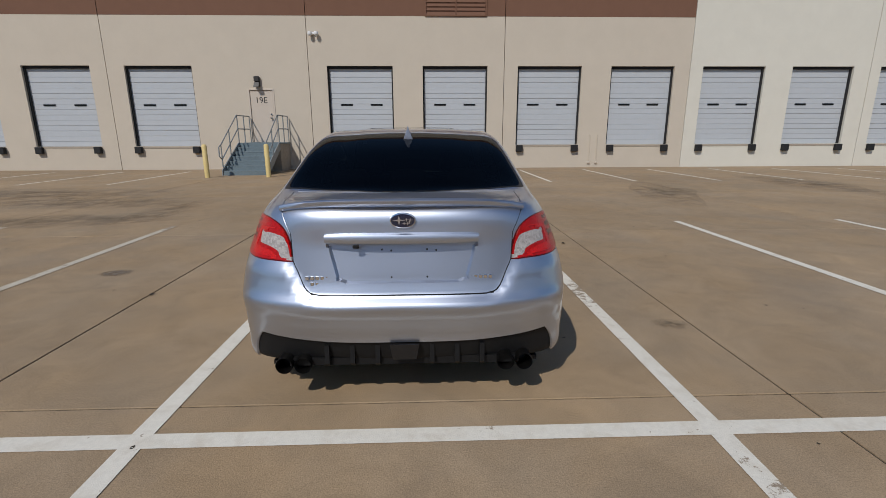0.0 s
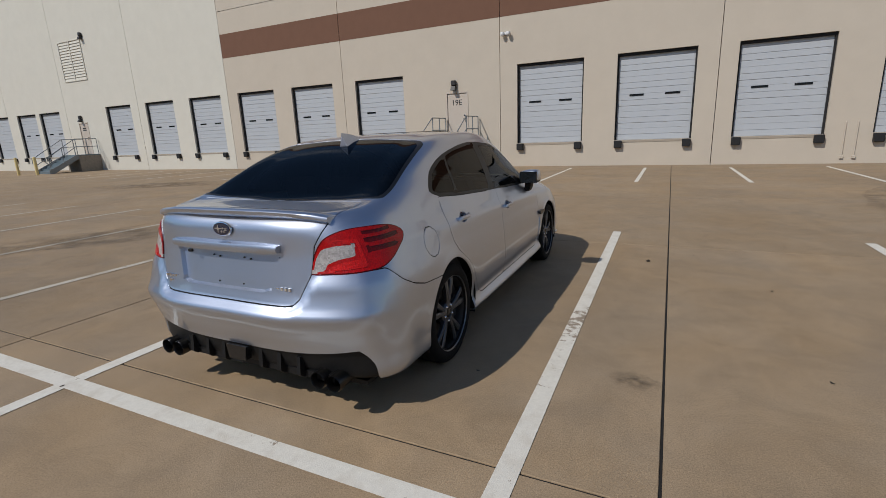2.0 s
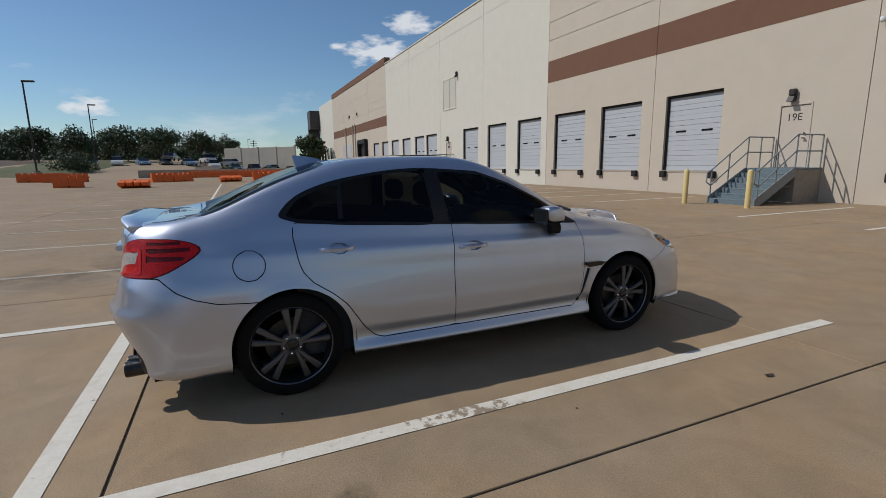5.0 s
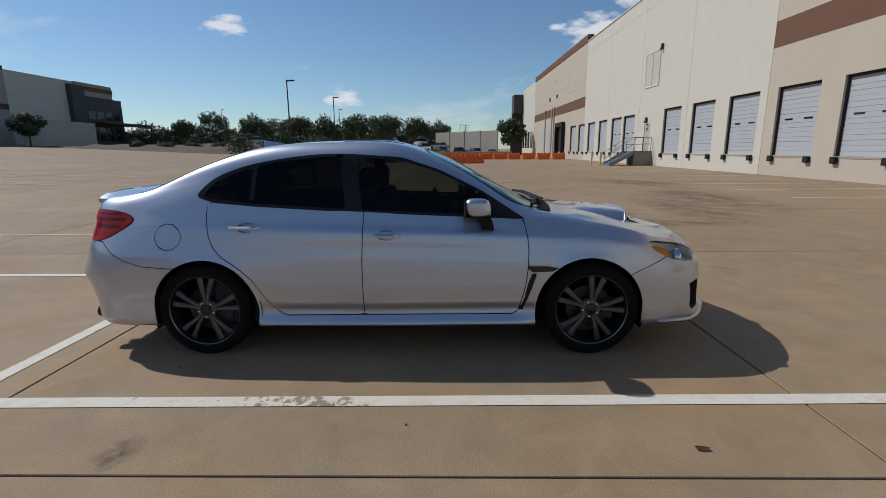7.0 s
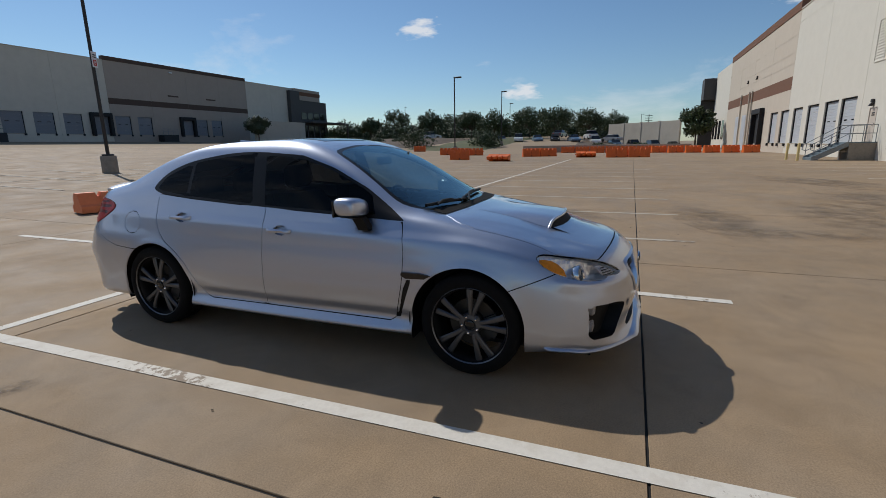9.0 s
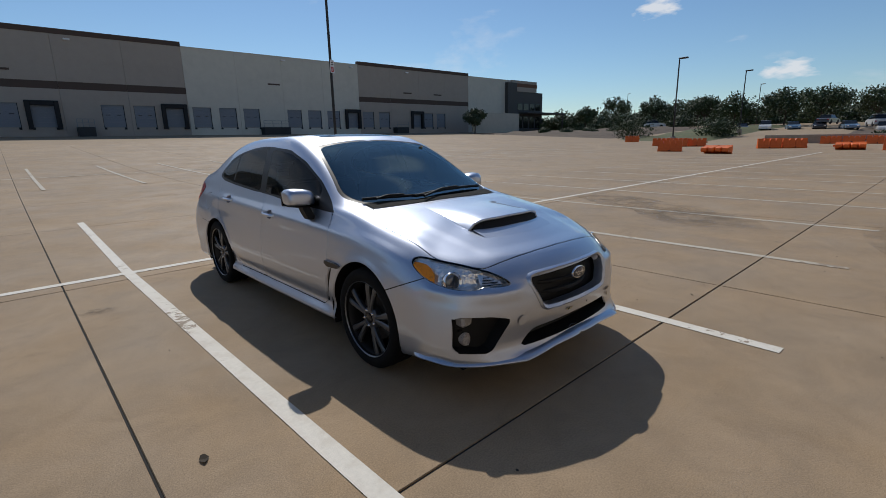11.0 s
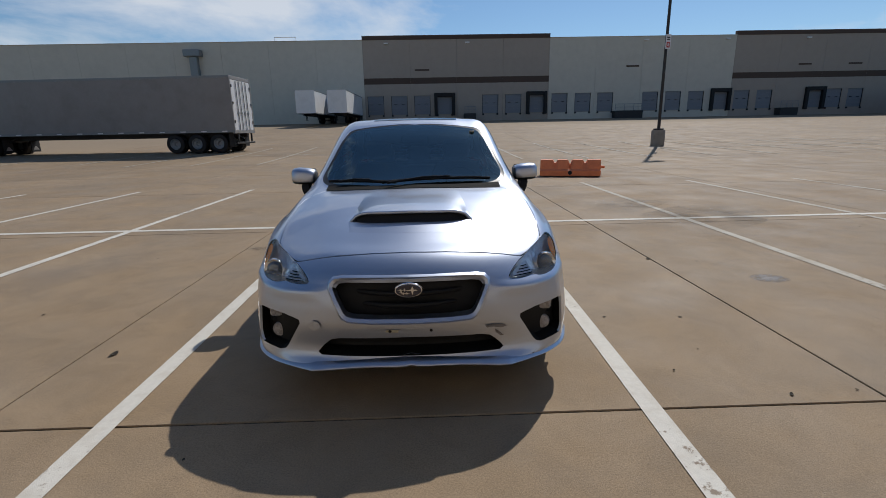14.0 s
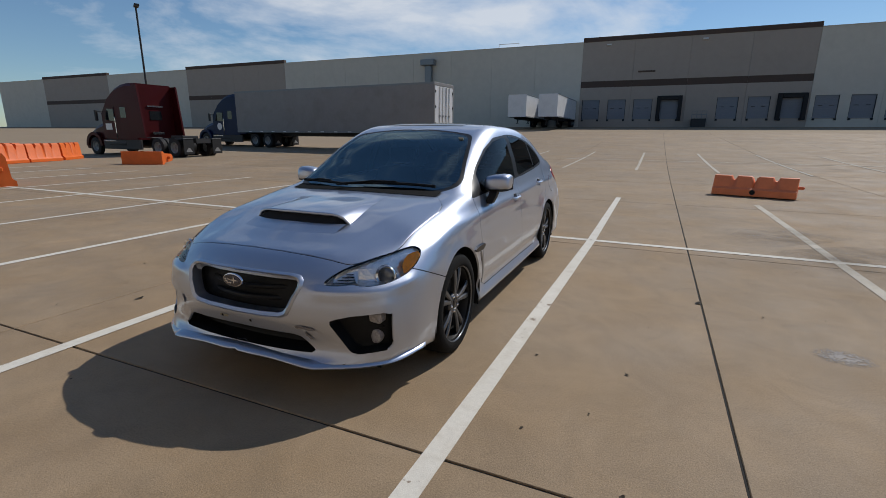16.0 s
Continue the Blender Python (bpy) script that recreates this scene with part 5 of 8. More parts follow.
def stain_material(name, colour, strength, scale=2.2, rough=0.8):
    """A soaked-in stain that thins out unevenly towards its edge."""
    m = bpy.data.materials.new(name)
    m.use_nodes = True
    n, l = m.node_tree.nodes, m.node_tree.links
    b = n["Principled BSDF"]
    b.inputs["Base Color"].default_value = (*colour, 1)
    b.inputs["Roughness"].default_value = rough
    co = n.new("ShaderNodeTexCoord")
    d = n.new("ShaderNodeVectorMath")
    d.operation = "DISTANCE"
    d.inputs[1].default_value = (0.5, 0.5, 0.0)
    flat = n.new("ShaderNodeVectorMath")
    flat.operation = "MULTIPLY"
    flat.inputs[1].default_value = (1, 1, 0)
    l.new(co.outputs["Generated"], flat.inputs[0])
    l.new(flat.outputs["Vector"], d.inputs[0])
    fall = n.new("ShaderNodeMapRange")
    fall.inputs["From Min"].default_value = 0.08
    fall.inputs["From Max"].default_value = 0.48
    fall.inputs["To Min"].default_value = 1.0
    fall.inputs["To Max"].default_value = 0.0
    l.new(d.outputs["Value"], fall.inputs["Value"])
    noise = n.new("ShaderNodeTexNoise")
    noise.inputs["Scale"].default_value = scale
    noise.inputs["Detail"].default_value = 9
    noise.inputs["Roughness"].default_value = 0.65
    l.new(co.outputs["Object"], noise.inputs["Vector"])
    rg = n.new("ShaderNodeMapRange")
    rg.inputs["From Min"].default_value = 0.36
    rg.inputs["From Max"].default_value = 0.66
    rg.inputs["To Max"].default_value = strength
    l.new(noise.outputs["Fac"], rg.inputs["Value"])
    mul = n.new("ShaderNodeMath")
    mul.operation = "MULTIPLY"
    l.new(fall.outputs["Result"], mul.inputs[0])
    l.new(rg.outputs["Result"], mul.inputs[1])
    l.new(mul.outputs["Value"], b.inputs["Alpha"])
    return m


OIL = stain_material("soaked_dark_stain", (0.10, 0.076, 0.055), 0.50)
SCRAPE = stain_material("spalled_dark_scuff", (0.07, 0.055, 0.042), 0.62, 16.0)
PATCH = stain_material("mortar_patch", (0.140, 0.106, 0.078), 2.4, 34.0, 0.40)
LEAF_DRY = material("dry_leaf", (0.035, 0.025, 0.015), 0.9, vary=0.3, grain=30)


def flat_blob(name, x, y, rx, ry, mat, label, category, seed, lift=0.003, turn=0.0):
    """A thin stain with an uneven edge on the paving."""
    rng = random.Random(seed)
    s = Shape()
    n = 26
    ph = [rng.uniform(0, 6.28) for _ in range(4)]
    for k in range(n):
        t = 2 * math.pi * k / n
        q = 1 + 0.10 * math.sin(2 * t + ph[0]) + 0.08 * math.sin(3 * t + ph[1]) + 0.06 * math.sin(5 * t + ph[2]) + 0.04 * math.sin(9 * t + ph[3])
        u, v = rx * q * math.cos(t), ry * q * math.sin(t)
        c, d = math.cos(turn), math.sin(turn)
        s.v.append((x + u * c - v * d, y + u * d + v * c, ground_z(x, y) + lift))
    s.f.append(tuple(range(n)))
    return tagged(part(name, s, mat), label, category, "ground marks", "structure")


flat_blob("mortar_patch", -3.12, 0.40, 0.17, 0.15, PATCH, "round smooth mortar patch on the paving", "patch", 1)
flat_blob("scuff_mark", 1.93, -1.20, 0.17, 0.11, SCRAPE, "small spalled dark scuff in the paving", "stain", 9, 0.0052)
for i, (x, y, rx, ry) in enumerate(((-9.5, 7.4, 4.2, 1.5), (-7.0, 5.8, 3.0, 1.0), (-6.0, 3.6, 2.2, 0.7), (-15.0, 8.0, 4.0, 1.2), (-4.3, -2.6, 1.6, 0.8),
                                   (-3.7, -3.9, 1.3, 0.5), (-6.3, 0.5, 2.2, 0.8), (-7.4, -1.2, 2.0, 0.7), (6.0, 7.0, 3.0, 0.8), (11.0, 9.0, 4.0, 1.0), (-4.8, 4.6, 1.5, 0.5))):
    flat_blob("oil_stain", x, y, rx, ry, OIL, "faint dark stain soaked into the paving", "stain", 10 + i, 0.0055 + 0.0003 * i, 0.15 * i)
rl = random.Random(8)
spots = [(1.895, 1.53), (-2.37, -0.33), (2.35, 1.9), (2.9, 0.8), (3.3, 2.6), (1.9, -2.6), (-1.9, 1.2), (-2.0, 0.4), (-1.75, 1.7), (-3.2, 2.4), (-2.3, 2.2), (-4.6, 0.6)]
spots += [(rl.uniform(-6, 6), rl.uniform(-4, 5)) for _ in range(60)]
for x, y in spots:
    if abs(x) < 1.0 and abs(y) < 2.4:
        continue
    big = rl.uniform(0.006, 0.015) if spots.index((x, y)) > 1 else 0.035
    s = Shape()
    pts = [(big * rl.uniform(0.7, 1.3) * math.cos(t), big * 0.6 * rl.uniform(0.7, 1.3) * math.sin(t)) for t in np.linspace(0, 5.4, 7)]
    s.add([(u, v, 0.002 + 0.25 * big * abs(u) / big) for u, v in pts] + [(0, 0, 0.001)], [(i, (i + 1) % 7, 7) for i in range(7)])
    lf = part("dry_leaf", s, LEAF_DRY)
    lf.matrix_world = pose(x, y, ground_z(x, y) + 0.002, 0, 0, rl.uniform(0, 360))
    tagged(lf, "small curled dry leaf on the paving", "leaf", "dry leaves")

# ---- the silver saloon ----
def car_paint():
    """Silver metallic lacquer: fine flake, slight dust, clear coat."""
    m = bpy.data.materials.new("silver_metallic_paint")
    m.use_nodes = True
    n, l = m.node_tree.nodes, m.node_tree.links
    b = n["Principled BSDF"]
    b.inputs["Metallic"].default_value = 1.0
    b.inputs["Roughness"].default_value = 0.40
    b.inputs["Coat IOR"].default_value = 1.6
    b.inputs["Coat Weight"].default_value = 1.0
    b.inputs["Coat Roughness"].default_value = 0.03
    co = n.new("ShaderNodeTexCoord")
    flake = n.new("ShaderNodeTexVoronoi")
    flake.inputs["Scale"].default_value = 900
    l.new(co.outputs["Object"], flake.inputs["Vector"])
    dust = n.new("ShaderNodeTexNoise")
    dust.inputs["Scale"].default_value = 3.5
    dust.inputs["Detail"].default_value = 8
    l.new(co.outputs["Object"], dust.inputs["Vector"])
    mr = n.new("ShaderNodeMapRange")
    mr.inputs["To Min"].default_value = 0.86
    mr.inputs["To Max"].default_value = 1.14
    l.new(flake.outputs["Distance"], mr.inputs["Value"])
    sc = n.new("ShaderNodeVectorMath")
    sc.operation = "SCALE"
    sc.inputs[0].default_value = (0.475, 0.512, 0.600)
    l.new(mr.outputs["Result"], sc.inputs["Scale"])
    l.new(sc.outputs["Vector"], b.inputs["Base Color"])
    rr = n.new("ShaderNodeMapRange")
    rr.inputs["From Min"].default_value = 0.35
    rr.inputs["From Max"].default_value = 0.7
    rr.inputs["To Min"].default_value = 0.005
    rr.inputs["To Max"].default_value = 0.03
    l.new(dust.outputs["Fac"], rr.inputs["Value"])
    l.new(rr.outputs["Result"], b.inputs["Coat Roughness"])
    return m


def glass(name, tint, rough=0.0, gloss=1.0, ior=1.5):
    """A tinted pane: light passes with the tint, and the surface mirrors more at a grazing view."""
    m = bpy.data.materials.new(name)
    m.use_nodes = True
    n, l = m.node_tree.nodes, m.node_tree.links
    n.remove(n["Principled BSDF"])
    tr = n.new("ShaderNodeBsdfTransparent")
    tr.inputs["Color"].default_value = (*tint, 1)
    gl = n.new("ShaderNodeBsdfGlossy")
    gl.inputs["Roughness"].default_value = rough
    gl.inputs["Color"].default_value = (*((gloss,) * 3 if isinstance(gloss, float) else gloss), 1)
    fr = n.new("ShaderNodeFresnel")
    fr.inputs["IOR"].default_value = ior
    mx = n.new("ShaderNodeMixShader")
    l.new(fr.outputs["Fac"], mx.inputs["Fac"])
    l.new(tr.outputs["BSDF"], mx.inputs[1])
    l.new(gl.outputs["BSDF"], mx.inputs[2])
    l.new(mx.outputs["Shader"], n["Material Output"].inputs["Surface"])
    return m


def lens(name, base, cells, contrast=0.45, metal=0.0, depth=0.5):
    """A moulded lamp lens: small facets under a smooth clear face."""
    m = bpy.data.materials.new(name)
    m.use_nodes = True
    n, l = m.node_tree.nodes, m.node_tree.links
    b = n["Principled BSDF"]
    b.inputs["Roughness"].default_value = 0.28
    b.inputs["Specular IOR Level"].default_value = 0.18
    b.inputs["Metallic"].default_value = metal
    b.inputs["Coat Weight"].default_value = 0.45
    b.inputs["Coat Roughness"].default_value = 0.02
    b.inputs["Coat IOR"].default_value = 1.35
    co = n.new("ShaderNodeTexCoord")
    cell = n.new("ShaderNodeTexVoronoi")
    cell.distance = "CHEBYCHEV"
    cell.inputs["Scale"].default_value = cells
    cell.inputs["Randomness"].default_value = 0.35
    l.new(co.outputs["Object"], cell.inputs["Vector"])
    sep = n.new("ShaderNodeSeparateColor")
    l.new(cell.outputs["Color"], sep.inputs["Color"])
    mr = n.new("ShaderNodeMapRange")
    mr.inputs["To Min"].default_value = 1 - contrast
    mr.inputs["To Max"].default_value = 1 + contrast
    l.new(sep.outputs["Red"], mr.inputs["Value"])
    sc = n.new("ShaderNodeVectorMath")
    sc.operation = "SCALE"
    sc.inputs[0].default_value = base
    l.new(mr.outputs["Result"], sc.inputs["Scale"])
    l.new(sc.outputs["Vector"], b.inputs["Base Color"])
    bp = n.new("ShaderNodeBump")
    bp.inputs["Strength"].default_value = depth
    bp.inputs["Distance"].default_value = 0.004
    l.new(cell.outputs["Distance"], bp.inputs["Height"])
    l.new(bp.outputs["Normal"], b.inputs["Normal"])
    return m


PAINT = car_paint()
PLASTIC = material("black_plastic_trim", (0.007, 0.007, 0.0075), 0.55, vary=0.2, grain=40, bump=0.08, bump_scale=300, spec=0.25)
GLOSS_BLACK = material("gloss_black_trim", (0.010, 0.010, 0.011), 0.12, vary=0.05)
PROJECTOR = material("projector_glass", (0.16, 0.165, 0.17), 0.06, metal=0.5, vary=0.2, grain=20, coat=1.0)
SATIN_BLACK = material("satin_black_trim", (0.008, 0.008, 0.009), 0.38, vary=0.1, spec=0.3)
GAP = material("panel_gap_shade", (0.006, 0.006, 0.007), 0.9)
TYRE = material("tyre_rubber", (0.0045, 0.0045, 0.0045), 0.85, vary=0.3, grain=30, bump=0.2, bump_scale=90, spec=0.2)
BARREL = material("dark_rim_barrel", (0.012, 0.012, 0.013), 0.5, metal=0.3, vary=0.1, grain=12)
GUNMETAL = material("gunmetal_alloy", (0.100, 0.102, 0.108), 0.36, metal=0.7, vary=0.08, grain=12)
RIM_LIP = material("machined_rim_edge", (0.16, 0.165, 0.175), 0.3, metal=0.9, vary=0.06, grain=20)
DISC = material("brake_disc_steel", (0.05, 0.048, 0.045), 0.5, metal=0.8, vary=0.1, grain=30)
RED_LENS = lens("red_tail_lens", (0.38, 0.003, 0.003), 130, 0.22)
RED_BRIGHT = lens("bright_red_light_guide", (0.52, 0.008, 0.007), 160, 0.22)
RED_DARK = lens("dark_red_tail_lens", (0.11, 0.001, 0.001), 130, 0.22)
CLEAR_LENS = glass("clear_lamp_lens", (0.98, 0.98, 0.98), 0.0, 0.6, 1.25)
PEARL = lens("clear_reverse_lens", (0.36, 0.335, 0.325), 110, 0.22)
AMBER = lens("amber_reflector", (1.0, 0.36, 0.03), 110, 0.15)
LAMP_CHROME = lens("lamp_reflector", (0.93, 0.93, 0.93), 38, 0.06, 0.8, 1.0)
EXHAUST = material("sooty_exhaust_steel", (0.055, 0.052, 0.05), 0.3, metal=0.95, vary=0.2, grain=10)
CABIN = material("dark_cabin_cloth", (0.022, 0.022, 0.024), 0.85, vary=0.2, grain=40)
CABIN_LIGHT = material("grey_headliner", (0.30, 0.29, 0.27), 0.9, vary=0.05, grain=20)
BADGE_BLUE = material("dark_blue_badge_enamel", (0.006, 0.010, 0.035), 0.15, coat=1.0)
WINDSCREEN = glass("windscreen_glass", (0.36, 0.52, 0.55), 0.0, (0.72, 0.95, 1.0), 2.2)
FRONT_TINT = glass("front_side_glass", (0.26, 0.28, 0.26), 0.0, 0.7, 1.33)
DARK_TINT = glass("dark_tinted_glass", (0.085, 0.087, 0.090), 0.0, 0.6, 1.33)

CAR = pose(-0.012, 0, 0, 0, 0, 0.1)
car = thing("car", "silver four-door sports saloon with a bonnet scoop and dark alloy wheels", "car", m=CAR)
WY = 1.305          # half the wheelbase
WR = 0.318          # tyre radius

# Control rails, from the sill up to the centre line. Each runs from the tail's middle round the corner and along
# the flank to the nose's middle: x, y, z for eighteen stations.
SILL = [0, -2.17, 0.245, 0.46, -2.15, 0.245, 0.755, -2.085, 0.235, 0.852, -1.955, 0.225, 0.864, -1.72, 0.218, 0.85, -1.305, 0.21, 0.878, -0.92, 0.215, 0.882, -0.45, 0.215, 0.882, 0, 0.215,
        0.882, 0.42, 0.218, 0.882, 0.85, 0.222, 0.862, 1.05, 0.215, 0.85, 1.305, 0.205, 0.848, 1.62, 0.195, 0.826, 1.88, 0.236, 0.70, 2.085, 0.230, 0.485, 2.215, 0.236, 0, 2.232, 0.252]
LOWER = [0, -2.206, 0.38, 0.44, -2.192, 0.38, 0.76, -2.10, 0.37, 0.866, -1.965, 0.355, 0.880, -1.72, 0.34, 0.872, -1.305, 0.33, 0.856, -0.92, 0.31, 0.85, -0.45, 0.305, 0.85, 0, 0.305,
         0.85, 0.42, 0.31, 0.854, 0.85, 0.315, 0.866, 1.05, 0.325, 0.874, 1.305, 0.33, 0.872, 1.62, 0.31, 0.838, 1.89, 0.3, 0.7, 2.08, 0.3, 0.43, 2.185, 0.3, 0, 2.22, 0.3]
MIDDLE = [0, -2.265, 0.545, 0.45, -2.248, 0.545, 0.765, -2.13, 0.545, 0.874, -1.965, 0.545, 0.890, -1.72, 0.54, 0.89, -1.305, 0.53, 0.878, -0.92, 0.5, 0.868, -0.45, 0.49, 0.868, 0, 0.49,
          0.87, 0.42, 0.49, 0.874, 0.85, 0.5, 0.88, 1.05, 0.51, 0.89, 1.305, 0.52, 0.878, 1.62, 0.5, 0.828, 1.89, 0.47, 0.69, 2.085, 0.46, 0.42, 2.2, 0.46, 0, 2.24, 0.46]
UPPER = [0, -2.232, 0.7, 0.45, -2.212, 0.7, 0.742, -2.105, 0.705, 0.85, -1.955, 0.71, 0.88, -1.72, 0.7, 0.876, -1.305, 0.685, 0.864, -0.92, 0.66, 0.86, -0.45, 0.65, 0.86, 0, 0.65,
         0.862, 0.42, 0.65, 0.866, 0.85, 0.655, 0.872, 1.05, 0.66, 0.874, 1.305, 0.672, 0.862, 1.62, 0.645, 0.805, 1.88, 0.6, 0.66, 2.075, 0.585, 0.4, 2.185, 0.585, 0, 2.235, 0.585]
SHOULDER = [0, -2.198, 0.86, 0.45, -2.18, 0.86, 0.69, -2.09, 0.87, 0.79, -1.95, 0.87, 0.822, -1.72, 0.865, 0.834, -1.305, 0.85, 0.83, -0.92, 0.84, 0.83, -0.45, 0.83, 0.832, 0, 0.82,
            0.834, 0.42, 0.81, 0.836, 0.85, 0.8, 0.836, 1.05, 0.795, 0.832, 1.305, 0.795, 0.822, 1.62, 0.738, 0.765, 1.84, 0.685, 0.63, 2.02, 0.665, 0.38, 2.14, 0.668, 0, 2.19, 0.675]
BELT = [0, -2.175, 1.02, 0.44, -2.158, 1.02, 0.625, -2.07, 1.02, 0.725, -1.935, 1.015, 0.752, -1.72, 1.03, 0.772, -1.305, 1.04, 0.778, -0.92, 1.01, 0.784, -0.45, 0.98, 0.788, 0, 0.957,
        0.79, 0.42, 0.938, 0.782, 0.85, 0.917, 0.766, 1.05, 0.910, 0.750, 1.305, 0.876, 0.735, 1.62, 0.815, 0.7, 1.8, 0.757, 0.585, 1.945, 0.735, 0.36, 2.055, 0.742, 0, 2.11, 0.747]
WAIST = [0, -2.12, 1.06, 0.41, -2.105, 1.06, 0.58, -2.03, 1.06, 0.67, -1.91, 1.065, 0.7, -1.72, 1.09, 0.708, -1.305, 1.175, 0.712, -0.92, 1.19, 0.718, -0.45, 1.185, 0.72, 0, 1.17,
         0.716, 0.42, 1.1, 0.735, 0.79, 0.975, 0.69, 1, 0.95, 0.64, 1.27, 0.908, 0.645, 1.55, 0.853, 0.6, 1.71, 0.808, 0.49, 1.84, 0.785, 0.3, 1.93, 0.783, 0, 1.97, 0.788]
RAIL = [0, -2, 1.066, 0.38, -1.99, 1.066, 0.53, -1.93, 1.067, 0.6, -1.83, 1.082, 0.64, -1.68, 1.125, 0.632, -1.28, 1.285, 0.615, -0.92, 1.374, 0.6, -0.45, 1.402, 0.6, 0, 1.386,
        0.61, 0.36, 1.265, 0.62, 0.72, 1.075, 0.58, 0.97, 0.966, 0.52, 1.25, 0.926, 0.48, 1.5, 0.882, 0.42, 1.64, 0.848, 0.32, 1.74, 0.832, 0.2, 1.8, 0.828, 0, 1.82, 0.832]
CROWN = [0, -1.86, 1.072, 0.3, -1.85, 1.072, 0.37, -1.8, 1.077, 0.4, -1.73, 1.092, 0.425, -1.62, 1.143, 0.42, -1.25, 1.312, 0.4, -0.92, 1.405, 0.4, -0.45, 1.436, 0.4, 0, 1.42,
         0.41, 0.34, 1.305, 0.42, 0.7, 1.118, 0.4, 1, 0.972, 0.36, 1.24, 0.936, 0.32, 1.45, 0.902, 0.27, 1.55, 0.878, 0.2, 1.61, 0.866, 0.12, 1.64, 0.862, 0, 1.65, 0.864]
SPINE = [0, -1.75, 1.076, 0, -1.745, 1.076, 0, -1.73, 1.078, 0, -1.68, 1.098, 0, -1.58, 1.15, 0, -1.24, 1.318, 0, -.92, 1.413, 0, -.45, 1.444, 0, 0, 1.429,
         0, .33, 1.318, 0, .69, 1.128, 0, 1.02, .982, 0, 1.22, .946, 0, 1.36, .922, 0, 1.42, .911, 0, 1.45, .906, 0, 1.47, .903, 0, 1.48, .901]
rails = [np.array(r, float).reshape(-1, 3) for r in (SILL, LOWER, MIDDLE, UPPER, SHOULDER, BELT, WAIST, RAIL, CROWN, SPINE)]
under = rails[0] * (0.86, 0.985, 1) + (0, 0, -0.02)
CTRL = np.stack([under] + rails)            # levels x stations x 3
MIRROR = np.array((-1.0, 1, 1))


def glide(p0, p1, p2, p3, t):
    """Centripetal spline between p1 and p2."""
    def knot(a, b):
        return np.maximum(np.sqrt(np.linalg.norm(b - a, axis=-1, keepdims=True)), 1e-3)
    t0 = 0.0
    t1 = t0 + knot(p0, p1)
    t2 = t1 + knot(p1, p2)
    t3 = t2 + knot(p2, p3)
    u = t1 + (t2 - t1) * t
    a1 = (t1 - u) / (t1 - t0) * p0 + (u - t0) / (t1 - t0) * p1
    a2 = (t2 - u) / (t2 - t1) * p1 + (u - t1) / (t2 - t1) * p2
    a3 = (t3 - u) / (t3 - t2) * p2 + (u - t2) / (t3 - t2) * p3
    b1 = (t2 - u) / (t2 - t0) * a1 + (u - t0) / (t2 - t0) * a2
    b2 = (t3 - u) / (t3 - t1) * a2 + (u - t1) / (t3 - t1) * a3
    return (t2 - u) / (t2 - t1) * b1 + (u - t1) / (t2 - t1) * b2


def refine(c, n, ends):
    """Splits each span of the first axis of c into n."""
    c = np.concatenate([ends[0][None], c, ends[1][None]])
    out = []
    for i in range(1, len(c) - 2):
        for k in range(n):
            out.append(glide(c[i - 1], c[i], c[i + 1], c[i + 2], k / n))
    out.append(c[-2])
    return np.stack(out)


NS, NL = 10, 9
along = np.swapaxes(CTRL, 0, 1)
along = refine(along, NS, (along[1] * MIRROR, along[-2] * MIRROR))
skin = np.swapaxes(along, 0, 1)
skin = refine(skin, NL, (2 * skin[0] - skin[1], skin[-2] * MIRROR))
nl, ns = skin.shape[:2]
skin[:, 0, 0] = 0
skin[:, -1, 0] = 0
skin[-1, :, 0] = 0


def tent(d, w):
    """One at zero, falling straight to none at w: makes a crease."""
    return np.clip(1 - np.abs(d) / w, 0, 1)


def slope(v, at, below, above):
    """One at a crease, falling straight to none over one width below it and another above."""
    return np.clip(np.where(v < at, 1 - (at - v) / below, 1 - (v - at) / above), 0, 1)


def window(v, a, b, fade):
    """One between a and b, fading out beyond them."""
    return np.clip((v - a) / fade + 1, 0, 1) * np.clip((b - v) / fade + 1, 0, 1)


def soft_max(a, b, r=0.05):
    """The larger of two distances, with a rounded corner."""
    return np.hypot(np.maximum(a + r, 0), np.maximum(b + r, 0)) - r + np.minimum(np.maximum(a + r, b + r), 0)


def lid_edge(x, z):
    """Signed distance to the boot lid's side and lower edge as seen from behind."""
    side = np.interp(z, [0.60, 0.68, 0.743, 0.785, 0.92, 1.01, 1.07], [0.462, 0.488, 0.516, 0.538, 0.548, 0.592, 0.608])
    return soft_max(x - side, 0.632 - z)


def outward(p):
    a, b = np.gradient(p, axis=1), np.gradient(p, axis=0)
    q = np.cross(a, b)
    q /= np.maximum(np.linalg.norm(q, axis=-1, keepdims=True), 1e-9)
    return q if q[nl // 3, ns // 2, 0] > 0 else -q


lv, sv = np.meshgrid(np.arange(nl) / NL, np.arange(ns) / NS, indexing="ij")
px, py, pz = skin[..., 0], skin[..., 1], skin[..., 2]
lift = 0.012 * slope(lv, 3.20, 1.5, 0.30) * window(sv, -1, 1.9, 0.9)                            # rear bumper ledge
lift += 0.018 * np.clip((lid_edge(px, pz) - 0.006) / 0.042, 0, 1) * window(lv, 3.2, 4.15, 0.5) * window(sv, -1, 2.2, 1.0)
lift += 0.010 * slope(lv, 5.10, 0.60, 0.40) * window(sv, 4.0, 12.6, 0.8)                               # shoulder line
lift += 0.013 * slope(lv, 2.36, 0.30, 0.9) * window(sv, 6.4, 10.2, 0.5)                        # lower door edge
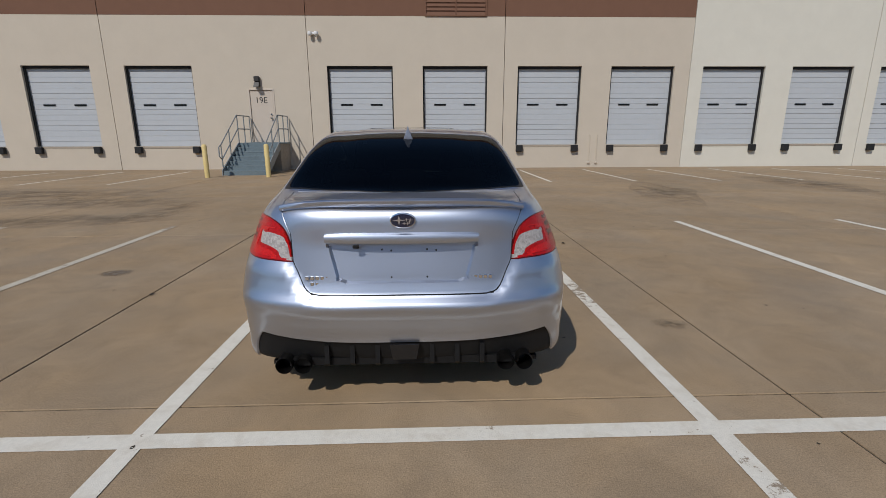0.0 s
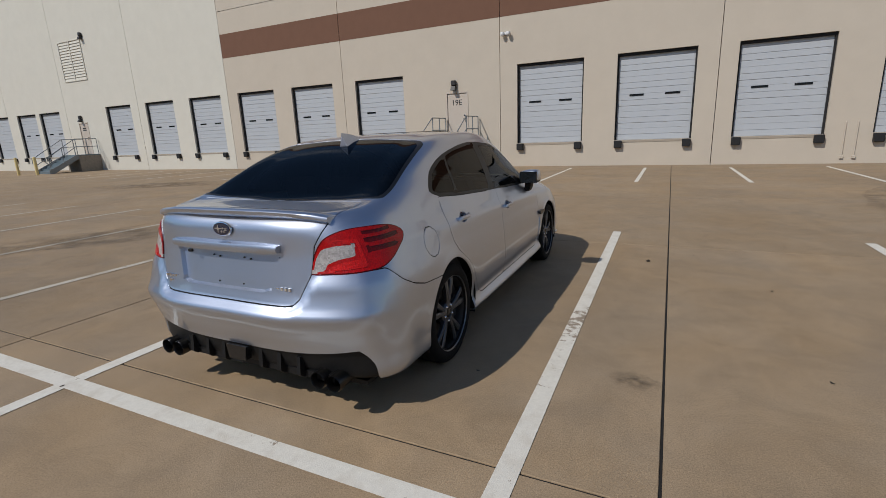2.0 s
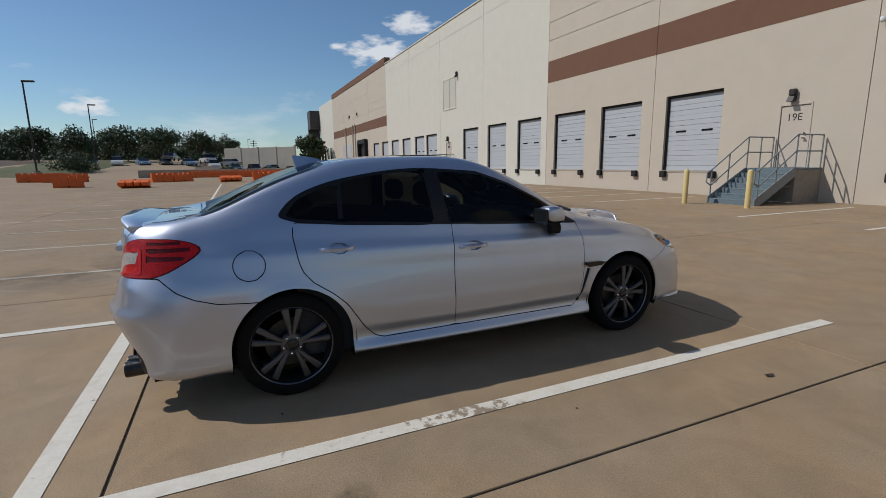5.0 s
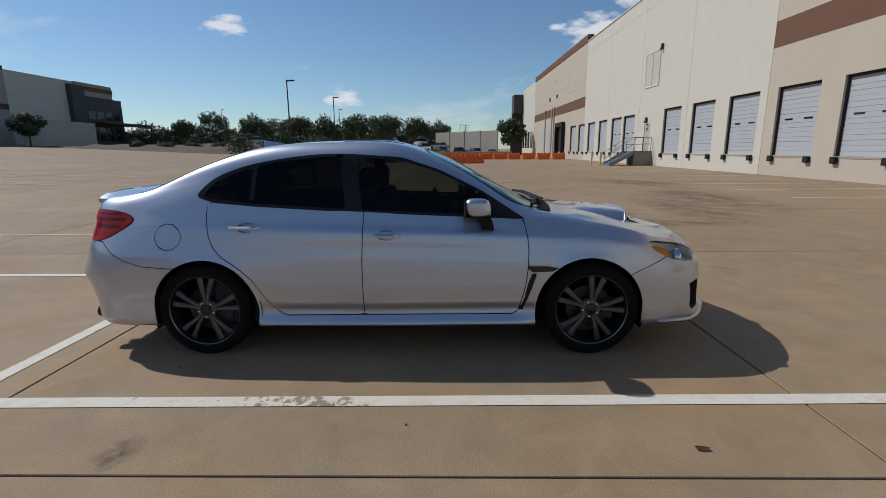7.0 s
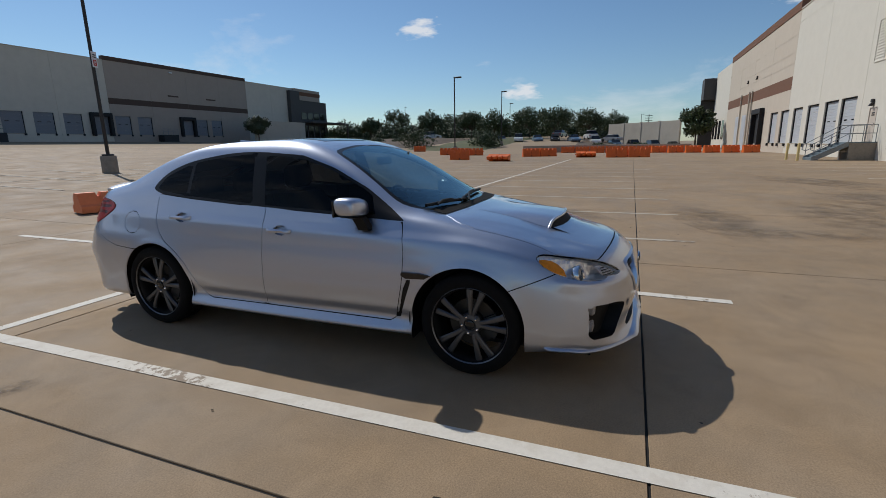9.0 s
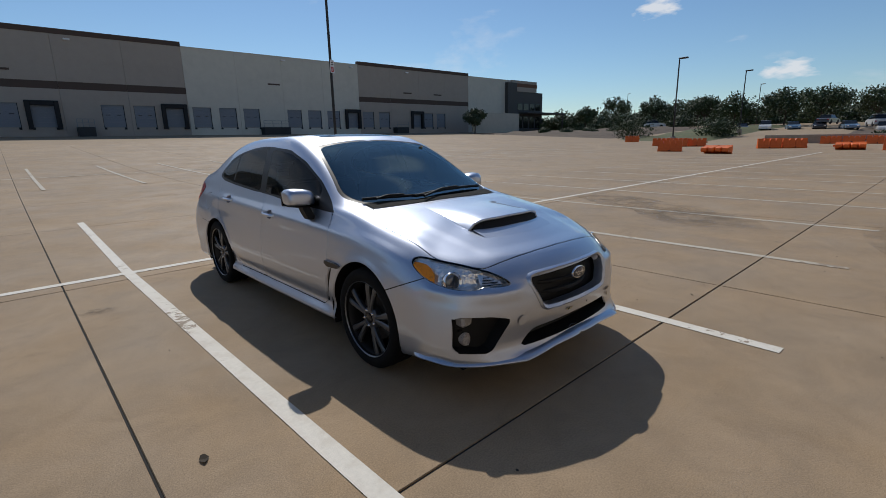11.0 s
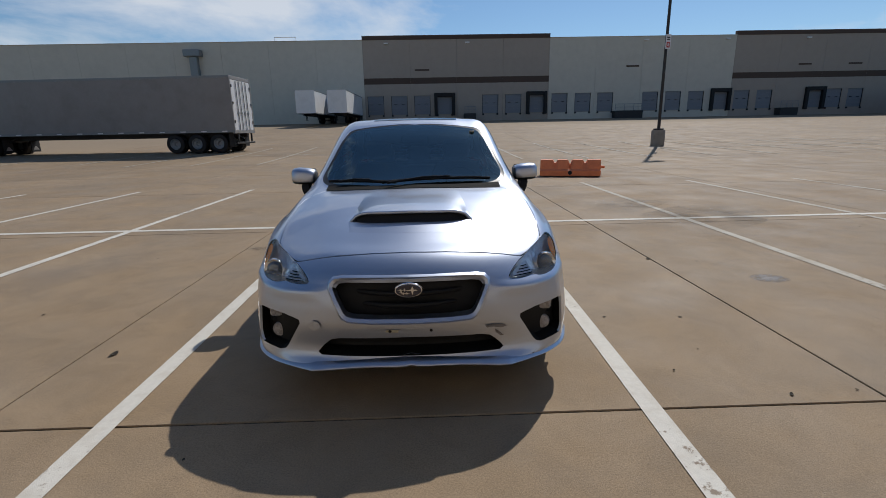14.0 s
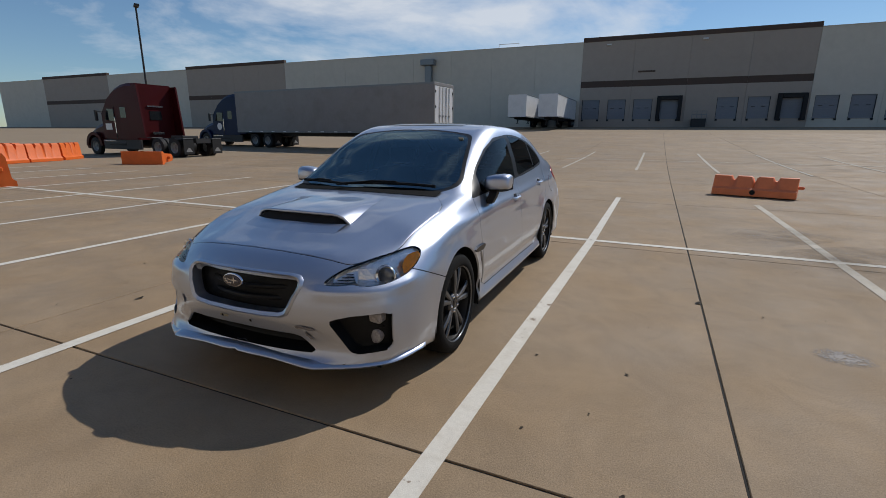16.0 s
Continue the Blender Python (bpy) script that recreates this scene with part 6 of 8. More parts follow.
for wy in (-WY, WY):
    far = np.hypot(py - wy * 0.985, pz - 0.318)
    lift += 0.004 * np.clip(1 - np.maximum(far - 0.362, 0) / 0.03, 0, 1) * (lv < 4.8) * (px > 0.6)    # wheel arch flares
lift += 0.010 * tent(sv - 14.55, 0.45) * window(lv, 0, 3.6, 0.6)                               # front corner
lift += 0.012 * tent(lv - 4.12, 0.42) * window(sv, 13.9, 15.7, 0.35)                           # shelf under the headlight
lift += 0.003 * slope(px, 0.50 - 0.16 * (py - 1.6), 0.20, 0.06) * window(py, 1.35, 1.92, 0.25) * (lv > 6)   # bonnet ridges
skin = skin + outward(skin) * lift[..., None]
skin[:, 0, 0] = 0
skin[:, -1, 0] = 0
skin[-1, :, 0] = 0
du = np.gradient(skin, axis=1)
dv = np.gradient(skin, axis=0)
nrm = np.cross(du, dv)
nrm /= np.maximum(np.linalg.norm(nrm, axis=-1, keepdims=True), 1e-9)
if nrm[nl // 3, ns // 2, 0] < 0:
    nrm = -nrm
nrm[:, 0, 0] = nrm[:, -1, 0] = 0
nrm[-1, :, 0] = 0
nrm[-1] = nrm[-2] * (0, 1, 1)
nrm /= np.maximum(np.linalg.norm(nrm, axis=-1, keepdims=True), 1e-9)


class Skin:
    """The half skin as faces that can be cut along curves into labelled panels."""

    def __init__(self):
        lv, sv = np.meshgrid(np.arange(nl) / NL, np.arange(ns) / NS, indexing="ij")
        self.p = [tuple(q) for q in np.concatenate([skin.reshape(-1, 3), nrm.reshape(-1, 3), sv.reshape(-1, 1), lv.reshape(-1, 1)], 1)]
        self.f, self.lab = [], []
        for j in range(nl - 1):
            for i in range(ns - 1):
                a = j * ns + i
                self.f.append((a, a + 1, a + ns + 1, a + ns))
                self.lab.append("shell")

    def split(self, labels, val):
        """Splits the faces of these labels along val == 0; val: a number per vertex."""
        cut = {}
        val = list(val)
        val = [1e-7 if abs(v) < 1e-7 else v for v in val]
        nf, nlab = [], []

        def edge(a, b):
            k = (a, b) if a < b else (b, a)
            if k not in cut:
                t = val[k[0]] / (val[k[0]] - val[k[1]])
                pa, pb = self.p[k[0]], self.p[k[1]]
                self.p.append(tuple(x + (y - x) * t for x, y in zip(pa, pb)))
                val.append(0.0)
                cut[k] = len(self.p) - 1
            return cut[k]
        for f, lab in zip(self.f, self.lab):
            if lab not in labels:
                nf.append(f)
                nlab.append(lab)
                continue
            s = [val[i] > 0 for i in f]
            if all(s) or not any(s):
                nf.append(f)
                nlab.append(lab)
                continue
            for want in (True, False):
                poly = []
                for k in range(len(f)):
                    a, b = f[k], f[(k + 1) % len(f)]
                    if s[k] == want:
                        poly.append(a)
                    if s[k] != s[(k + 1) % len(f)]:
                        poly.append(edge(a, b))
                if len(poly) > 2:
                    nf.append(tuple(poly))
                    nlab.append(lab)
        self.f, self.lab = nf, nlab

    def cut(self, labels, fn, inside, gap=0.0, where=None):
        """Labels as inside what lies where fn < 0; a gap of that half-width is labelled as gap."""
        for off in ((-gap, gap) if gap else (0.0,)):
            a = np.array(self.p)
            self.split(labels, fn(a) - off)
        a = np.array(self.p)
        cen = np.array([a[list(f)].mean(0) for f in self.f])
        v = fn(cen)
        ok = where(cen) if where else np.ones(len(cen), bool)
        for i in range(len(self.f)):
            if self.lab[i] in labels and ok[i]:
                if v[i] < -gap:
                    self.lab[i] = inside
                elif gap and v[i] < gap:
                    self.lab[i] = "gap"

    def take(self, label, both=True, depth=0.012, push=0.0, side=1, offset=0.0):
        """A mesh of one label's faces with a turned-in rim; both: with its mirror image, joined at the middle."""
        fs = [f for f, q in zip(self.f, self.lab) if q == label]
        used = sorted({i for f in fs for i in f})
        idx = {i: k for k, i in enumerate(used)}
        a = np.array([self.p[i] for i in used]) if used else np.zeros((0, 8))
        v, n = a[:, :3].copy() + a[:, 3:6] * (offset - push), a[:, 3:6].copy()
        faces = [tuple(idx[i] for i in f) for f in fs]
        V, N, F = [], [], []
        sides = (1, -1) if both else (side,)
        for sg in sides:
            base = len(V)
            remap = []
            for k in range(len(v)):
                if both and sg < 0 and abs(a[k, 0]) < 1e-6:
                    remap.append(k)
                else:
                    remap.append(len(V))
                    V.append((v[k, 0] * sg, v[k, 1], v[k, 2]))
                    N.append((n[k, 0] * sg, n[k, 1], n[k, 2]))
            for f in faces:
                g = [remap[i] for i in f]
                F.append(tuple(g) if sg > 0 else tuple(reversed(g)))
        if depth:
            count = {}
            for f in F:
                for k in range(len(f)):
                    e = (f[k], f[(k + 1) % len(f)])
                    count[e] = count.get(e, 0) + 1
            rim = {}
            for a0, b0 in list(count):
                if (b0, a0) not in count:
                    q = []
                    for i in (a0, b0):
                        if i not in rim:
                            rim[i] = len(V)
                            V.append(tuple(V[i][k] - N[i][k] * depth for k in range(3)))
                            N.append(N[i])
                        q.append(rim[i])
                    F.append((b0, a0, q[0], q[1]))
        return V, N, F

    def mesh(self, name, label, mat, **kw):
        V, N, F = self.take(label, **kw)
        me = bpy.data.meshes.new(name)
        me.from_pydata(V, [], F)
        me.materials.append(mat)
        me.shade_smooth()
        me.validate()
        if len(me.vertices) == len(N):
            me.normals_split_custom_set_from_vertices(N)
        return me

    def pocket(self, name, label, mat, shift, both=False, side=1, shrink=1.0, upright=0.0):
        """The panel pushed back into the body, with walls round it; upright: how much deeper its floor lies than its top."""
        V, N, F = self.take(label, both=both, depth=0, side=side)
        count = {(f[k], f[(k + 1) % len(f)]) for f in F for k in range(len(f))}
        n = len(V)
        c = np.array(V).mean(0)
        high = max(p[2] for p in V)
        W = V + [tuple(c[k] + (p[k] - c[k]) * shrink + shift[k] * (side if k == 0 else 1) - (upright * (high - p[2]) if k == 1 else 0.0) for k in range(3)) for p in V]
        G = [tuple(i + n for i in f) for f in F] + [(b, a, a + n, b + n) for a, b in count if (b, a) not in count]
        me = bpy.data.meshes.new(name)
        me.from_pydata(W, [], G)
        me.materials.append(mat)
        me.validate()
        return me


def outline(poly, axes, grow=0.0):
    """Signed distance to an outline in two columns of the points: negative inside."""
    q = np.array(poly, float)

    def fn(a):
        x, y = a[:, axes[0]], a[:, axes[1]]
        best = np.full(len(a), 1e9)
        inside = np.zeros(len(a), bool)
        for (x0, y0), (x1, y1) in zip(q, np.roll(q, -1, 0)):
            ex, ey = x1 - x0, y1 - y0
            t = np.clip(((x - x0) * ex + (y - y0) * ey) / (ex * ex + ey * ey), 0, 1)
            best = np.minimum(best, np.hypot(x - x0 - t * ex, y - y0 - t * ey))
            cross = ((y0 > y) != (y1 > y)) & (x < (x1 - x0) * (y - y0) / (y1 - y0 + 1e-12) + x0)
            inside ^= cross
        return np.where(inside, -best, best) - grow
    return fn


def curvy(pts, n=6):
    """A closed outline rounded through its corners."""
    p = [np.array(q, float) for q in pts]
    out = []
    m = len(p)
    for i in range(m):
        for k in range(n):
            out.append(tuple(glide(p[i - 1], p[i], p[(i + 1) % m], p[(i + 2) % m], k / n)))
    return out


X, Y, Z, S, L = 0, 1, 2, 6, 7
sk = Skin()
# wheel openings and underside
for wy in (-WY, WY):
    sk.cut({"shell"}, lambda a, wy=wy: np.hypot(a[:, Y] - wy * 0.985, (a[:, Z] - 0.318)) - (0.358 if wy > 0 else 0.352), "arch_hole", where=lambda c: c[:, L] < 6)
    sk.cut({"shell"}, lambda a, wy=wy: np.maximum(np.abs(a[:, Y] - wy * 0.985) - (0.358 if wy > 0 else 0.352), a[:, Z] - 0.318), "arch_hole", where=lambda c: c[:, L] < 3)
# glass house
DLO = curvy([(-1.325, 1.075), (-1.245, 1.178), (-1.06, 1.262), (-.77, 1.322), (-.46, 1.352), (-.15, 1.340), (.08, 1.312)], 5)[:31] + \
    [(.29, 1.243), (.56, 1.112), (.86, .922), (.80, .922), (.42, .944), (0, .963), (-.45, .986), (-.92, 1.016), (-1.24, 1.046)]
side_band = lambda c: (c[:, L] > 5.3) & (c[:, L] < 8.6) & (c[:, X] > 0.45)
sk.cut({"shell"}, outline(DLO, (Y, Z)), "window_trim", where=side_band)
panes = {"quarter_window": [(-1.285, 1.085), (-1.215, 1.172), (-1.05, 1.240), (-.965, 1.266), (-.975, 1.036), (-1.235, 1.066)],
         "rear_door_window": [(-.935, 1.274), (-.77, 1.304), (-.46, 1.334), (-.375, 1.334), (-.335, .994), (-.45, 1.002), (-.945, 1.034)],
         "front_door_window": [(-.265, 1.326), (-.15, 1.322), (.07, 1.296), (.28, 1.228), (.53, 1.110), (.60, 1.068), (.655, .948), (.42, .962), (-.225, .988)],
         "sail_window": [(.635, 1.048), (.80, .946), (.685, .950)]}
for k, q in panes.items():
    sk.cut({"window_trim"}, outline(q, (Y, Z)), k)
top = lambda c: (c[:, L] > 6.2)
sk.cut({"shell"}, outline(curvy([(-.01, 1.088), (.35, 1.055), (.60, .955), (.672, .80), (.63, .60), (.565, .32), (.525, .225), (.30, .175), (-.01, .165), (-.3, .6)], 4), (X, Y)), "screen_edge",
       where=lambda c: top(c) & (c[:, Y] > 0.05) & (c[:, X] >= 0))
sk.cut({"screen_edge"}, outline(curvy([(-.05, 1.058), (.34, 1.025), (.575, .925), (.642, .79), (.602, .60), (.537, .33), (.50, .252), (.30, .205), (-.05, .195), (-.3, .6)], 4), (X, Y)), "windscreen")
sk.cut({"shell"}, outline(curvy([(-.05, -.975), (.30, -.985), (.52, -1.005), (.588, -1.06), (.622, -1.22), (.655, -1.45), (.682, -1.66), (.672, -1.752), (.62, -1.764), (.30, -1.752), (-.05, -1.745), (-.3, -1.3)], 4), (X, Y)), "back_edge",
       where=lambda c: top(c) & (c[:, Y] < -0.9))
sk.cut({"back_edge"}, outline(curvy([(-.05, -1.015), (.29, -1.025), (.50, -1.045), (.562, -1.10), (.598, -1.24), (.632, -1.45), (.660, -1.65), (.648, -1.728), (.605, -1.738), (.30, -1.728), (-.05, -1.722), (-.3, -1.3)], 4), (X, Y)), "rear_window")
G = 0.0034
sk.cut({"shell"}, lambda a: np.maximum(lid_edge(a[:, X], a[:, Z]), a[:, Y] + 1.772 + 0.03 * (a[:, X] / 0.6) ** 2), "boot_lid", G, where=lambda c: c[:, Y] < -1.5)
sk.cut({"boot_lid"}, outline([(-.2, .884), (.352, .882), (.362, .868), (.318, .705), (.302, .692), (.27, .688), (-.2, .686)], (X, Z)), "plate_recess", where=lambda c: c[:, Y] < -2.0)
# lamps
HEAD = curvy([(13.27, 5.32), (13.40, 5.62), (13.95, 5.92), (14.65, 5.90), (15.22, 5.54), (15.45, 5.20), (15.60, 4.86), (15.64, 4.55), (15.38, 4.50), (15.12, 4.55), (14.96, 4.39), (14.5, 4.34), (14.18, 4.42), (13.80, 4.60), (13.52, 4.82), (13.34, 5.08)], 3)
sk.cut({"shell"}, outline(HEAD, (S, L)), "headlight")
sk.cut({"headlight"}, lambda a: -outline(HEAD, (S, L))(a) - 0.020, "lamp_seal")
TAIL = curvy([(1.26, 4.54), (1.33, 4.97), (1.45, 5.30), (1.64, 5.54), (2.04, 5.72), (2.5, 5.80), (3.1, 5.80), (3.5, 5.70), (3.80, 5.54), (3.92, 5.38), (3.85, 5.20), (3.6, 4.96), (3.3, 4.72), (2.9, 4.52), (2.2, 4.48), (1.6, 4.50)], 3)
sk.cut({"shell"}, outline(TAIL, (S, L)), "tail_lamp")
sk.cut({"tail_lamp"}, lambda a: -outline(TAIL, (S, L))(a) - 0.035, "tail_edge")
sk.cut({"tail_lamp"}, outline([(1.33, 4.60), (1.40, 4.98), (1.53, 5.24), (1.85, 5.30), (2.28, 5.28), (2.22, 4.96), (1.85, 4.92), (1.60, 4.82), (1.52, 4.60)], (S, L)), "reverse_lamp")
sk.cut({"tail_lamp"}, outline([(1.62, 4.60), (1.66, 4.74), (1.90, 4.83), (2.34, 4.86), (2.34, 5.36), (1.72, 5.40), (1.78, 5.46), (2.44, 5.44), (2.46, 4.62)], (S, L)), "tail_inner")
for l0, l1, s1 in ((5.56, 5.66, 3.50), (5.30, 5.46, 3.76), (5.02, 5.19, 3.62)):
    sk.cut({"tail_lamp"}, outline([(2.62, l0), (s1 - 0.1, l0 + 0.02), (s1, (l0 + l1) / 2), (s1 - 0.1, l1 - 0.01), (2.62, l1)], (S, L)), "tail_rib")
# nose openings
front = lambda c: (c[:, Y] > 1.7) & (c[:, L] < 5.9)
sk.cut({"shell"}, outline([(-.3, .690), (.33, .685), (.372, .676), (.398, .655), (.402, .625), (.352, .500), (.335, .470), (.30, .451), (-.3, .440)], (X, Z)), "grille_surround", where=front)
sk.cut({"grille_surround"}, outline([(-.3, .666), (.315, .661), (.350, .655), (.368, .640), (.371, .618), (.322, .506), (.308, .487), (.28, .475), (-.3, .466)], (X, Z)), "grille")
sk.cut({"shell"}, outline([(-.3, .388), (.365, .378), (.395, .364), (.458, .300), (.448, .287), (-.3, .280)], (X, Z)), "lower_grille", where=front)
sk.cut({"shell"}, outline([(.530, .454), (.545, .466), (.63, .486), (.765, .491), (.788, .472), (.796, .320), (.778, .294), (.66, .286), (.622, .300)], (X, Z)), "fog_pocket", where=front)
# panels and their gaps
hood_back = lambda a: 1.118 - 0.17 * np.minimum(a[:, X], 0.9) ** 2
hood_rim = lambda a: np.interp(a[:, S], [11.25, 11.65, 12.05, 12.75, 13.44, 13.93, 14.68, 15.22, 15.6, 16.04, 16.5, 17], [7.9, 6.49, 6.20, 6.17, 6.07, 5.93, 5.86, 5.62, 5.86, 6.06, 6.22, 6.28])
hood_edge = lambda a: np.maximum(hood_rim(a) - a[:, L], (hood_back(a) - a[:, Y]) * 6)
sk.cut({"shell"}, lambda a: hood_edge(a) * 0.09, "bonnet", G * 0.9, where=lambda c: c[:, Y] > 0.6)
rear_door = [(-.212, .985), (-.226, .64), (-.222, .285), (-.745, .283), (-.80, .305), (-.863, .375), (-.965, .536), (-1.05, .615), (-1.158, .69), (-1.215, .76), (-1.236, .83), (-1.255, .964), (-1.248, 1.045), (-.92, 1.014), (-.45, .985)]
front_door = [(-.212, .985), (-.226, .64), (-.222, .285), (.78, .290), (.815, .315), (.838, .40), (.862, .511), (.874, .62), (.876, .734), (.866, .82), (.845, .925), (.42, .944), (0, .963)]
vent = [(.902, .574), (.934, .574), (.926, .545), (.864, .36), (.846, .318), (.824, .314), (.850, .40), (.874, .511)]
flank = lambda c: (c[:, X] > 0.6) & (c[:, L] < 6.6)
sk.cut({"shell"}, outline(rear_door, (Y, Z)), "rear_door", G, where=flank)
sk.cut({"shell"}, outline(front_door, (Y, Z)), "front_door", G, where=flank)
sk.cut({"shell"}, outline(vent, (Y, Z)), "wing_vent", 0, where=flank)
for cup, hy, hz in (("rear_handle_cup", -.99, .878), ("front_handle_cup", -.063, .826)):
    sk.cut({"front_door", "rear_door"}, lambda a: np.hypot((a[:, Y] - hy) / 0.062, (a[:, Z] - hz) / 0.036) * 0.04 - 0.04, cup, 0, where=flank)
sk.cut({"shell"}, lambda a: np.hypot(a[:, Y] + 1.505, a[:, Z] - .822) - .086, "fuel_door", G * 0.85, where=flank)
sk.cut({"shell"}, outline([(-1.35, .612), (-1.525, .617), (-1.68, .630), (-1.79, .664), (-1.88, .712), (-1.96, .79), (-2.4, .80), (-2.4, .0), (-1.35, .0)], (Y, Z)), "rear_bumper", G, where=lambda c: (c[:, L] < 4.7))
sk.cut({"rear_bumper"}, lambda a: np.maximum(a[:, Z] - (0.362 + 0.035 * (a[:, X] / .7) ** 3), np.maximum(a[:, X] - 0.800 + 3.5 * np.maximum(a[:, Z] - 0.27, 0) ** 2, a[:, Y] + 1.90)), "rear_valance")
sk.cut({"shell"}, lambda a: np.maximum(1.50 - a[:, Y], a[:, Z] - (0.565 + 0.42 * (a[:, Y] - 1.55))), "front_bumper", G, where=lambda c: (c[:, Y] > 1.3) & (c[:, L] < 5.6))
sk.cut({"shell"}, lambda a: np.maximum(1.78 - a[:, Y], a[:, L] - 6.4), "front_bumper", 0, where=lambda c: c[:, L] < 6.2)
sk.cut({"shell"}, lambda a: np.maximum(a[:, Z] - 0.274, np.abs(a[:, Y]) - 0.96), "side_skirt", 0)
sk.cut({"shell"}, lambda a: np.maximum(0.55 - a[:, Y], 0), "front_wing", 0, where=lambda c: (c[:, L] < 6.12) & (c[:, Y] > 0.78))

def loft(rings, closed=True, caps=True):
    """A skin over rings of equally many points."""
    s = Shape()
    k = len(rings[0])
    s.v = [tuple(p) for r in rings for p in r]
    for i in range(len(rings) - 1):
        for j in range(k if closed else k - 1):
            s.f.append((i * k + j, i * k + (j + 1) % k, (i + 1) * k + (j + 1) % k, (i + 1) * k + j))
    if caps and closed:
        s.f.append(tuple(range(k)))
        s.f.append(tuple((len(rings) - 1) * k + j for j in range(k)))
    return s


# meshes
part("body_shell", sk.mesh("body_shell", "shell", PAINT), PAINT, car, "silver roof, pillars and rear quarters")
part("panel_gap", sk.mesh("panel_gap", "gap", GAP, depth=0, push=0.005), GAP, car, "dark panel gaps")
for sg in (1, -1):
    for lab, nm, mt, lb in (("front_wing", "front_wing", PAINT, ""), ("front_door", "front_door", PAINT, ""), ("rear_door", "rear_door", PAINT, ""), ("fuel_door", "fuel_flap", PAINT, "round silver fuel flap"),
                            ("side_skirt", "side_skirt", PAINT, ""), ("window_trim", "window_surround", SATIN_BLACK, "black window surround"),
                            ("quarter_window", "quarter_window", DARK_TINT, "dark tinted glass"), ("rear_door_window", "rear_door_window", DARK_TINT, "dark tinted glass"),
                            ("front_door_window", "front_door_window", FRONT_TINT, "lightly tinted glass"), ("sail_window", "sail_panel", SATIN_BLACK, "black mirror sail panel")):
        if sg < 0 and lab == "fuel_door":
            part("quarter_patch", sk.mesh(nm + "_left", lab, PAINT, both=False, side=-1, depth=0.0, offset=0.0002), mt, car, "plain silver quarter panel")
            continue
        part(nm, sk.mesh(nm + ("_right" if sg > 0 else "_left"), lab, mt, both=False, side=sg, depth=0.004 if "window" in lab else 0.012), mt, car, lb)
    part("wing_vent", sk.mesh("wing_vent" + ("_right" if sg > 0 else "_left"), "wing_vent", SATIN_BLACK, both=False, side=sg, depth=0.0, push=0.014), SATIN_BLACK, car, "black wing vent slot")
    part("vent_garnish", Shape().prism([(.872, .604), (.878, .622), (1.00, .622), (1.068, .612), (1.03, .590), (.905, .584)], min(sg * 0.876, sg * 0.893), max(sg * 0.876, sg * 0.893), "x"), EXHAUST, car, "grey wing vent garnish")
part("bonnet", sk.mesh("bonnet", "bonnet", PAINT), PAINT, car, "silver bonnet")
part("boot_lid", sk.mesh("boot_lid", "boot_lid", PAINT), PAINT, car, "silver boot lid")
part("front_bumper", sk.mesh("front_bumper", "front_bumper", PAINT), PAINT, car, "scuffed silver front bumper")
part("rear_bumper", sk.mesh("rear_bumper", "rear_bumper", PAINT), PAINT, car, "silver rear bumper")
valance = part("rear_valance", sk.mesh("rear_valance", "rear_valance", PLASTIC, push=0.012), PLASTIC, car, "black plastic rear valance")
part("windscreen", sk.mesh("windscreen", "windscreen", WINDSCREEN, depth=0.004), WINDSCREEN, car, "clear windscreen")
part("screen_surround", sk.mesh("screen_surround", "screen_edge", SATIN_BLACK, push=0.002), SATIN_BLACK, car, "black windscreen border")
part("rear_window", sk.mesh("rear_window", "rear_window", DARK_TINT, depth=0.004), DARK_TINT, car, "dark tinted rear window")
part("rear_window_surround", sk.mesh("rear_window_surround", "back_edge", SATIN_BLACK, push=0.002), SATIN_BLACK, car, "black rear window border")
grille = part("grille", sk.pocket("grille_back", "grille", PLASTIC, (0, -0.085, 0), both=True), PLASTIC, car, "black radiator grille")
part("grille_surround", sk.mesh("grille_surround", "grille_surround", PAINT, depth=0.05), PAINT, car, "silver bumper face round the grille")
nose = skin[: int(5.9 * NL)].reshape(-1, 3)
nose = nose[nose[:, 1] > 1.5]


def nose_y(x, z):
    """How far forward the nose lies at a height and a distance from the middle."""
    d = (nose[:, 0] - abs(x)) ** 2 + (nose[:, 2] - z) ** 2
    k = np.argsort(d)[:10]
    w = np.sqrt(1 / (d[k] + 4e-4))
    m = np.stack([np.ones(len(k)), nose[k, 0] - abs(x), nose[k, 2] - z], 1) * w[:, None]
    return float(np.linalg.lstsq(m, nose[k, 1] * w, rcond=None)[0][0])


half_out = [(0, .693), (.20, .692), (.33, .688), (.378, .680), (.404, .658), (.408, .625), (.385, .566), (.358, .500), (.341, .466), (.305, .446), (.20, .438), (0, .436)]
half_in = [(0, .664), (.20, .662), (.312, .658), (.345, .652), (.361, .638), (.364, .618), (.343, .570), (.315, .512), (.301, .495), (.275, .486), (.18, .481), (0, .479)]
frame_rings = []
for (xo, zo), (xi, zi) in zip(half_out, half_in):
    xo, zo = xi + (xo - xi) * 0.62, zi + (zo - zi) * 0.62
    yo, yi = nose_y(xo, zo), nose_y(xi, zi)
    frame_rings.append([(xo, yo - 0.006, zo), (xo * 0.96 + xi * 0.04, yo + 0.006, zo * 0.95 + zi * 0.05), (xi * 0.45 + xo * 0.55, (yi + yo) / 2 + 0.013, zi * 0.45 + zo * 0.55), (xi, yi + 0.001, zi), (xi, yi - 0.06, zi)])
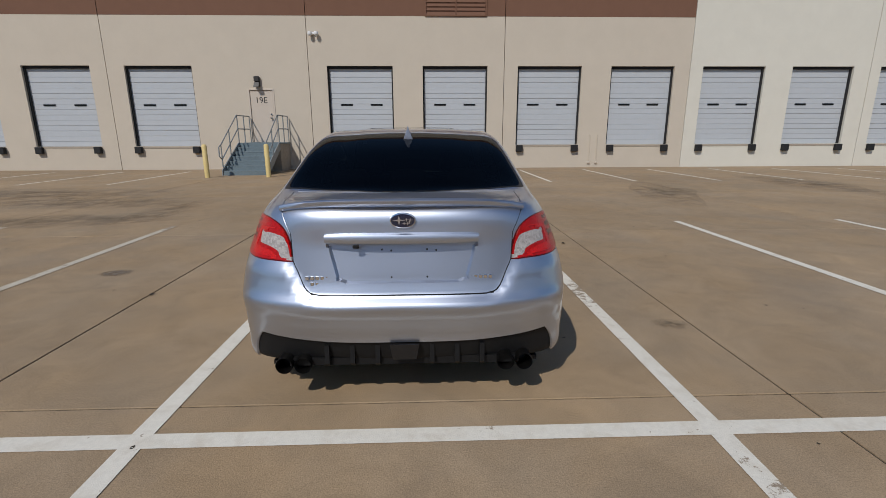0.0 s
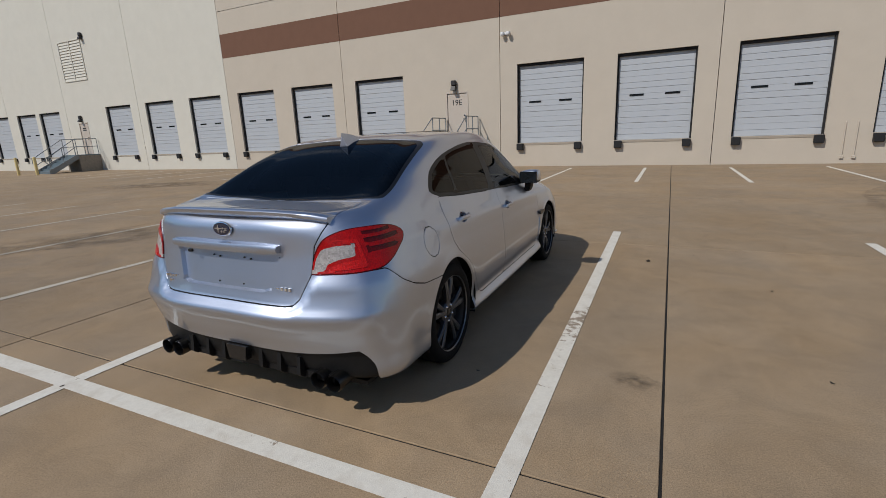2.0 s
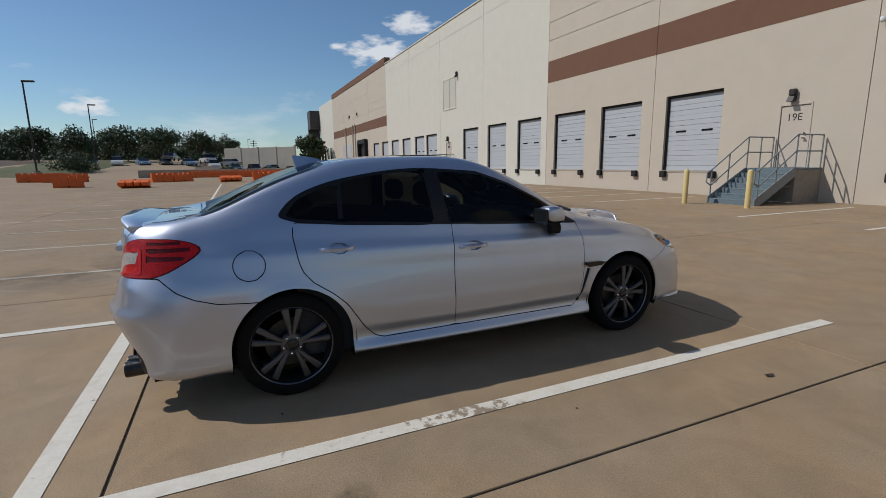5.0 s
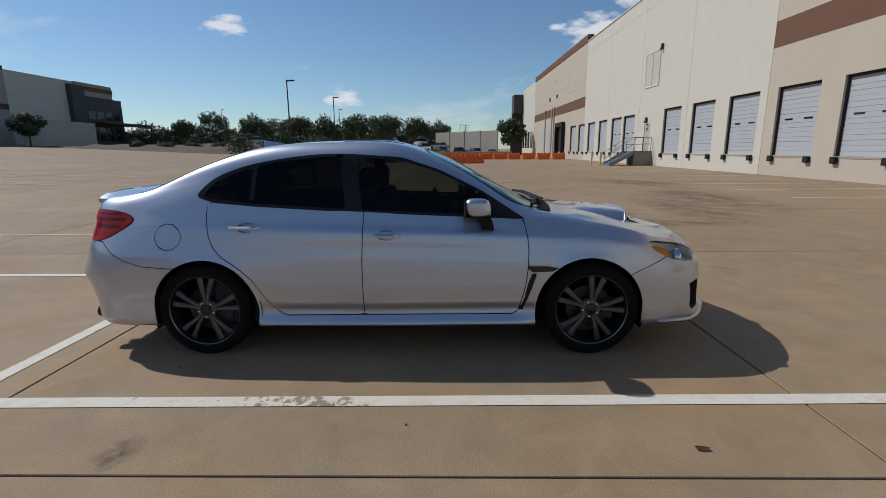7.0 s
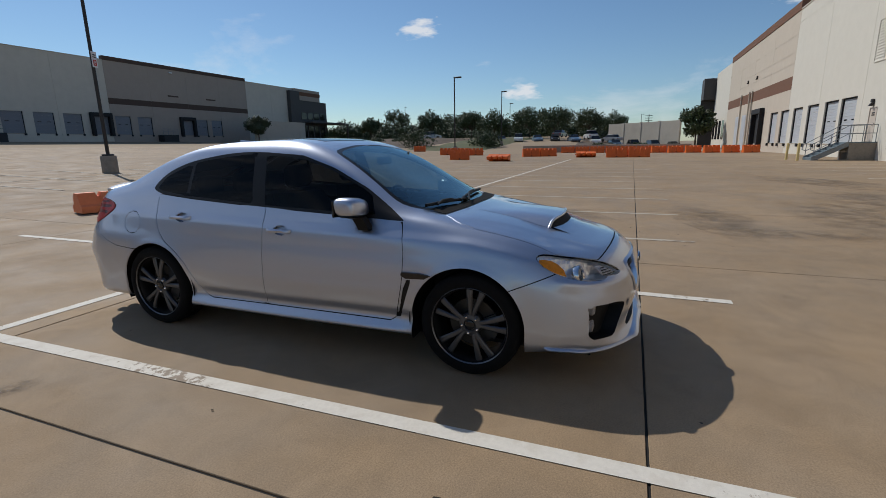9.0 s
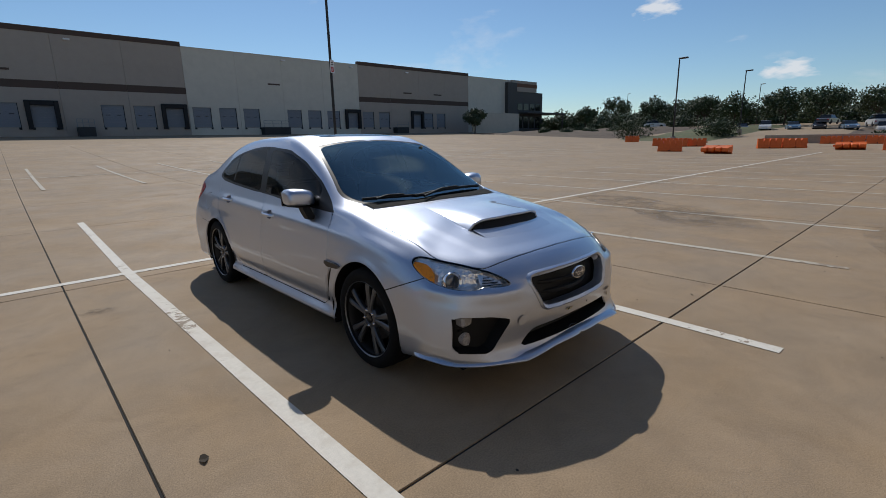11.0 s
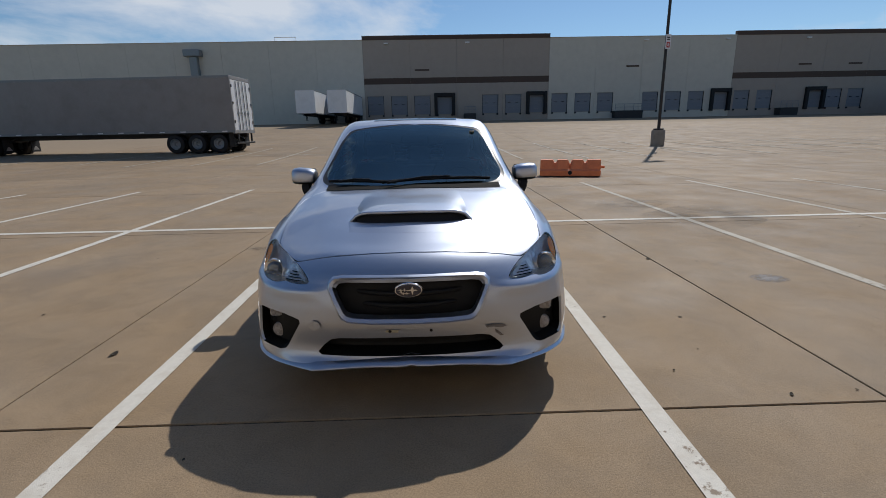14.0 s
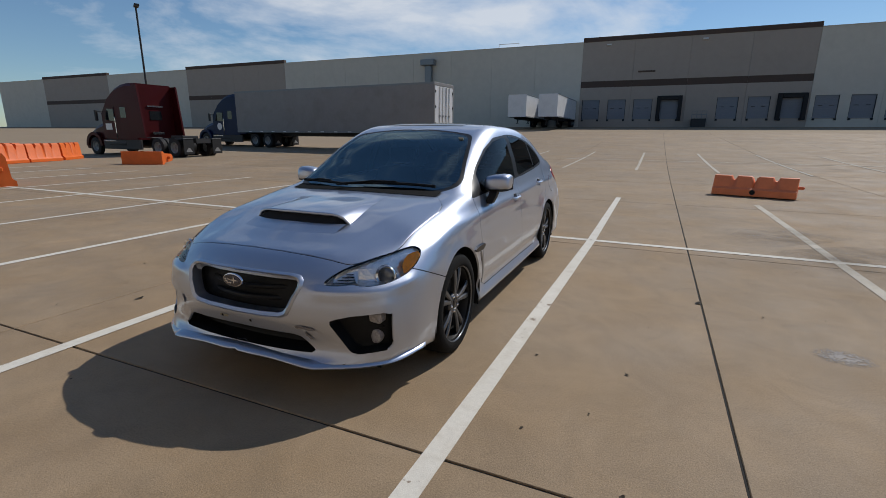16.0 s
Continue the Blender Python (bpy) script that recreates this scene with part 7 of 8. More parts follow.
frame_rings += [[(-x, y, z) for x, y, z in r] for r in reversed(frame_rings[1:-1])]
frame_rings.append(frame_rings[0])
part("grille_frame", loft(frame_rings, closed=False), PAINT, car, "proud silver grille frame", smooth=45)
part("lower_grille", sk.pocket("lower_grille_back", "lower_grille", PLASTIC, (0, -0.10, 0.01), both=True), PLASTIC, car, "black lower intake")


def skin_point(s, l):
    """A point of the right half of the skin and its normal, by station and level."""
    u, v = min(s * NS, ns - 1.001), min(l * NL, nl - 1.001)
    i, j = int(u), int(v)
    u, v = u - i, v - j
    w = ((1 - u) * (1 - v), u * (1 - v), (1 - u) * v, u * v)
    at = ((j, i), (j, i + 1), (j + 1, i), (j + 1, i + 1))
    return Vector(sum(k * skin[q] for k, q in zip(w, at))), Vector(sum(k * nrm[q] for k, q in zip(w, at))).normalized()


TOPV = skin[int(5.9 * NL):].reshape(-1, 3)
TOPV = np.concatenate([TOPV, TOPV[TOPV[:, 0] > 1e-4] * (-1, 1, 1)])


def top_z(x, y):
    """Height of the upper skin over a place in plan."""
    d = (TOPV[:, 0] - abs(x)) ** 2 + (TOPV[:, 1] - y) ** 2
    k = np.argsort(d)[:12]
    w = np.sqrt(1 / (d[k] + 4e-4))
    m = np.stack([np.ones(len(k)), TOPV[k, 0] - abs(x), TOPV[k, 1] - y], 1) * w[:, None]
    return float(np.linalg.lstsq(m, TOPV[k, 2] * w, rcond=None)[0][0])


# grille bars and the oval badge
for k in range(2):
    z = 0.528 + 0.058 * k
    pts = [(x, 2.185 - 0.12 * abs(x / 0.33) ** 2.2 + 0.0, z) for x in np.linspace(-0.305 - 0.02 * k, 0.305 + 0.02 * k, 15)]
    part("grille_bar", Shape().tube(pts, 0.013, 8), PLASTIC, grille, "black grille bar", smooth=50)


def oval(cx, cy, cz, rx, rz, thick, facing):
    """A flat domed oval facing +y or -y."""
    s = Shape()
    n = 32
    for a, q in ((0.0, 1.0), (thick, 0.96), (thick * 1.3, 0.80)):
        for k in range(n):
            t = 2 * math.pi * k / n
            s.v.append((cx + rx * q * math.cos(t), cy + facing * a, cz + rz * q * math.sin(t)))
    for i in range(2):
        for k in range(n):
            s.f.append((i * n + k, i * n + (k + 1) % n, (i + 1) * n + (k + 1) % n, (i + 1) * n + k))
    s.f.append(tuple(2 * n + k for k in range(n)))
    s.f.append(tuple(range(n)))
    return s


def badge(cx, cy, cz, rx, rz, facing, tilt):
    b = part("oval_badge", oval(0, 0, 0, rx, rz, 0.008, facing), CHROME, car, "chrome oval badge with a dark face", smooth=40)
    b.matrix_local = pose(cx, cy, cz, tilt, 0, 0)
    f = part("badge_face", oval(0, facing * 0.010, 0, rx * 0.90, rz * 0.86, 0.003, facing), BADGE_BLUE, b, "dark blue badge face", smooth=40)
    st = Shape()
    for dx, dz, r in ((-0.34, 0.10, 0.62), (0.14, -0.40, 0.26), (0.46, -0.44, 0.26), (0.36, 0.18, 0.26), (0.72, 0.16, 0.26), (0.64, -0.16, 0.26)):
        n = 8
        ring = []
        for k in range(n):
            t = 2 * math.pi * k / n
            q = r * (1.0 if k % 2 == 0 else 0.24)
            ring.append((dx * rx * 0.8 + q * rx * math.cos(t) * 0.8, dz * rz * 0.8 + q * rz * math.sin(t)))
        st.prism(ring, facing * 0.0145, facing * 0.0165, "y")
    part("badge_marks", st, CHROME, b, "small chrome marks")


badge(0, 2.232, 0.622, 0.066, 0.036, 1, 0)
badge(0.005, -2.194, 0.990, 0.064, 0.038, -1, 0)

# headlights and tail lamps
for sg in (1, -1):
    hl = part("headlight", sk.pocket("headlight_bowl", "headlight", LAMP_CHROME, (-0.012, -0.016, -0.004), side=sg, shrink=0.97, upright=0.55), LAMP_CHROME, car, "clear headlight with chrome bowl and amber end")
    part("lamp_seal", sk.mesh("lamp_seal", "lamp_seal", GLOSS_BLACK, both=False, side=sg, depth=0.012, push=0.002), GLOSS_BLACK, hl, "black lamp edge")
    part("lens", sk.mesh("headlight_lens", "headlight", CLEAR_LENS, both=False, side=sg, depth=0.0, offset=0.002), CLEAR_LENS, hl, "clear plastic lens")
    p, q = skin_point(14.42, 4.86)
    c = p - q * 0.019
    facing = Vector((q.x * 0.35 * sg, 1.0, q.z * 0.35)).to_track_quat("Y", "Z").to_matrix().to_4x4()
    at = Matrix.Translation((c.x * sg, c.y, c.z)) @ facing
    o = part("projector_ring", Shape().spin([(-0.03, 0.0), (-0.03, 0.052), (0.0, 0.056), (0.009, 0.051), (0.002, 0.041)], "y", 32), CHROME, hl, "chrome projector ring", smooth=40)
    o.matrix_local = at
    o = part("projector", Shape().spin([(0.000, 0.042), (0.007, 0.036), (0.012, 0.022), (0.014, 0.0)], "y", 24), PROJECTOR, hl, "grey glass projector lens", smooth=60)
    o.matrix_local = at
    # inner reflector with its ribs on a dark ground
    back = loft([[(w.x * sg, w.y, w.z) for w in (skin_point(s0, l0)[0] - skin_point(s0, l0)[1] * 0.021 for l0 in np.linspace(4.60, hi, 7))]
                 for s0, hi in ((15.05, 5.42), (15.2, 5.34), (15.35, 5.16), (15.50, 4.92))], closed=False)
    part("reflector_back", back, LAMP_CHROME, hl, "bright inner reflector", smooth=50)
    for k in range(4):
        l0 = 4.72 + 0.15 * k
        pts = [skin_point(s0, l0)[0] - skin_point(s0, l0)[1] * 0.014 for s0 in np.linspace(15.08 + 0.02 * k, 15.50 - 0.075 * k, 6)]
        part("turn_reflector", Shape().tube([(w.x * sg, w.y, w.z) for w in pts], 0.0026, 6), SATIN_BLACK, hl, "dark reflector rib", smooth=50)
    rings = []
    for s0, l0, l1 in ((13.36, 5.06, 5.27), (13.5, 4.90, 5.36), (13.68, 4.74, 5.42), (13.86, 4.63, 5.30), (13.99, 4.60, 5.02)):
        row = []
        for l2 in np.linspace(l0, l1, 6):
            p, q = skin_point(s0, l2)
            p = p - q * 0.004
            row.append((p.x * sg, p.y, p.z))
        rings.append(row)
    part("amber_reflector", loft(rings, closed=False), AMBER, hl, "amber side reflector", smooth=50)
    tl = part("tail_lamp", sk.mesh("tail_lamp", "tail_lamp", RED_LENS, both=False, side=sg, offset=0.005, depth=0.02), RED_LENS, car, "red wrap-around tail lamp")
    part("lamp_edge", sk.mesh("tail_edge", "tail_edge", RED_DARK, both=False, side=sg, offset=0.001, depth=0.02), RED_DARK, tl, "dark red rim of the lamp")
    part("inner_lens", sk.mesh("tail_inner", "tail_inner", RED_BRIGHT, both=False, side=sg, offset=0.008, depth=0.012), RED_BRIGHT, tl, "bright red light guide")
    part("lens_rib", sk.mesh("tail_rib", "tail_rib", RED_DARK, both=False, side=sg, offset=0.002, depth=0.006), RED_DARK, tl, "darker red ribs")
    part("reverse_lens", sk.mesh("reverse_lamp", "reverse_lamp", PEARL, both=False, side=sg, offset=0.005, depth=0.02), PEARL, tl, "clear reversing lens")
    fp = part("fog_pocket", sk.pocket("fog_pocket", "fog_pocket", PLASTIC, (-0.02, -0.075, 0), side=sg, shrink=0.92), PLASTIC, car, "black fog lamp surround")
    part("fog_lamp", Shape().spin([(0.0, 0.0), (-0.008, 0.034), (-0.02, 0.040), (-0.06, 0.034)], "y", 20, (sg * 0.69, 2.012, 0.345)), PEARL, fp, "round fog lamp", smooth=40)
    part("running_lamp", Shape().box(sg * 0.69 - 0.042, sg * 0.69 + 0.042, 1.93, 2.012, 0.418, 0.480, 0.012), PEARL, fp, "square daytime lamp")
    part("pocket_bar", Shape().box(sg * 0.62 - 0.11, sg * 0.62 + 0.11, 1.93, 1.985, 0.388, 0.402, 0.004), PLASTIC, fp)

# bonnet scoop
scoop_rings = []
for v in np.linspace(0, 1, 9):
    y = 1.20 + 0.48 * v
    wx = 0.30 + 0.04 * v
    h = 0.057 * v * v * (3 - 2 * v)
    scoop_rings.append([(wx * u, y + 0.055 * (1 - u * u) * v, top_z(wx * u, y + 0.055 * (1 - u * u) * v) + 0.001 + h * max(0.0, 1 - abs(u) ** (3.2 + 6 * v * v))) for u in np.linspace(-1, 1, 21)])
part("bonnet_scoop", loft(scoop_rings, closed=False), PAINT, car, "silver bonnet scoop", smooth=True)
part("scoop_lip", Shape().tube([(p[0], p[1] + 0.002, p[2] - 0.003) for p in scoop_rings[-1]], 0.010, 8), PAINT, car, "rounded silver scoop lip", smooth=60)
# black sheet from lip to bonnet, standing in for the mouth's shaded hollow
mf = loft([[(p[0] * 0.97, p[1] - 0.012, p[2] - 0.007) for p in scoop_rings[-1]], [(p[0] * 0.97, p[1] + 0.050, top_z(p[0] * 0.97, p[1] + 0.050) + 0.0025) for p in scoop_rings[-1]]], closed=False)
part("scoop_mouth", mf, GAP, car, "black sheet across the scoop mouth")
fl = loft([[(p[0] * 0.99, p[1] + 0.032, top_z(p[0], p[1] + 0.032) + 0.012) for p in scoop_rings[-1]],
           [(p[0] * 0.97, p[1] + 0.14, top_z(p[0], p[1] + 0.14) + 0.0005) for p in scoop_rings[-1]]], closed=False)

part("scoop_ramp", fl, PAINT, car, "silver ramp before the scoop", smooth=True)
# boot spoiler
sp = []
for u in np.linspace(-1, 1, 25):
    x = 0.606 * u
    y0 = -2.172 + 0.088 * abs(u) ** 3
    zt = 1.088 - 0.036 * abs(u) ** 4
    sp.append([(x, y0 - 0.020, zt - 0.020), (x, y0 - 0.022, zt - 0.004), (x, y0 - 0.014, zt + 0.004), (x, y0 + 0.05, zt + 0.001), (x, y0 + 0.16, zt - 0.018),
               (x, y0 + 0.16, zt - 0.034), (x, y0 + 0.07, zt - 0.060), (x, y0 + 0.004, zt - 0.036)])
part("boot_spoiler", loft(sp), PAINT, car, "silver boot lip spoiler", smooth=50)

# number plate recess, its bar and the fixing holes
part("plate_recess", sk.pocket("plate_recess", "plate_recess", PAINT, (0, 0.020, 0.004), both=True, shrink=0.97), PAINT, car, "empty silver number plate recess")
bar = []
for u in np.linspace(-1, 1, 17):
    x = 0.372 * u
    y = -2.212 + 0.020 * abs(u) ** 3
    h = 0.026 * (1 - 0.25 * abs(u) ** 6)
    bar.append([(x, y + 0.012, .905 - h), (x, y - 0.022, .905 - h * 0.8), (x, y - 0.030, .905), (x, y - 0.022, .905 + h * 0.8), (x, y + 0.016, .905 + h)])
part("plate_bar", loft(bar), PAINT, car, "silver trim bar above the plate recess", smooth=50)
for x, z in ((-0.10, 0.845), (0.12, 0.845), (-0.055, 0.84), (0.165, 0.84), (-0.055, 0.712), (0.12, 0.712)):
    part("plate_screw", Shape().tube([(x, -2.188 + (z - .78) * .19, z), (x, -2.202 + (z - .78) * .19, z)], 0.0045, 10), EXHAUST, car)
part("boot_button", Shape().box(-0.235, -0.205, -2.236, -2.222, 0.862, 0.878, 0.003), PLASTIC, car)
# badges are plain bars
for x0, x1, z in ((-.475, -.325, .712), (-.45, -.33, .684), (-.42, -.34, .660), (.325, .445, .712)):
    bb = Shape()
    n = max(3, int((x1 - x0) / 0.022))
    for k in range(n):
        a = x0 + (x1 - x0) * k / n
        bb.box(a, a + (x1 - x0) / n * 0.72, -2.242, -2.232, z - 0.009, z + 0.009, 0.002)
    o = part("chrome_badge", bb, CHROME, car, "small chrome lettering bars")
    o.location = (0, 0.016 + 0.075 * max(0, (max(abs(x0), abs(x1)) - .40)) , 0)

# valance fins, exhausts
for x in (-.40, -.27, -.14, .14, .27, .40):
    part("valance_fin", Shape().prism([(-2.185, .34), (-2.195, .245), (-2.17, .222), (-1.95, .23), (-1.95, .34)], x - 0.012, x + 0.012, "x"), PLASTIC, valance, "black plastic fin")
part("fog_plate", Shape().prism([(-0.075, .355), (0.075, .355), (0.06, .275), (-0.06, .275)], -2.222, -2.18, "y"), GLOSS_BLACK, valance, "dark centre reflector")
part("underfloor", Shape().box(-.72, .72, -2.05, 2.0, 0.175, 0.20).box(-.60, .60, -2.16, -2.05, .22, .26), PLASTIC, car, "dark underfloor")
for sx in (-1, 1):
    for dx in (0.525, 0.621):
        e = Shape().spin([(-1.98, 0.038), (-2.190, 0.046), (-2.200, 0.043), (-2.190, 0.039), (-2.08, 0.037), (-2.08, 0.0)], "y", 24, (sx * dx, 0, 0.238))
        part("exhaust_tip", e, EXHAUST, car, "round dark steel exhaust tip", smooth=40)
    part("silencer", Shape().box(sx * .54 - .2, sx * .54 + .2, -2.03, -1.75, .21, .36, .05), DARK_STEEL, car)
# front lip, plate fixings and scuffs
lipr = []
lip_at = curvy([(0.0, 2.247, 0.262), (0.24, 2.245, 0.255), (0.47, 2.232, 0.240), (0.50, 2.212, 0.236), (0.60, 2.155, 0.234), (0.70, 2.080, 0.230), (0.79, 1.972, 0.228), (0.832, 1.87, 0.236), (0.845, 1.74, 0.24)], 4)[:33]
for k, p in enumerate(reversed(lip_at)):
    p = Vector(p)
    d = Vector((p.x * 0.55, p.y - 1.35, 0)).normalized()
    lipr.append([tuple(p + d * u + Vector((0, 0, v))) for u, v in ((-0.05, 0.024), (-0.006, 0.014), (0.018, 0.004), (0.022, -0.004), (0.012, -0.014), (-0.05, -0.016))])
full = lipr + [[(-x, y, z) for x, y, z in r] for r in reversed(lipr[:-1])]
part("front_lip", loft(full), PAINT, car, "scuffed silver front lip", smooth=50)
SCUFF = material("scraped_bumper", (0.17, 0.155, 0.15), 0.7, vary=0.4, grain=60)
CREAM = material("dried_adhesive", (0.42, 0.37, 0.26), 0.8, vary=0.3, grain=60)


def front_patch(name, pts, mat, label, lift=0.0012):
    """A thin worn patch that lies on the nose, given by x and z pairs."""
    s = Shape()
    cand = skin[: int(5.9 * NL)].reshape(-1, 3)
    cand = cand[cand[:, 1] > 1.5]
    for x, z in pts:
        d = (cand[:, 0] - abs(x)) ** 2 + (cand[:, 2] - z) ** 2
        k = np.argsort(d)[:6]
        w = 1 / (d[k] + 1e-5)
        s.v.append((x, float((cand[k, 1] * w).sum() / w.sum()) + 0.004 + lift, z))
    s.f.append(tuple(range(len(pts))))
    return part(name, s, mat, car, label)


front_patch("scuff", [(-.36, .425), (-.40, .428), (-.45, .422), (-.47, .408), (-.44, .404), (-.40, .414), (-.37, .412)], SCUFF, "grey scrape on the bumper")
front_patch("scuff", [(-.41, .40), (-.43, .385), (-.455, .36), (-.44, .358), (-.415, .38)], SCUFF, "grey scrape on the bumper")
front_patch("scuff", [(-.50, .245), (-.56, .243), (-.62, .248), (-.60, .236), (-.53, .234)], SCUFF, "grey scrape on the bumper")
front_patch("plate_bolt_mark", [(.05, .425), (.11, .428), (.12, .415), (.06, .412)], CREAM, "dried adhesive mark")
for x in (-.10, .095):
    front_patch("bolt_hole", [(x + 0.008 * math.cos(t), .42 + 0.008 * math.sin(t)) for t in np.linspace(0, 5.5, 8)], GAP, "small bolt hole", 0.003)
front_patch("tow_cap", [(.46 + 0.03 * math.cos(t), .44 + 0.027 * math.sin(t)) for t in np.linspace(0, 5.9, 14)], PAINT, "round silver tow cap", 0.003)

# mirrors, handles, fin, wipers
for sg in (1, -1):
    rings = []
    for u, w, h in ((0.0, 0.050, 0.040), (0.10, 0.068, 0.055), (0.35, 0.080, 0.064), (0.70, 0.082, 0.066), (0.90, 0.076, 0.060), (0.98, 0.062, 0.048), (1.0, 0.040, 0.030)):
        x = 0.775 + 0.187 * u
        ring = []
        for k in range(20):
            t = 2 * math.pi * k / 20
            c, d = math.copysign(abs(math.cos(t)) ** 0.62, math.cos(t)), math.copysign(abs(math.sin(t)) ** 0.62, math.sin(t))
            ring.append((sg * x, 0.548 - 0.020 * u + w * c * (1.05 if c > 0 else 0.92) - 0.010 * d, 1.000 + 0.010 * u + h * d * (1.0 if d > 0 else 0.92)))
        rings.append(ring)
    mr = part("door_mirror", loft(rings), PAINT, car, "silver door mirror with a black foot", smooth=50)
    low = [[(p[0] + sg * 0.001, p[1] * 1.002 - 0.001, min(p[2], 0.962) - 0.003) for p in r] for r in rings]
    part("mirror_base", loft(low), PLASTIC, mr, "black mirror underside", smooth=60)
    foot = loft([[(sg * (x + dx), y + dy, z) for dx, dy in ((-0.030, -0.042), (0.026, -0.038), (0.030, 0.040), (-0.026, 0.044))]
                 for x, y, z in ((0.850, 0.560, 0.965), (0.850, 0.585, 0.93), (0.840, 0.600, 0.895), (0.824, 0.604, 0.862))])
    part("mirror_foot", foot, PLASTIC, mr, "black mirror foot", smooth=40)
    # mirror face in dark glass: its dark reflection is put into the colour
    part("mirror_glass", Shape().box(sg * 0.876 - 0.080, sg * 0.876 + 0.080, 0.446, 0.462, 0.950, 1.056, 0.006), DARK_GLASS, mr, "mirror glass coloured for a dark reflection")
    HX = {}
    for y0, z0 in ((-1.003, .876), (-.075, .824)):
        sd = skin[int(3.5 * NL):int(6.2 * NL)].reshape(-1, 3)
        HX[y0] = float(sd[np.argmin((sd[:, 1] - y0) ** 2 + (sd[:, 2] - z0) ** 2), 0]) + 0.003
        hb = []
        for u in np.linspace(-1, 1, 15):
            y = y0 + 0.108 * u
            off = 0.026 * (1 - abs(u) ** 6)
            xx = HX[y0] + off
            hb.append([(sg * (xx - 0.010), y, z0 - 0.013), (sg * (xx + 0.003), y, z0 - 0.010), (sg * (xx + 0.005), y, z0 + 0.004), (sg * (xx - 0.004), y, z0 + 0.014), (sg * (xx - 0.014), y, z0 + 0.012)])
        hd = part("door_handle", loft(hb), PAINT, car, "silver pull handle", smooth=50)
    for lab in ("front_handle_cup", "rear_handle_cup"):
        part("handle_cup", sk.pocket(lab, lab, PAINT, (-0.030, 0, 0), side=sg, shrink=0.995), PAINT, car, "hollow behind the door handle")
fin = Shape()
fin_r = []
for u in np.linspace(0, 1, 9):
    y = -1.12 + 0.20 * u
    h = 0.092 * (1 - u) ** 0.8
    w = 0.034 * (1 - 0.55 * u)
    z0 = top_z(0, y) - 0.006
    fin_r.append([(-w, y, z0), (-w * 0.35, y - 0.012 * (1 - u), z0 + h * 0.6), (0, y - 0.02 * (1 - u), z0 + h + 0.004), (w * 0.35, y - 0.012 * (1 - u), z0 + h * 0.6), (w, y, z0)])
part("antenna_fin", loft(fin_r), PAINT, car, "silver shark-fin antenna", smooth=50)
for (xa, ya), (xb, yb) in (((.60, .93), (.12, 1.045)), ((.22, 1.035), (-.54, .945))):
    w = Shape()
    pts = []
    for t in np.linspace(0, 1, 9):
        x, y = xa + (xb - xa) * t, ya + (yb - ya) * t
        pts.append((x, y, top_z(x, y) + 0.022))
    w.tube(pts, 0.011, 6)
    ar = [(xa * 0.9 - 0.02, ya + 0.05, top_z(xa * 0.9, ya + 0.05) + 0.02), pts[3], pts[5]]
    w.tube([(a[0], a[1], a[2] + 0.012) for a in ar], 0.008, 6)
    part("wiper", w, PLASTIC, car, "black windscreen wiper", smooth=50)
cowl = loft([[(x, 1.122 - 0.17 * x * x, top_z(x, 1.122 - 0.17 * x * x) + 0.004) for x in np.linspace(-.60, .60, 21)],
             [(x, 1.060 - 0.28 * x * x, top_z(x, 1.060 - 0.28 * x * x) + 0.006) for x in np.linspace(-.60, .60, 21)]], closed=False)
part("cowl_trim", cowl, TYRE, car, "black cowl trim")
part("screen_sticker", Shape().box(-.02, .02, 0, .002, -.02, .02), WHITE_PAINT, car, "small white windscreen sticker").matrix_local = pose(-.47, .30, 1.318, -55, 0, 0)
# sunroof panel
sr = loft([[(x, y, top_z(x, y) + 0.003) for x in np.linspace(-.36, .36, 13)] for y in np.linspace(-.42, .02, 9)], closed=False)
part("sunroof", sr, GLOSS_BLACK, car, "dark glass sunroof", smooth=True)


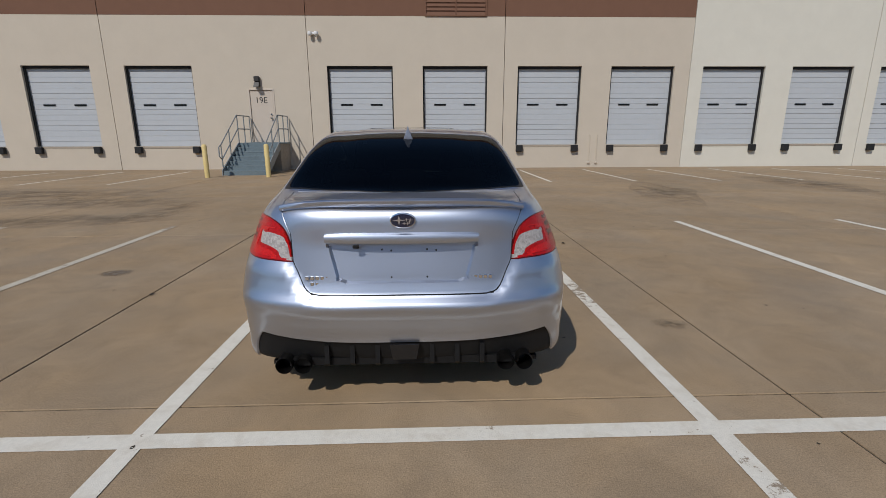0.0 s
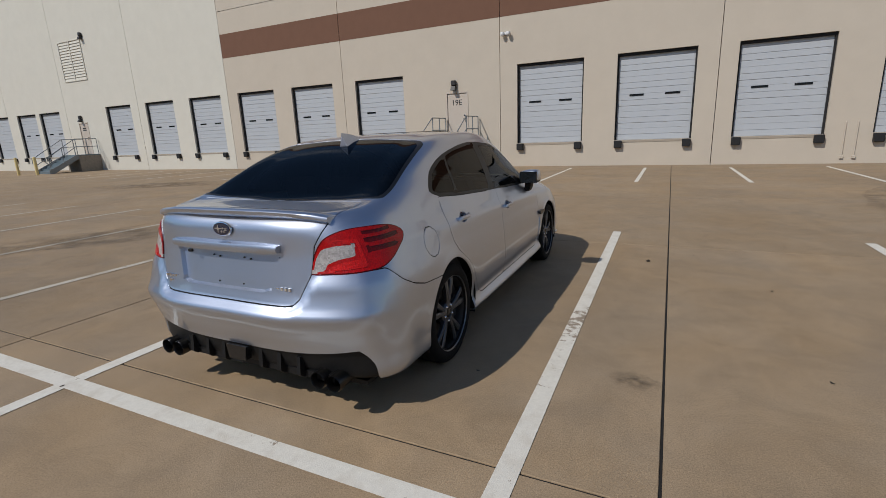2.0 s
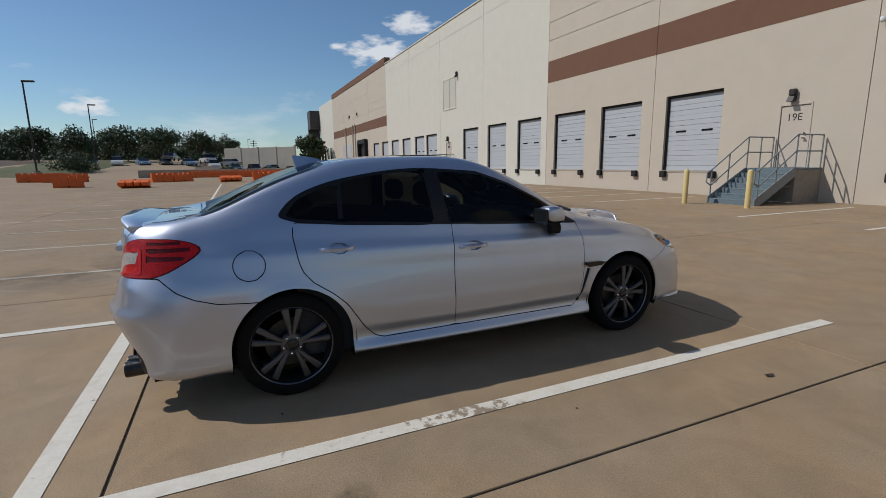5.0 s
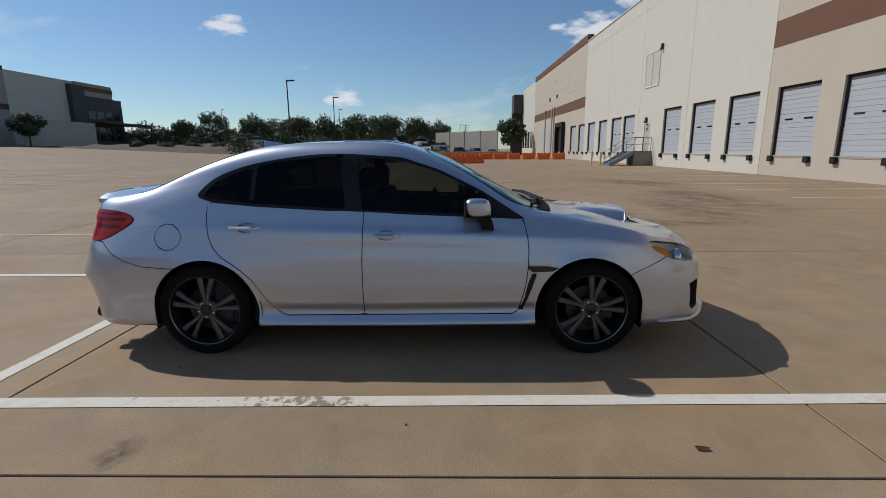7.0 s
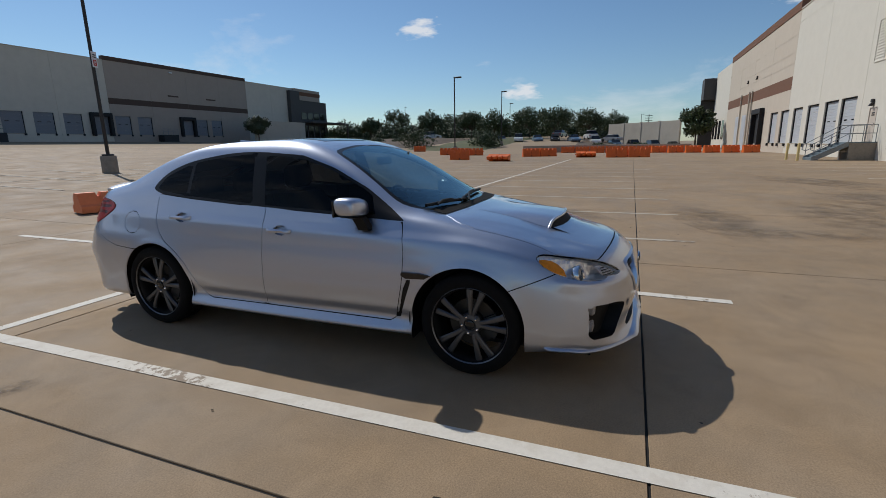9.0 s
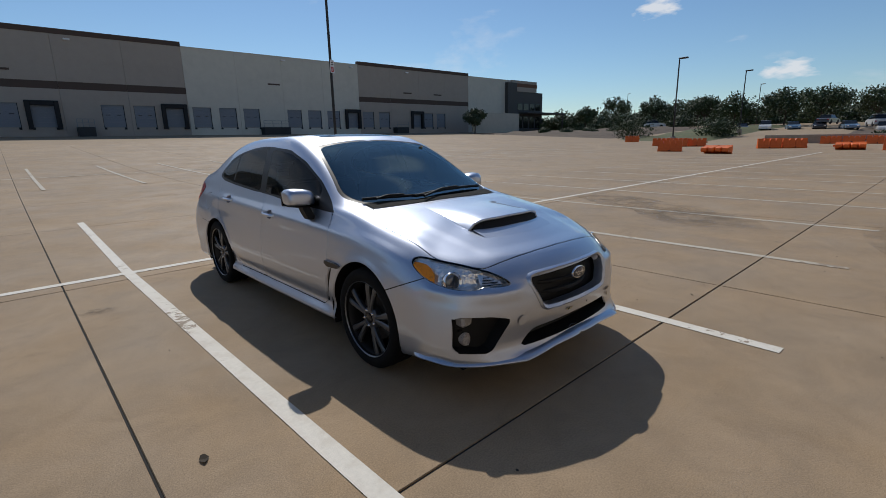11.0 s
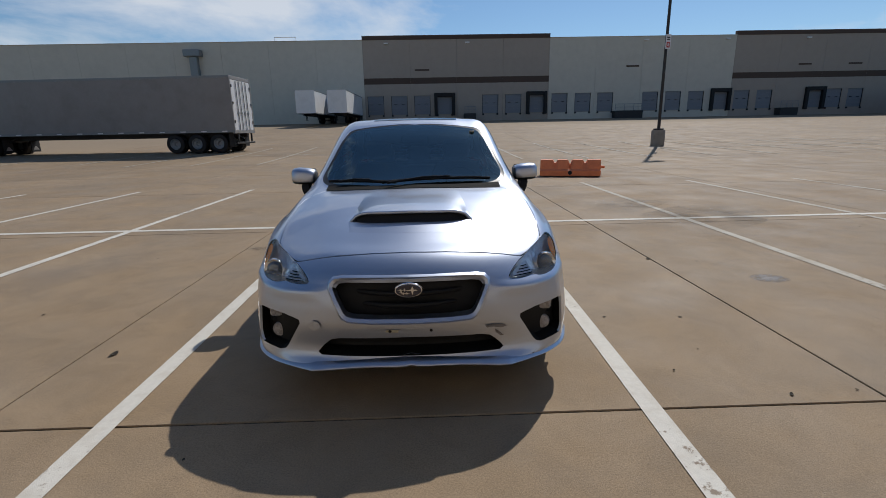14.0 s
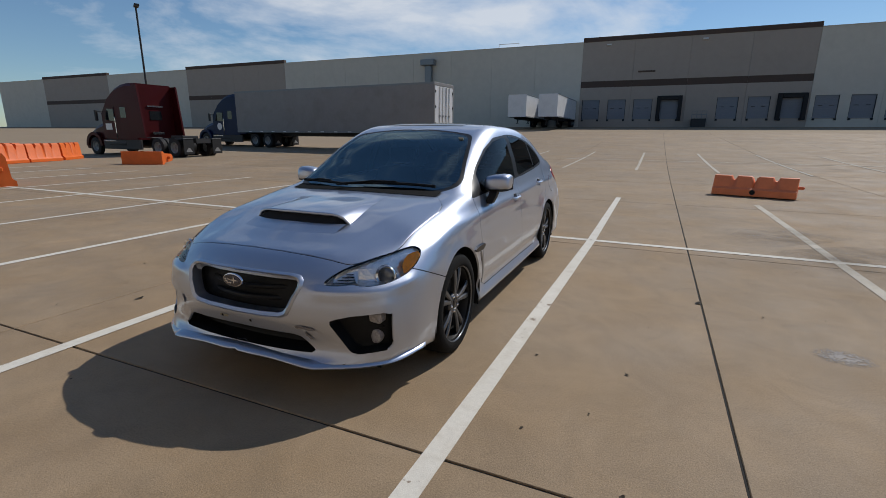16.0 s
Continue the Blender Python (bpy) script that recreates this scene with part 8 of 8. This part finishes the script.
# wheels
def wheel_meshes():
    tyre = Shape().spin([(-.100, .230), (-.112, .245), (-.116, .272), (-.106, .302), (-.092, .314), (-.06, .318), (-.055, .312), (-.045, .318), (-.01, .318), (-.005, .311),
                         (.005, .311), (.01, .318), (.045, .318), (.055, .312), (.06, .318), (.092, .314), (.106, .302), (.116, .272), (.112, .245), (.100, .230), (-.100, .230)], "x", 56)
    barrel = Shape().spin([(-.10, .232), (-.09, .222), (.06, .218), (.092, .231), (.104, .236), (.108, .242), (.100, .246), (-.10, .244)], "x", 56)
    lip = Shape().spin([(.092, .2305), (.1045, .2345), (.1095, .2405), (.1075, .2455)], "x", 56)
    spoke = Shape()
    for s in (-1, 1):
        a = radians(11.0) * s
        rings = []
        for r, wd, dx, th in ((.048, .013, .080, .034), (.090, .0135, .088, .032), (.140, .0165, .091, .028), (.195, .0195, .091, .024), (.231, .0225, .086, .020)):
            sweep = a * (0.62 + 0.38 * min(1, (r - .03) / .18))
            c = (math.sin(sweep) * r, math.cos(sweep) * r)
            tx, tz = math.cos(sweep), -math.sin(sweep)
            rings.append([(dx - 0.007, c[0] - tx * wd, c[1] - tz * wd), (dx, c[0] - tx * wd * 0.55, c[1] - tz * wd * 0.55), (dx, c[0] + tx * wd * 0.55, c[1] + tz * wd * 0.55),
                          (dx - 0.007, c[0] + tx * wd, c[1] + tz * wd), (dx - th, c[0] + tx * wd * 0.8, c[1] + tz * wd * 0.8), (dx - th, c[0] - tx * wd * 0.8, c[1] - tz * wd * 0.8)])
        k = loft(rings)
        spoke.add(k.v, k.f)
    hub = Shape().spin([(.03, .070), (.070, .072), (.082, .062), (.086, .040), (.078, .034), (.078, .0)], "x", 30)
    cap = Shape().spin([(.078, .031), (.086, .030), (.089, .022), (.090, .0)], "x", 24)
    nut = Shape().spin([(.070, .010), (.086, .009), (.090, .005), (.090, .0)], "x", 8)
    disc = Shape().spin([(-.005, .04), (-.005, .150), (.018, .150), (.018, .075), (.035, .07), (.035, .0)], "x", 40)
    cal = Shape()
    cal.add(*(lambda q: (q.v, q.f))(loft([[(x, math.sin(t) * r, math.cos(t) * r) for x, r in ((-.03, .085), (-.03, .168), (.05, .168), (.05, .09))] for t in np.linspace(1.1, 2.1, 7)])))
    return (tyre.mesh("tyre", TYRE, 35), barrel.mesh("rim", BARREL, 35), lip.mesh("rim_edge", RIM_LIP, 50), spoke.mesh("spoke", GUNMETAL, 35), hub.mesh("hub", GUNMETAL, 35),
            cap.mesh("hub_cap", GLOSS_BLACK, 40), nut.mesh("wheel_nut", CHROME, 40), disc.mesh("brake_disc", DISC, 35), cal.mesh("brake_caliper", DARK_STEEL, 35))


WM = wheel_meshes()
for sg in (1, -1):
    for wy, spin0 in ((WY, -10.0), (-WY, -4.0)):
        w = part("wheel", WM[0], None, car, "black low-profile tyre on a gunmetal double-spoke alloy")
        w.matrix_local = pose(sg * 0.760, wy, WR - 0.002, 0, 0, 0 if sg > 0 else 180)
        part("rim", WM[1], None, w)
        part("rim_edge", WM[2], None, w, "machined rim edge")
        part("hub", WM[4], None, w)
        part("hub_cap", WM[5], None, w, "dark hub cap")
        part("brake_disc", WM[7], None, w, "steel brake disc")
        part("brake_caliper", WM[8], None, w)
        for k in range(5):
            o = part("spoke", WM[3], None, w)
            o.rotation_euler = (radians(72 * k + spin0), 0, 0)
            a = radians(72 * k + spin0 + 36)
            o = part("wheel_nut", WM[6], None, w, "bright wheel nut")
            o.location = (0, -math.sin(a) * 0.052, math.cos(a) * 0.052)
        # arch liner
        lr = []
        for t in np.linspace(-0.35, math.pi + 0.35, 22):
            y, z = wy * 0.985 + 0.372 * math.cos(t), 0.318 + 0.372 * math.sin(t)
            lr.append([(sg * 0.50, y, z), (sg * 0.872, y, z) if z < 0.66 else (sg * 0.868, y, z)])
        part("arch_liner", loft(lr, closed=False), PLASTIC, car, "black arch liner", smooth=True)
        part("arch_wall", Shape().box(sg * 0.50 - 0.01, sg * 0.50 + 0.01, wy - 0.36, wy + 0.36, 0.18, 0.70), PLASTIC, car)

# cabin
inner = Shape().box(-.80, .80, -1.25, .86, .22, .26).box(-.80, -.77, -1.25, .86, .26, .88).box(.77, .80, -1.25, .86, .26, .88)
inner.box(-.70, .70, .86, .90, .26, .86).box(-.70, .70, -1.29, -1.25, .26, .98)
part("cabin_tub", inner, CABIN, car, "dark cabin floor and door cards")
part("parcel_shelf", Shape().box(-.60, .60, -1.66, -1.20, .985, 1.005, .004), CABIN, car)
dash = []
for x in np.linspace(-.70, .70, 9):
    k = 0.16 * abs(x / .7) ** 2
    dash.append([(x, .86 - k, .905), (x, .70 - k * .5, .945), (x, .46, .93), (x, .38, .86), (x, .42, .60), (x, .80, .60)])
part("dashboard", loft(dash), CABIN, car, "dark dashboard", smooth=40)
part("instrument_hood", Shape().box(-.55, -.22, .40, .58, .925, .985, .03), CABIN, car)
wheel_ring = [(-.38 + .18 * math.cos(t), .27 - .05 * math.sin(t), .86 + .17 * math.sin(t)) for t in np.linspace(0, 2 * math.pi, 25)]
part("steering_wheel", Shape().tube(wheel_ring, .014, 8, cap=False).tube([(-.56, .27, .86), (-.2, .27, .86)], .022, 6), CABIN, car, "dark steering wheel", smooth=50)
def seat(x, y, w, tall):
    s = part("seat", Shape().box(x - w, x + w, y - .02, y + .50, .38, .56, .05), CABIN, car, "dark cloth seat")
    b = part("seat_back", loft([[(x - w * q, y - .02 - lean - .07, z), (x + w * q, y - .02 - lean - .07, z), (x + w * q, y - .02 - lean + .06, z), (x - w * q, y - .02 - lean + .06, z)]
                                for z, lean, q in ((.48, 0, 1), (.75, .05, 1.02), (.95, .10, .92), (1.02 + tall, .13, .7))]), CABIN, s, smooth=40)
    part("headrest", Shape().box(x - .13, x + .13, y - .24, y - .13, 1.05 + tall, 1.22 + tall, .035), CABIN, s, smooth=40)
seat(.37, -.06, .25, .03)
seat(-.37, -.06, .25, .03)
for x in (-.40, 0, .40):
    seat(x, -.95, .20, -.06)
hl = loft([[(x, y, top_z(x, y) - 0.035) for x in np.linspace(-.52, .52, 11)] for y in np.linspace(-.95, .18, 9)], closed=False)
part("headliner", hl, CABIN_LIGHT, car, "pale headliner", smooth=True)
part("rear_mirror", Shape().box(-.11, .11, .30, .33, 1.235, 1.295, .012), GLOSS_BLACK, car, "cabin mirror")

# ---- paving slabs with sealed joints ----
JX, JY, SX, SY = 2.09, -2.17, 4.48, 4.475
slabs = thing("paving", "tan concrete paving slabs with dark sealed joints", "paving", kind="structure")
seal = Shape()
xs = [JX + SX * i for i in range(-13, 5)]
ys = [JY + SY * j for j in range(-12, 5)]
ys[-1] = B1_Y
for i in range(len(xs) - 1):
    for j in range(len(ys) - 1):
        x0, x1, y0, y1 = xs[i] + 0.0065, xs[i + 1] - 0.0065, ys[j] + 0.0065, ys[j + 1] - 0.0065
        s = Shape()
        ring_lo = [(x0, y0), (x1, y0), (x1, y1), (x0, y1)]
        c = 0.003
        ring_hi = [(x0 + c, y0 + c), (x1 - c, y0 + c), (x1 - c, y1 - c), (x0 + c, y1 - c)]
        vs = [(x, y, ground_z(x, y) - 0.013) for x, y in ring_lo] + [(x, y, ground_z(x, y) - 0.004) for x, y in ring_lo] + [(x, y, ground_z(x, y)) for x, y in ring_hi]
        fs = [(a, (a + 1) % 4, 4 + (a + 1) % 4, 4 + a) for a in range(4)] + [(4 + a, 4 + (a + 1) % 4, 8 + (a + 1) % 4, 8 + a) for a in range(4)] + [(8, 9, 10, 11)]
        s.add(vs, fs)
        part("slab", s, CONCRETE, slabs)
for x in xs:
    strip(x, ys[0], x, ys[-1], 0.03, -0.008, seal, 2.0)
for y in ys:
    strip(xs[0], y, xs[-1], y, 0.03, -0.008, seal, 2.0)
part("joint_sealant", seal, SEALANT, slabs, "black joint sealant")
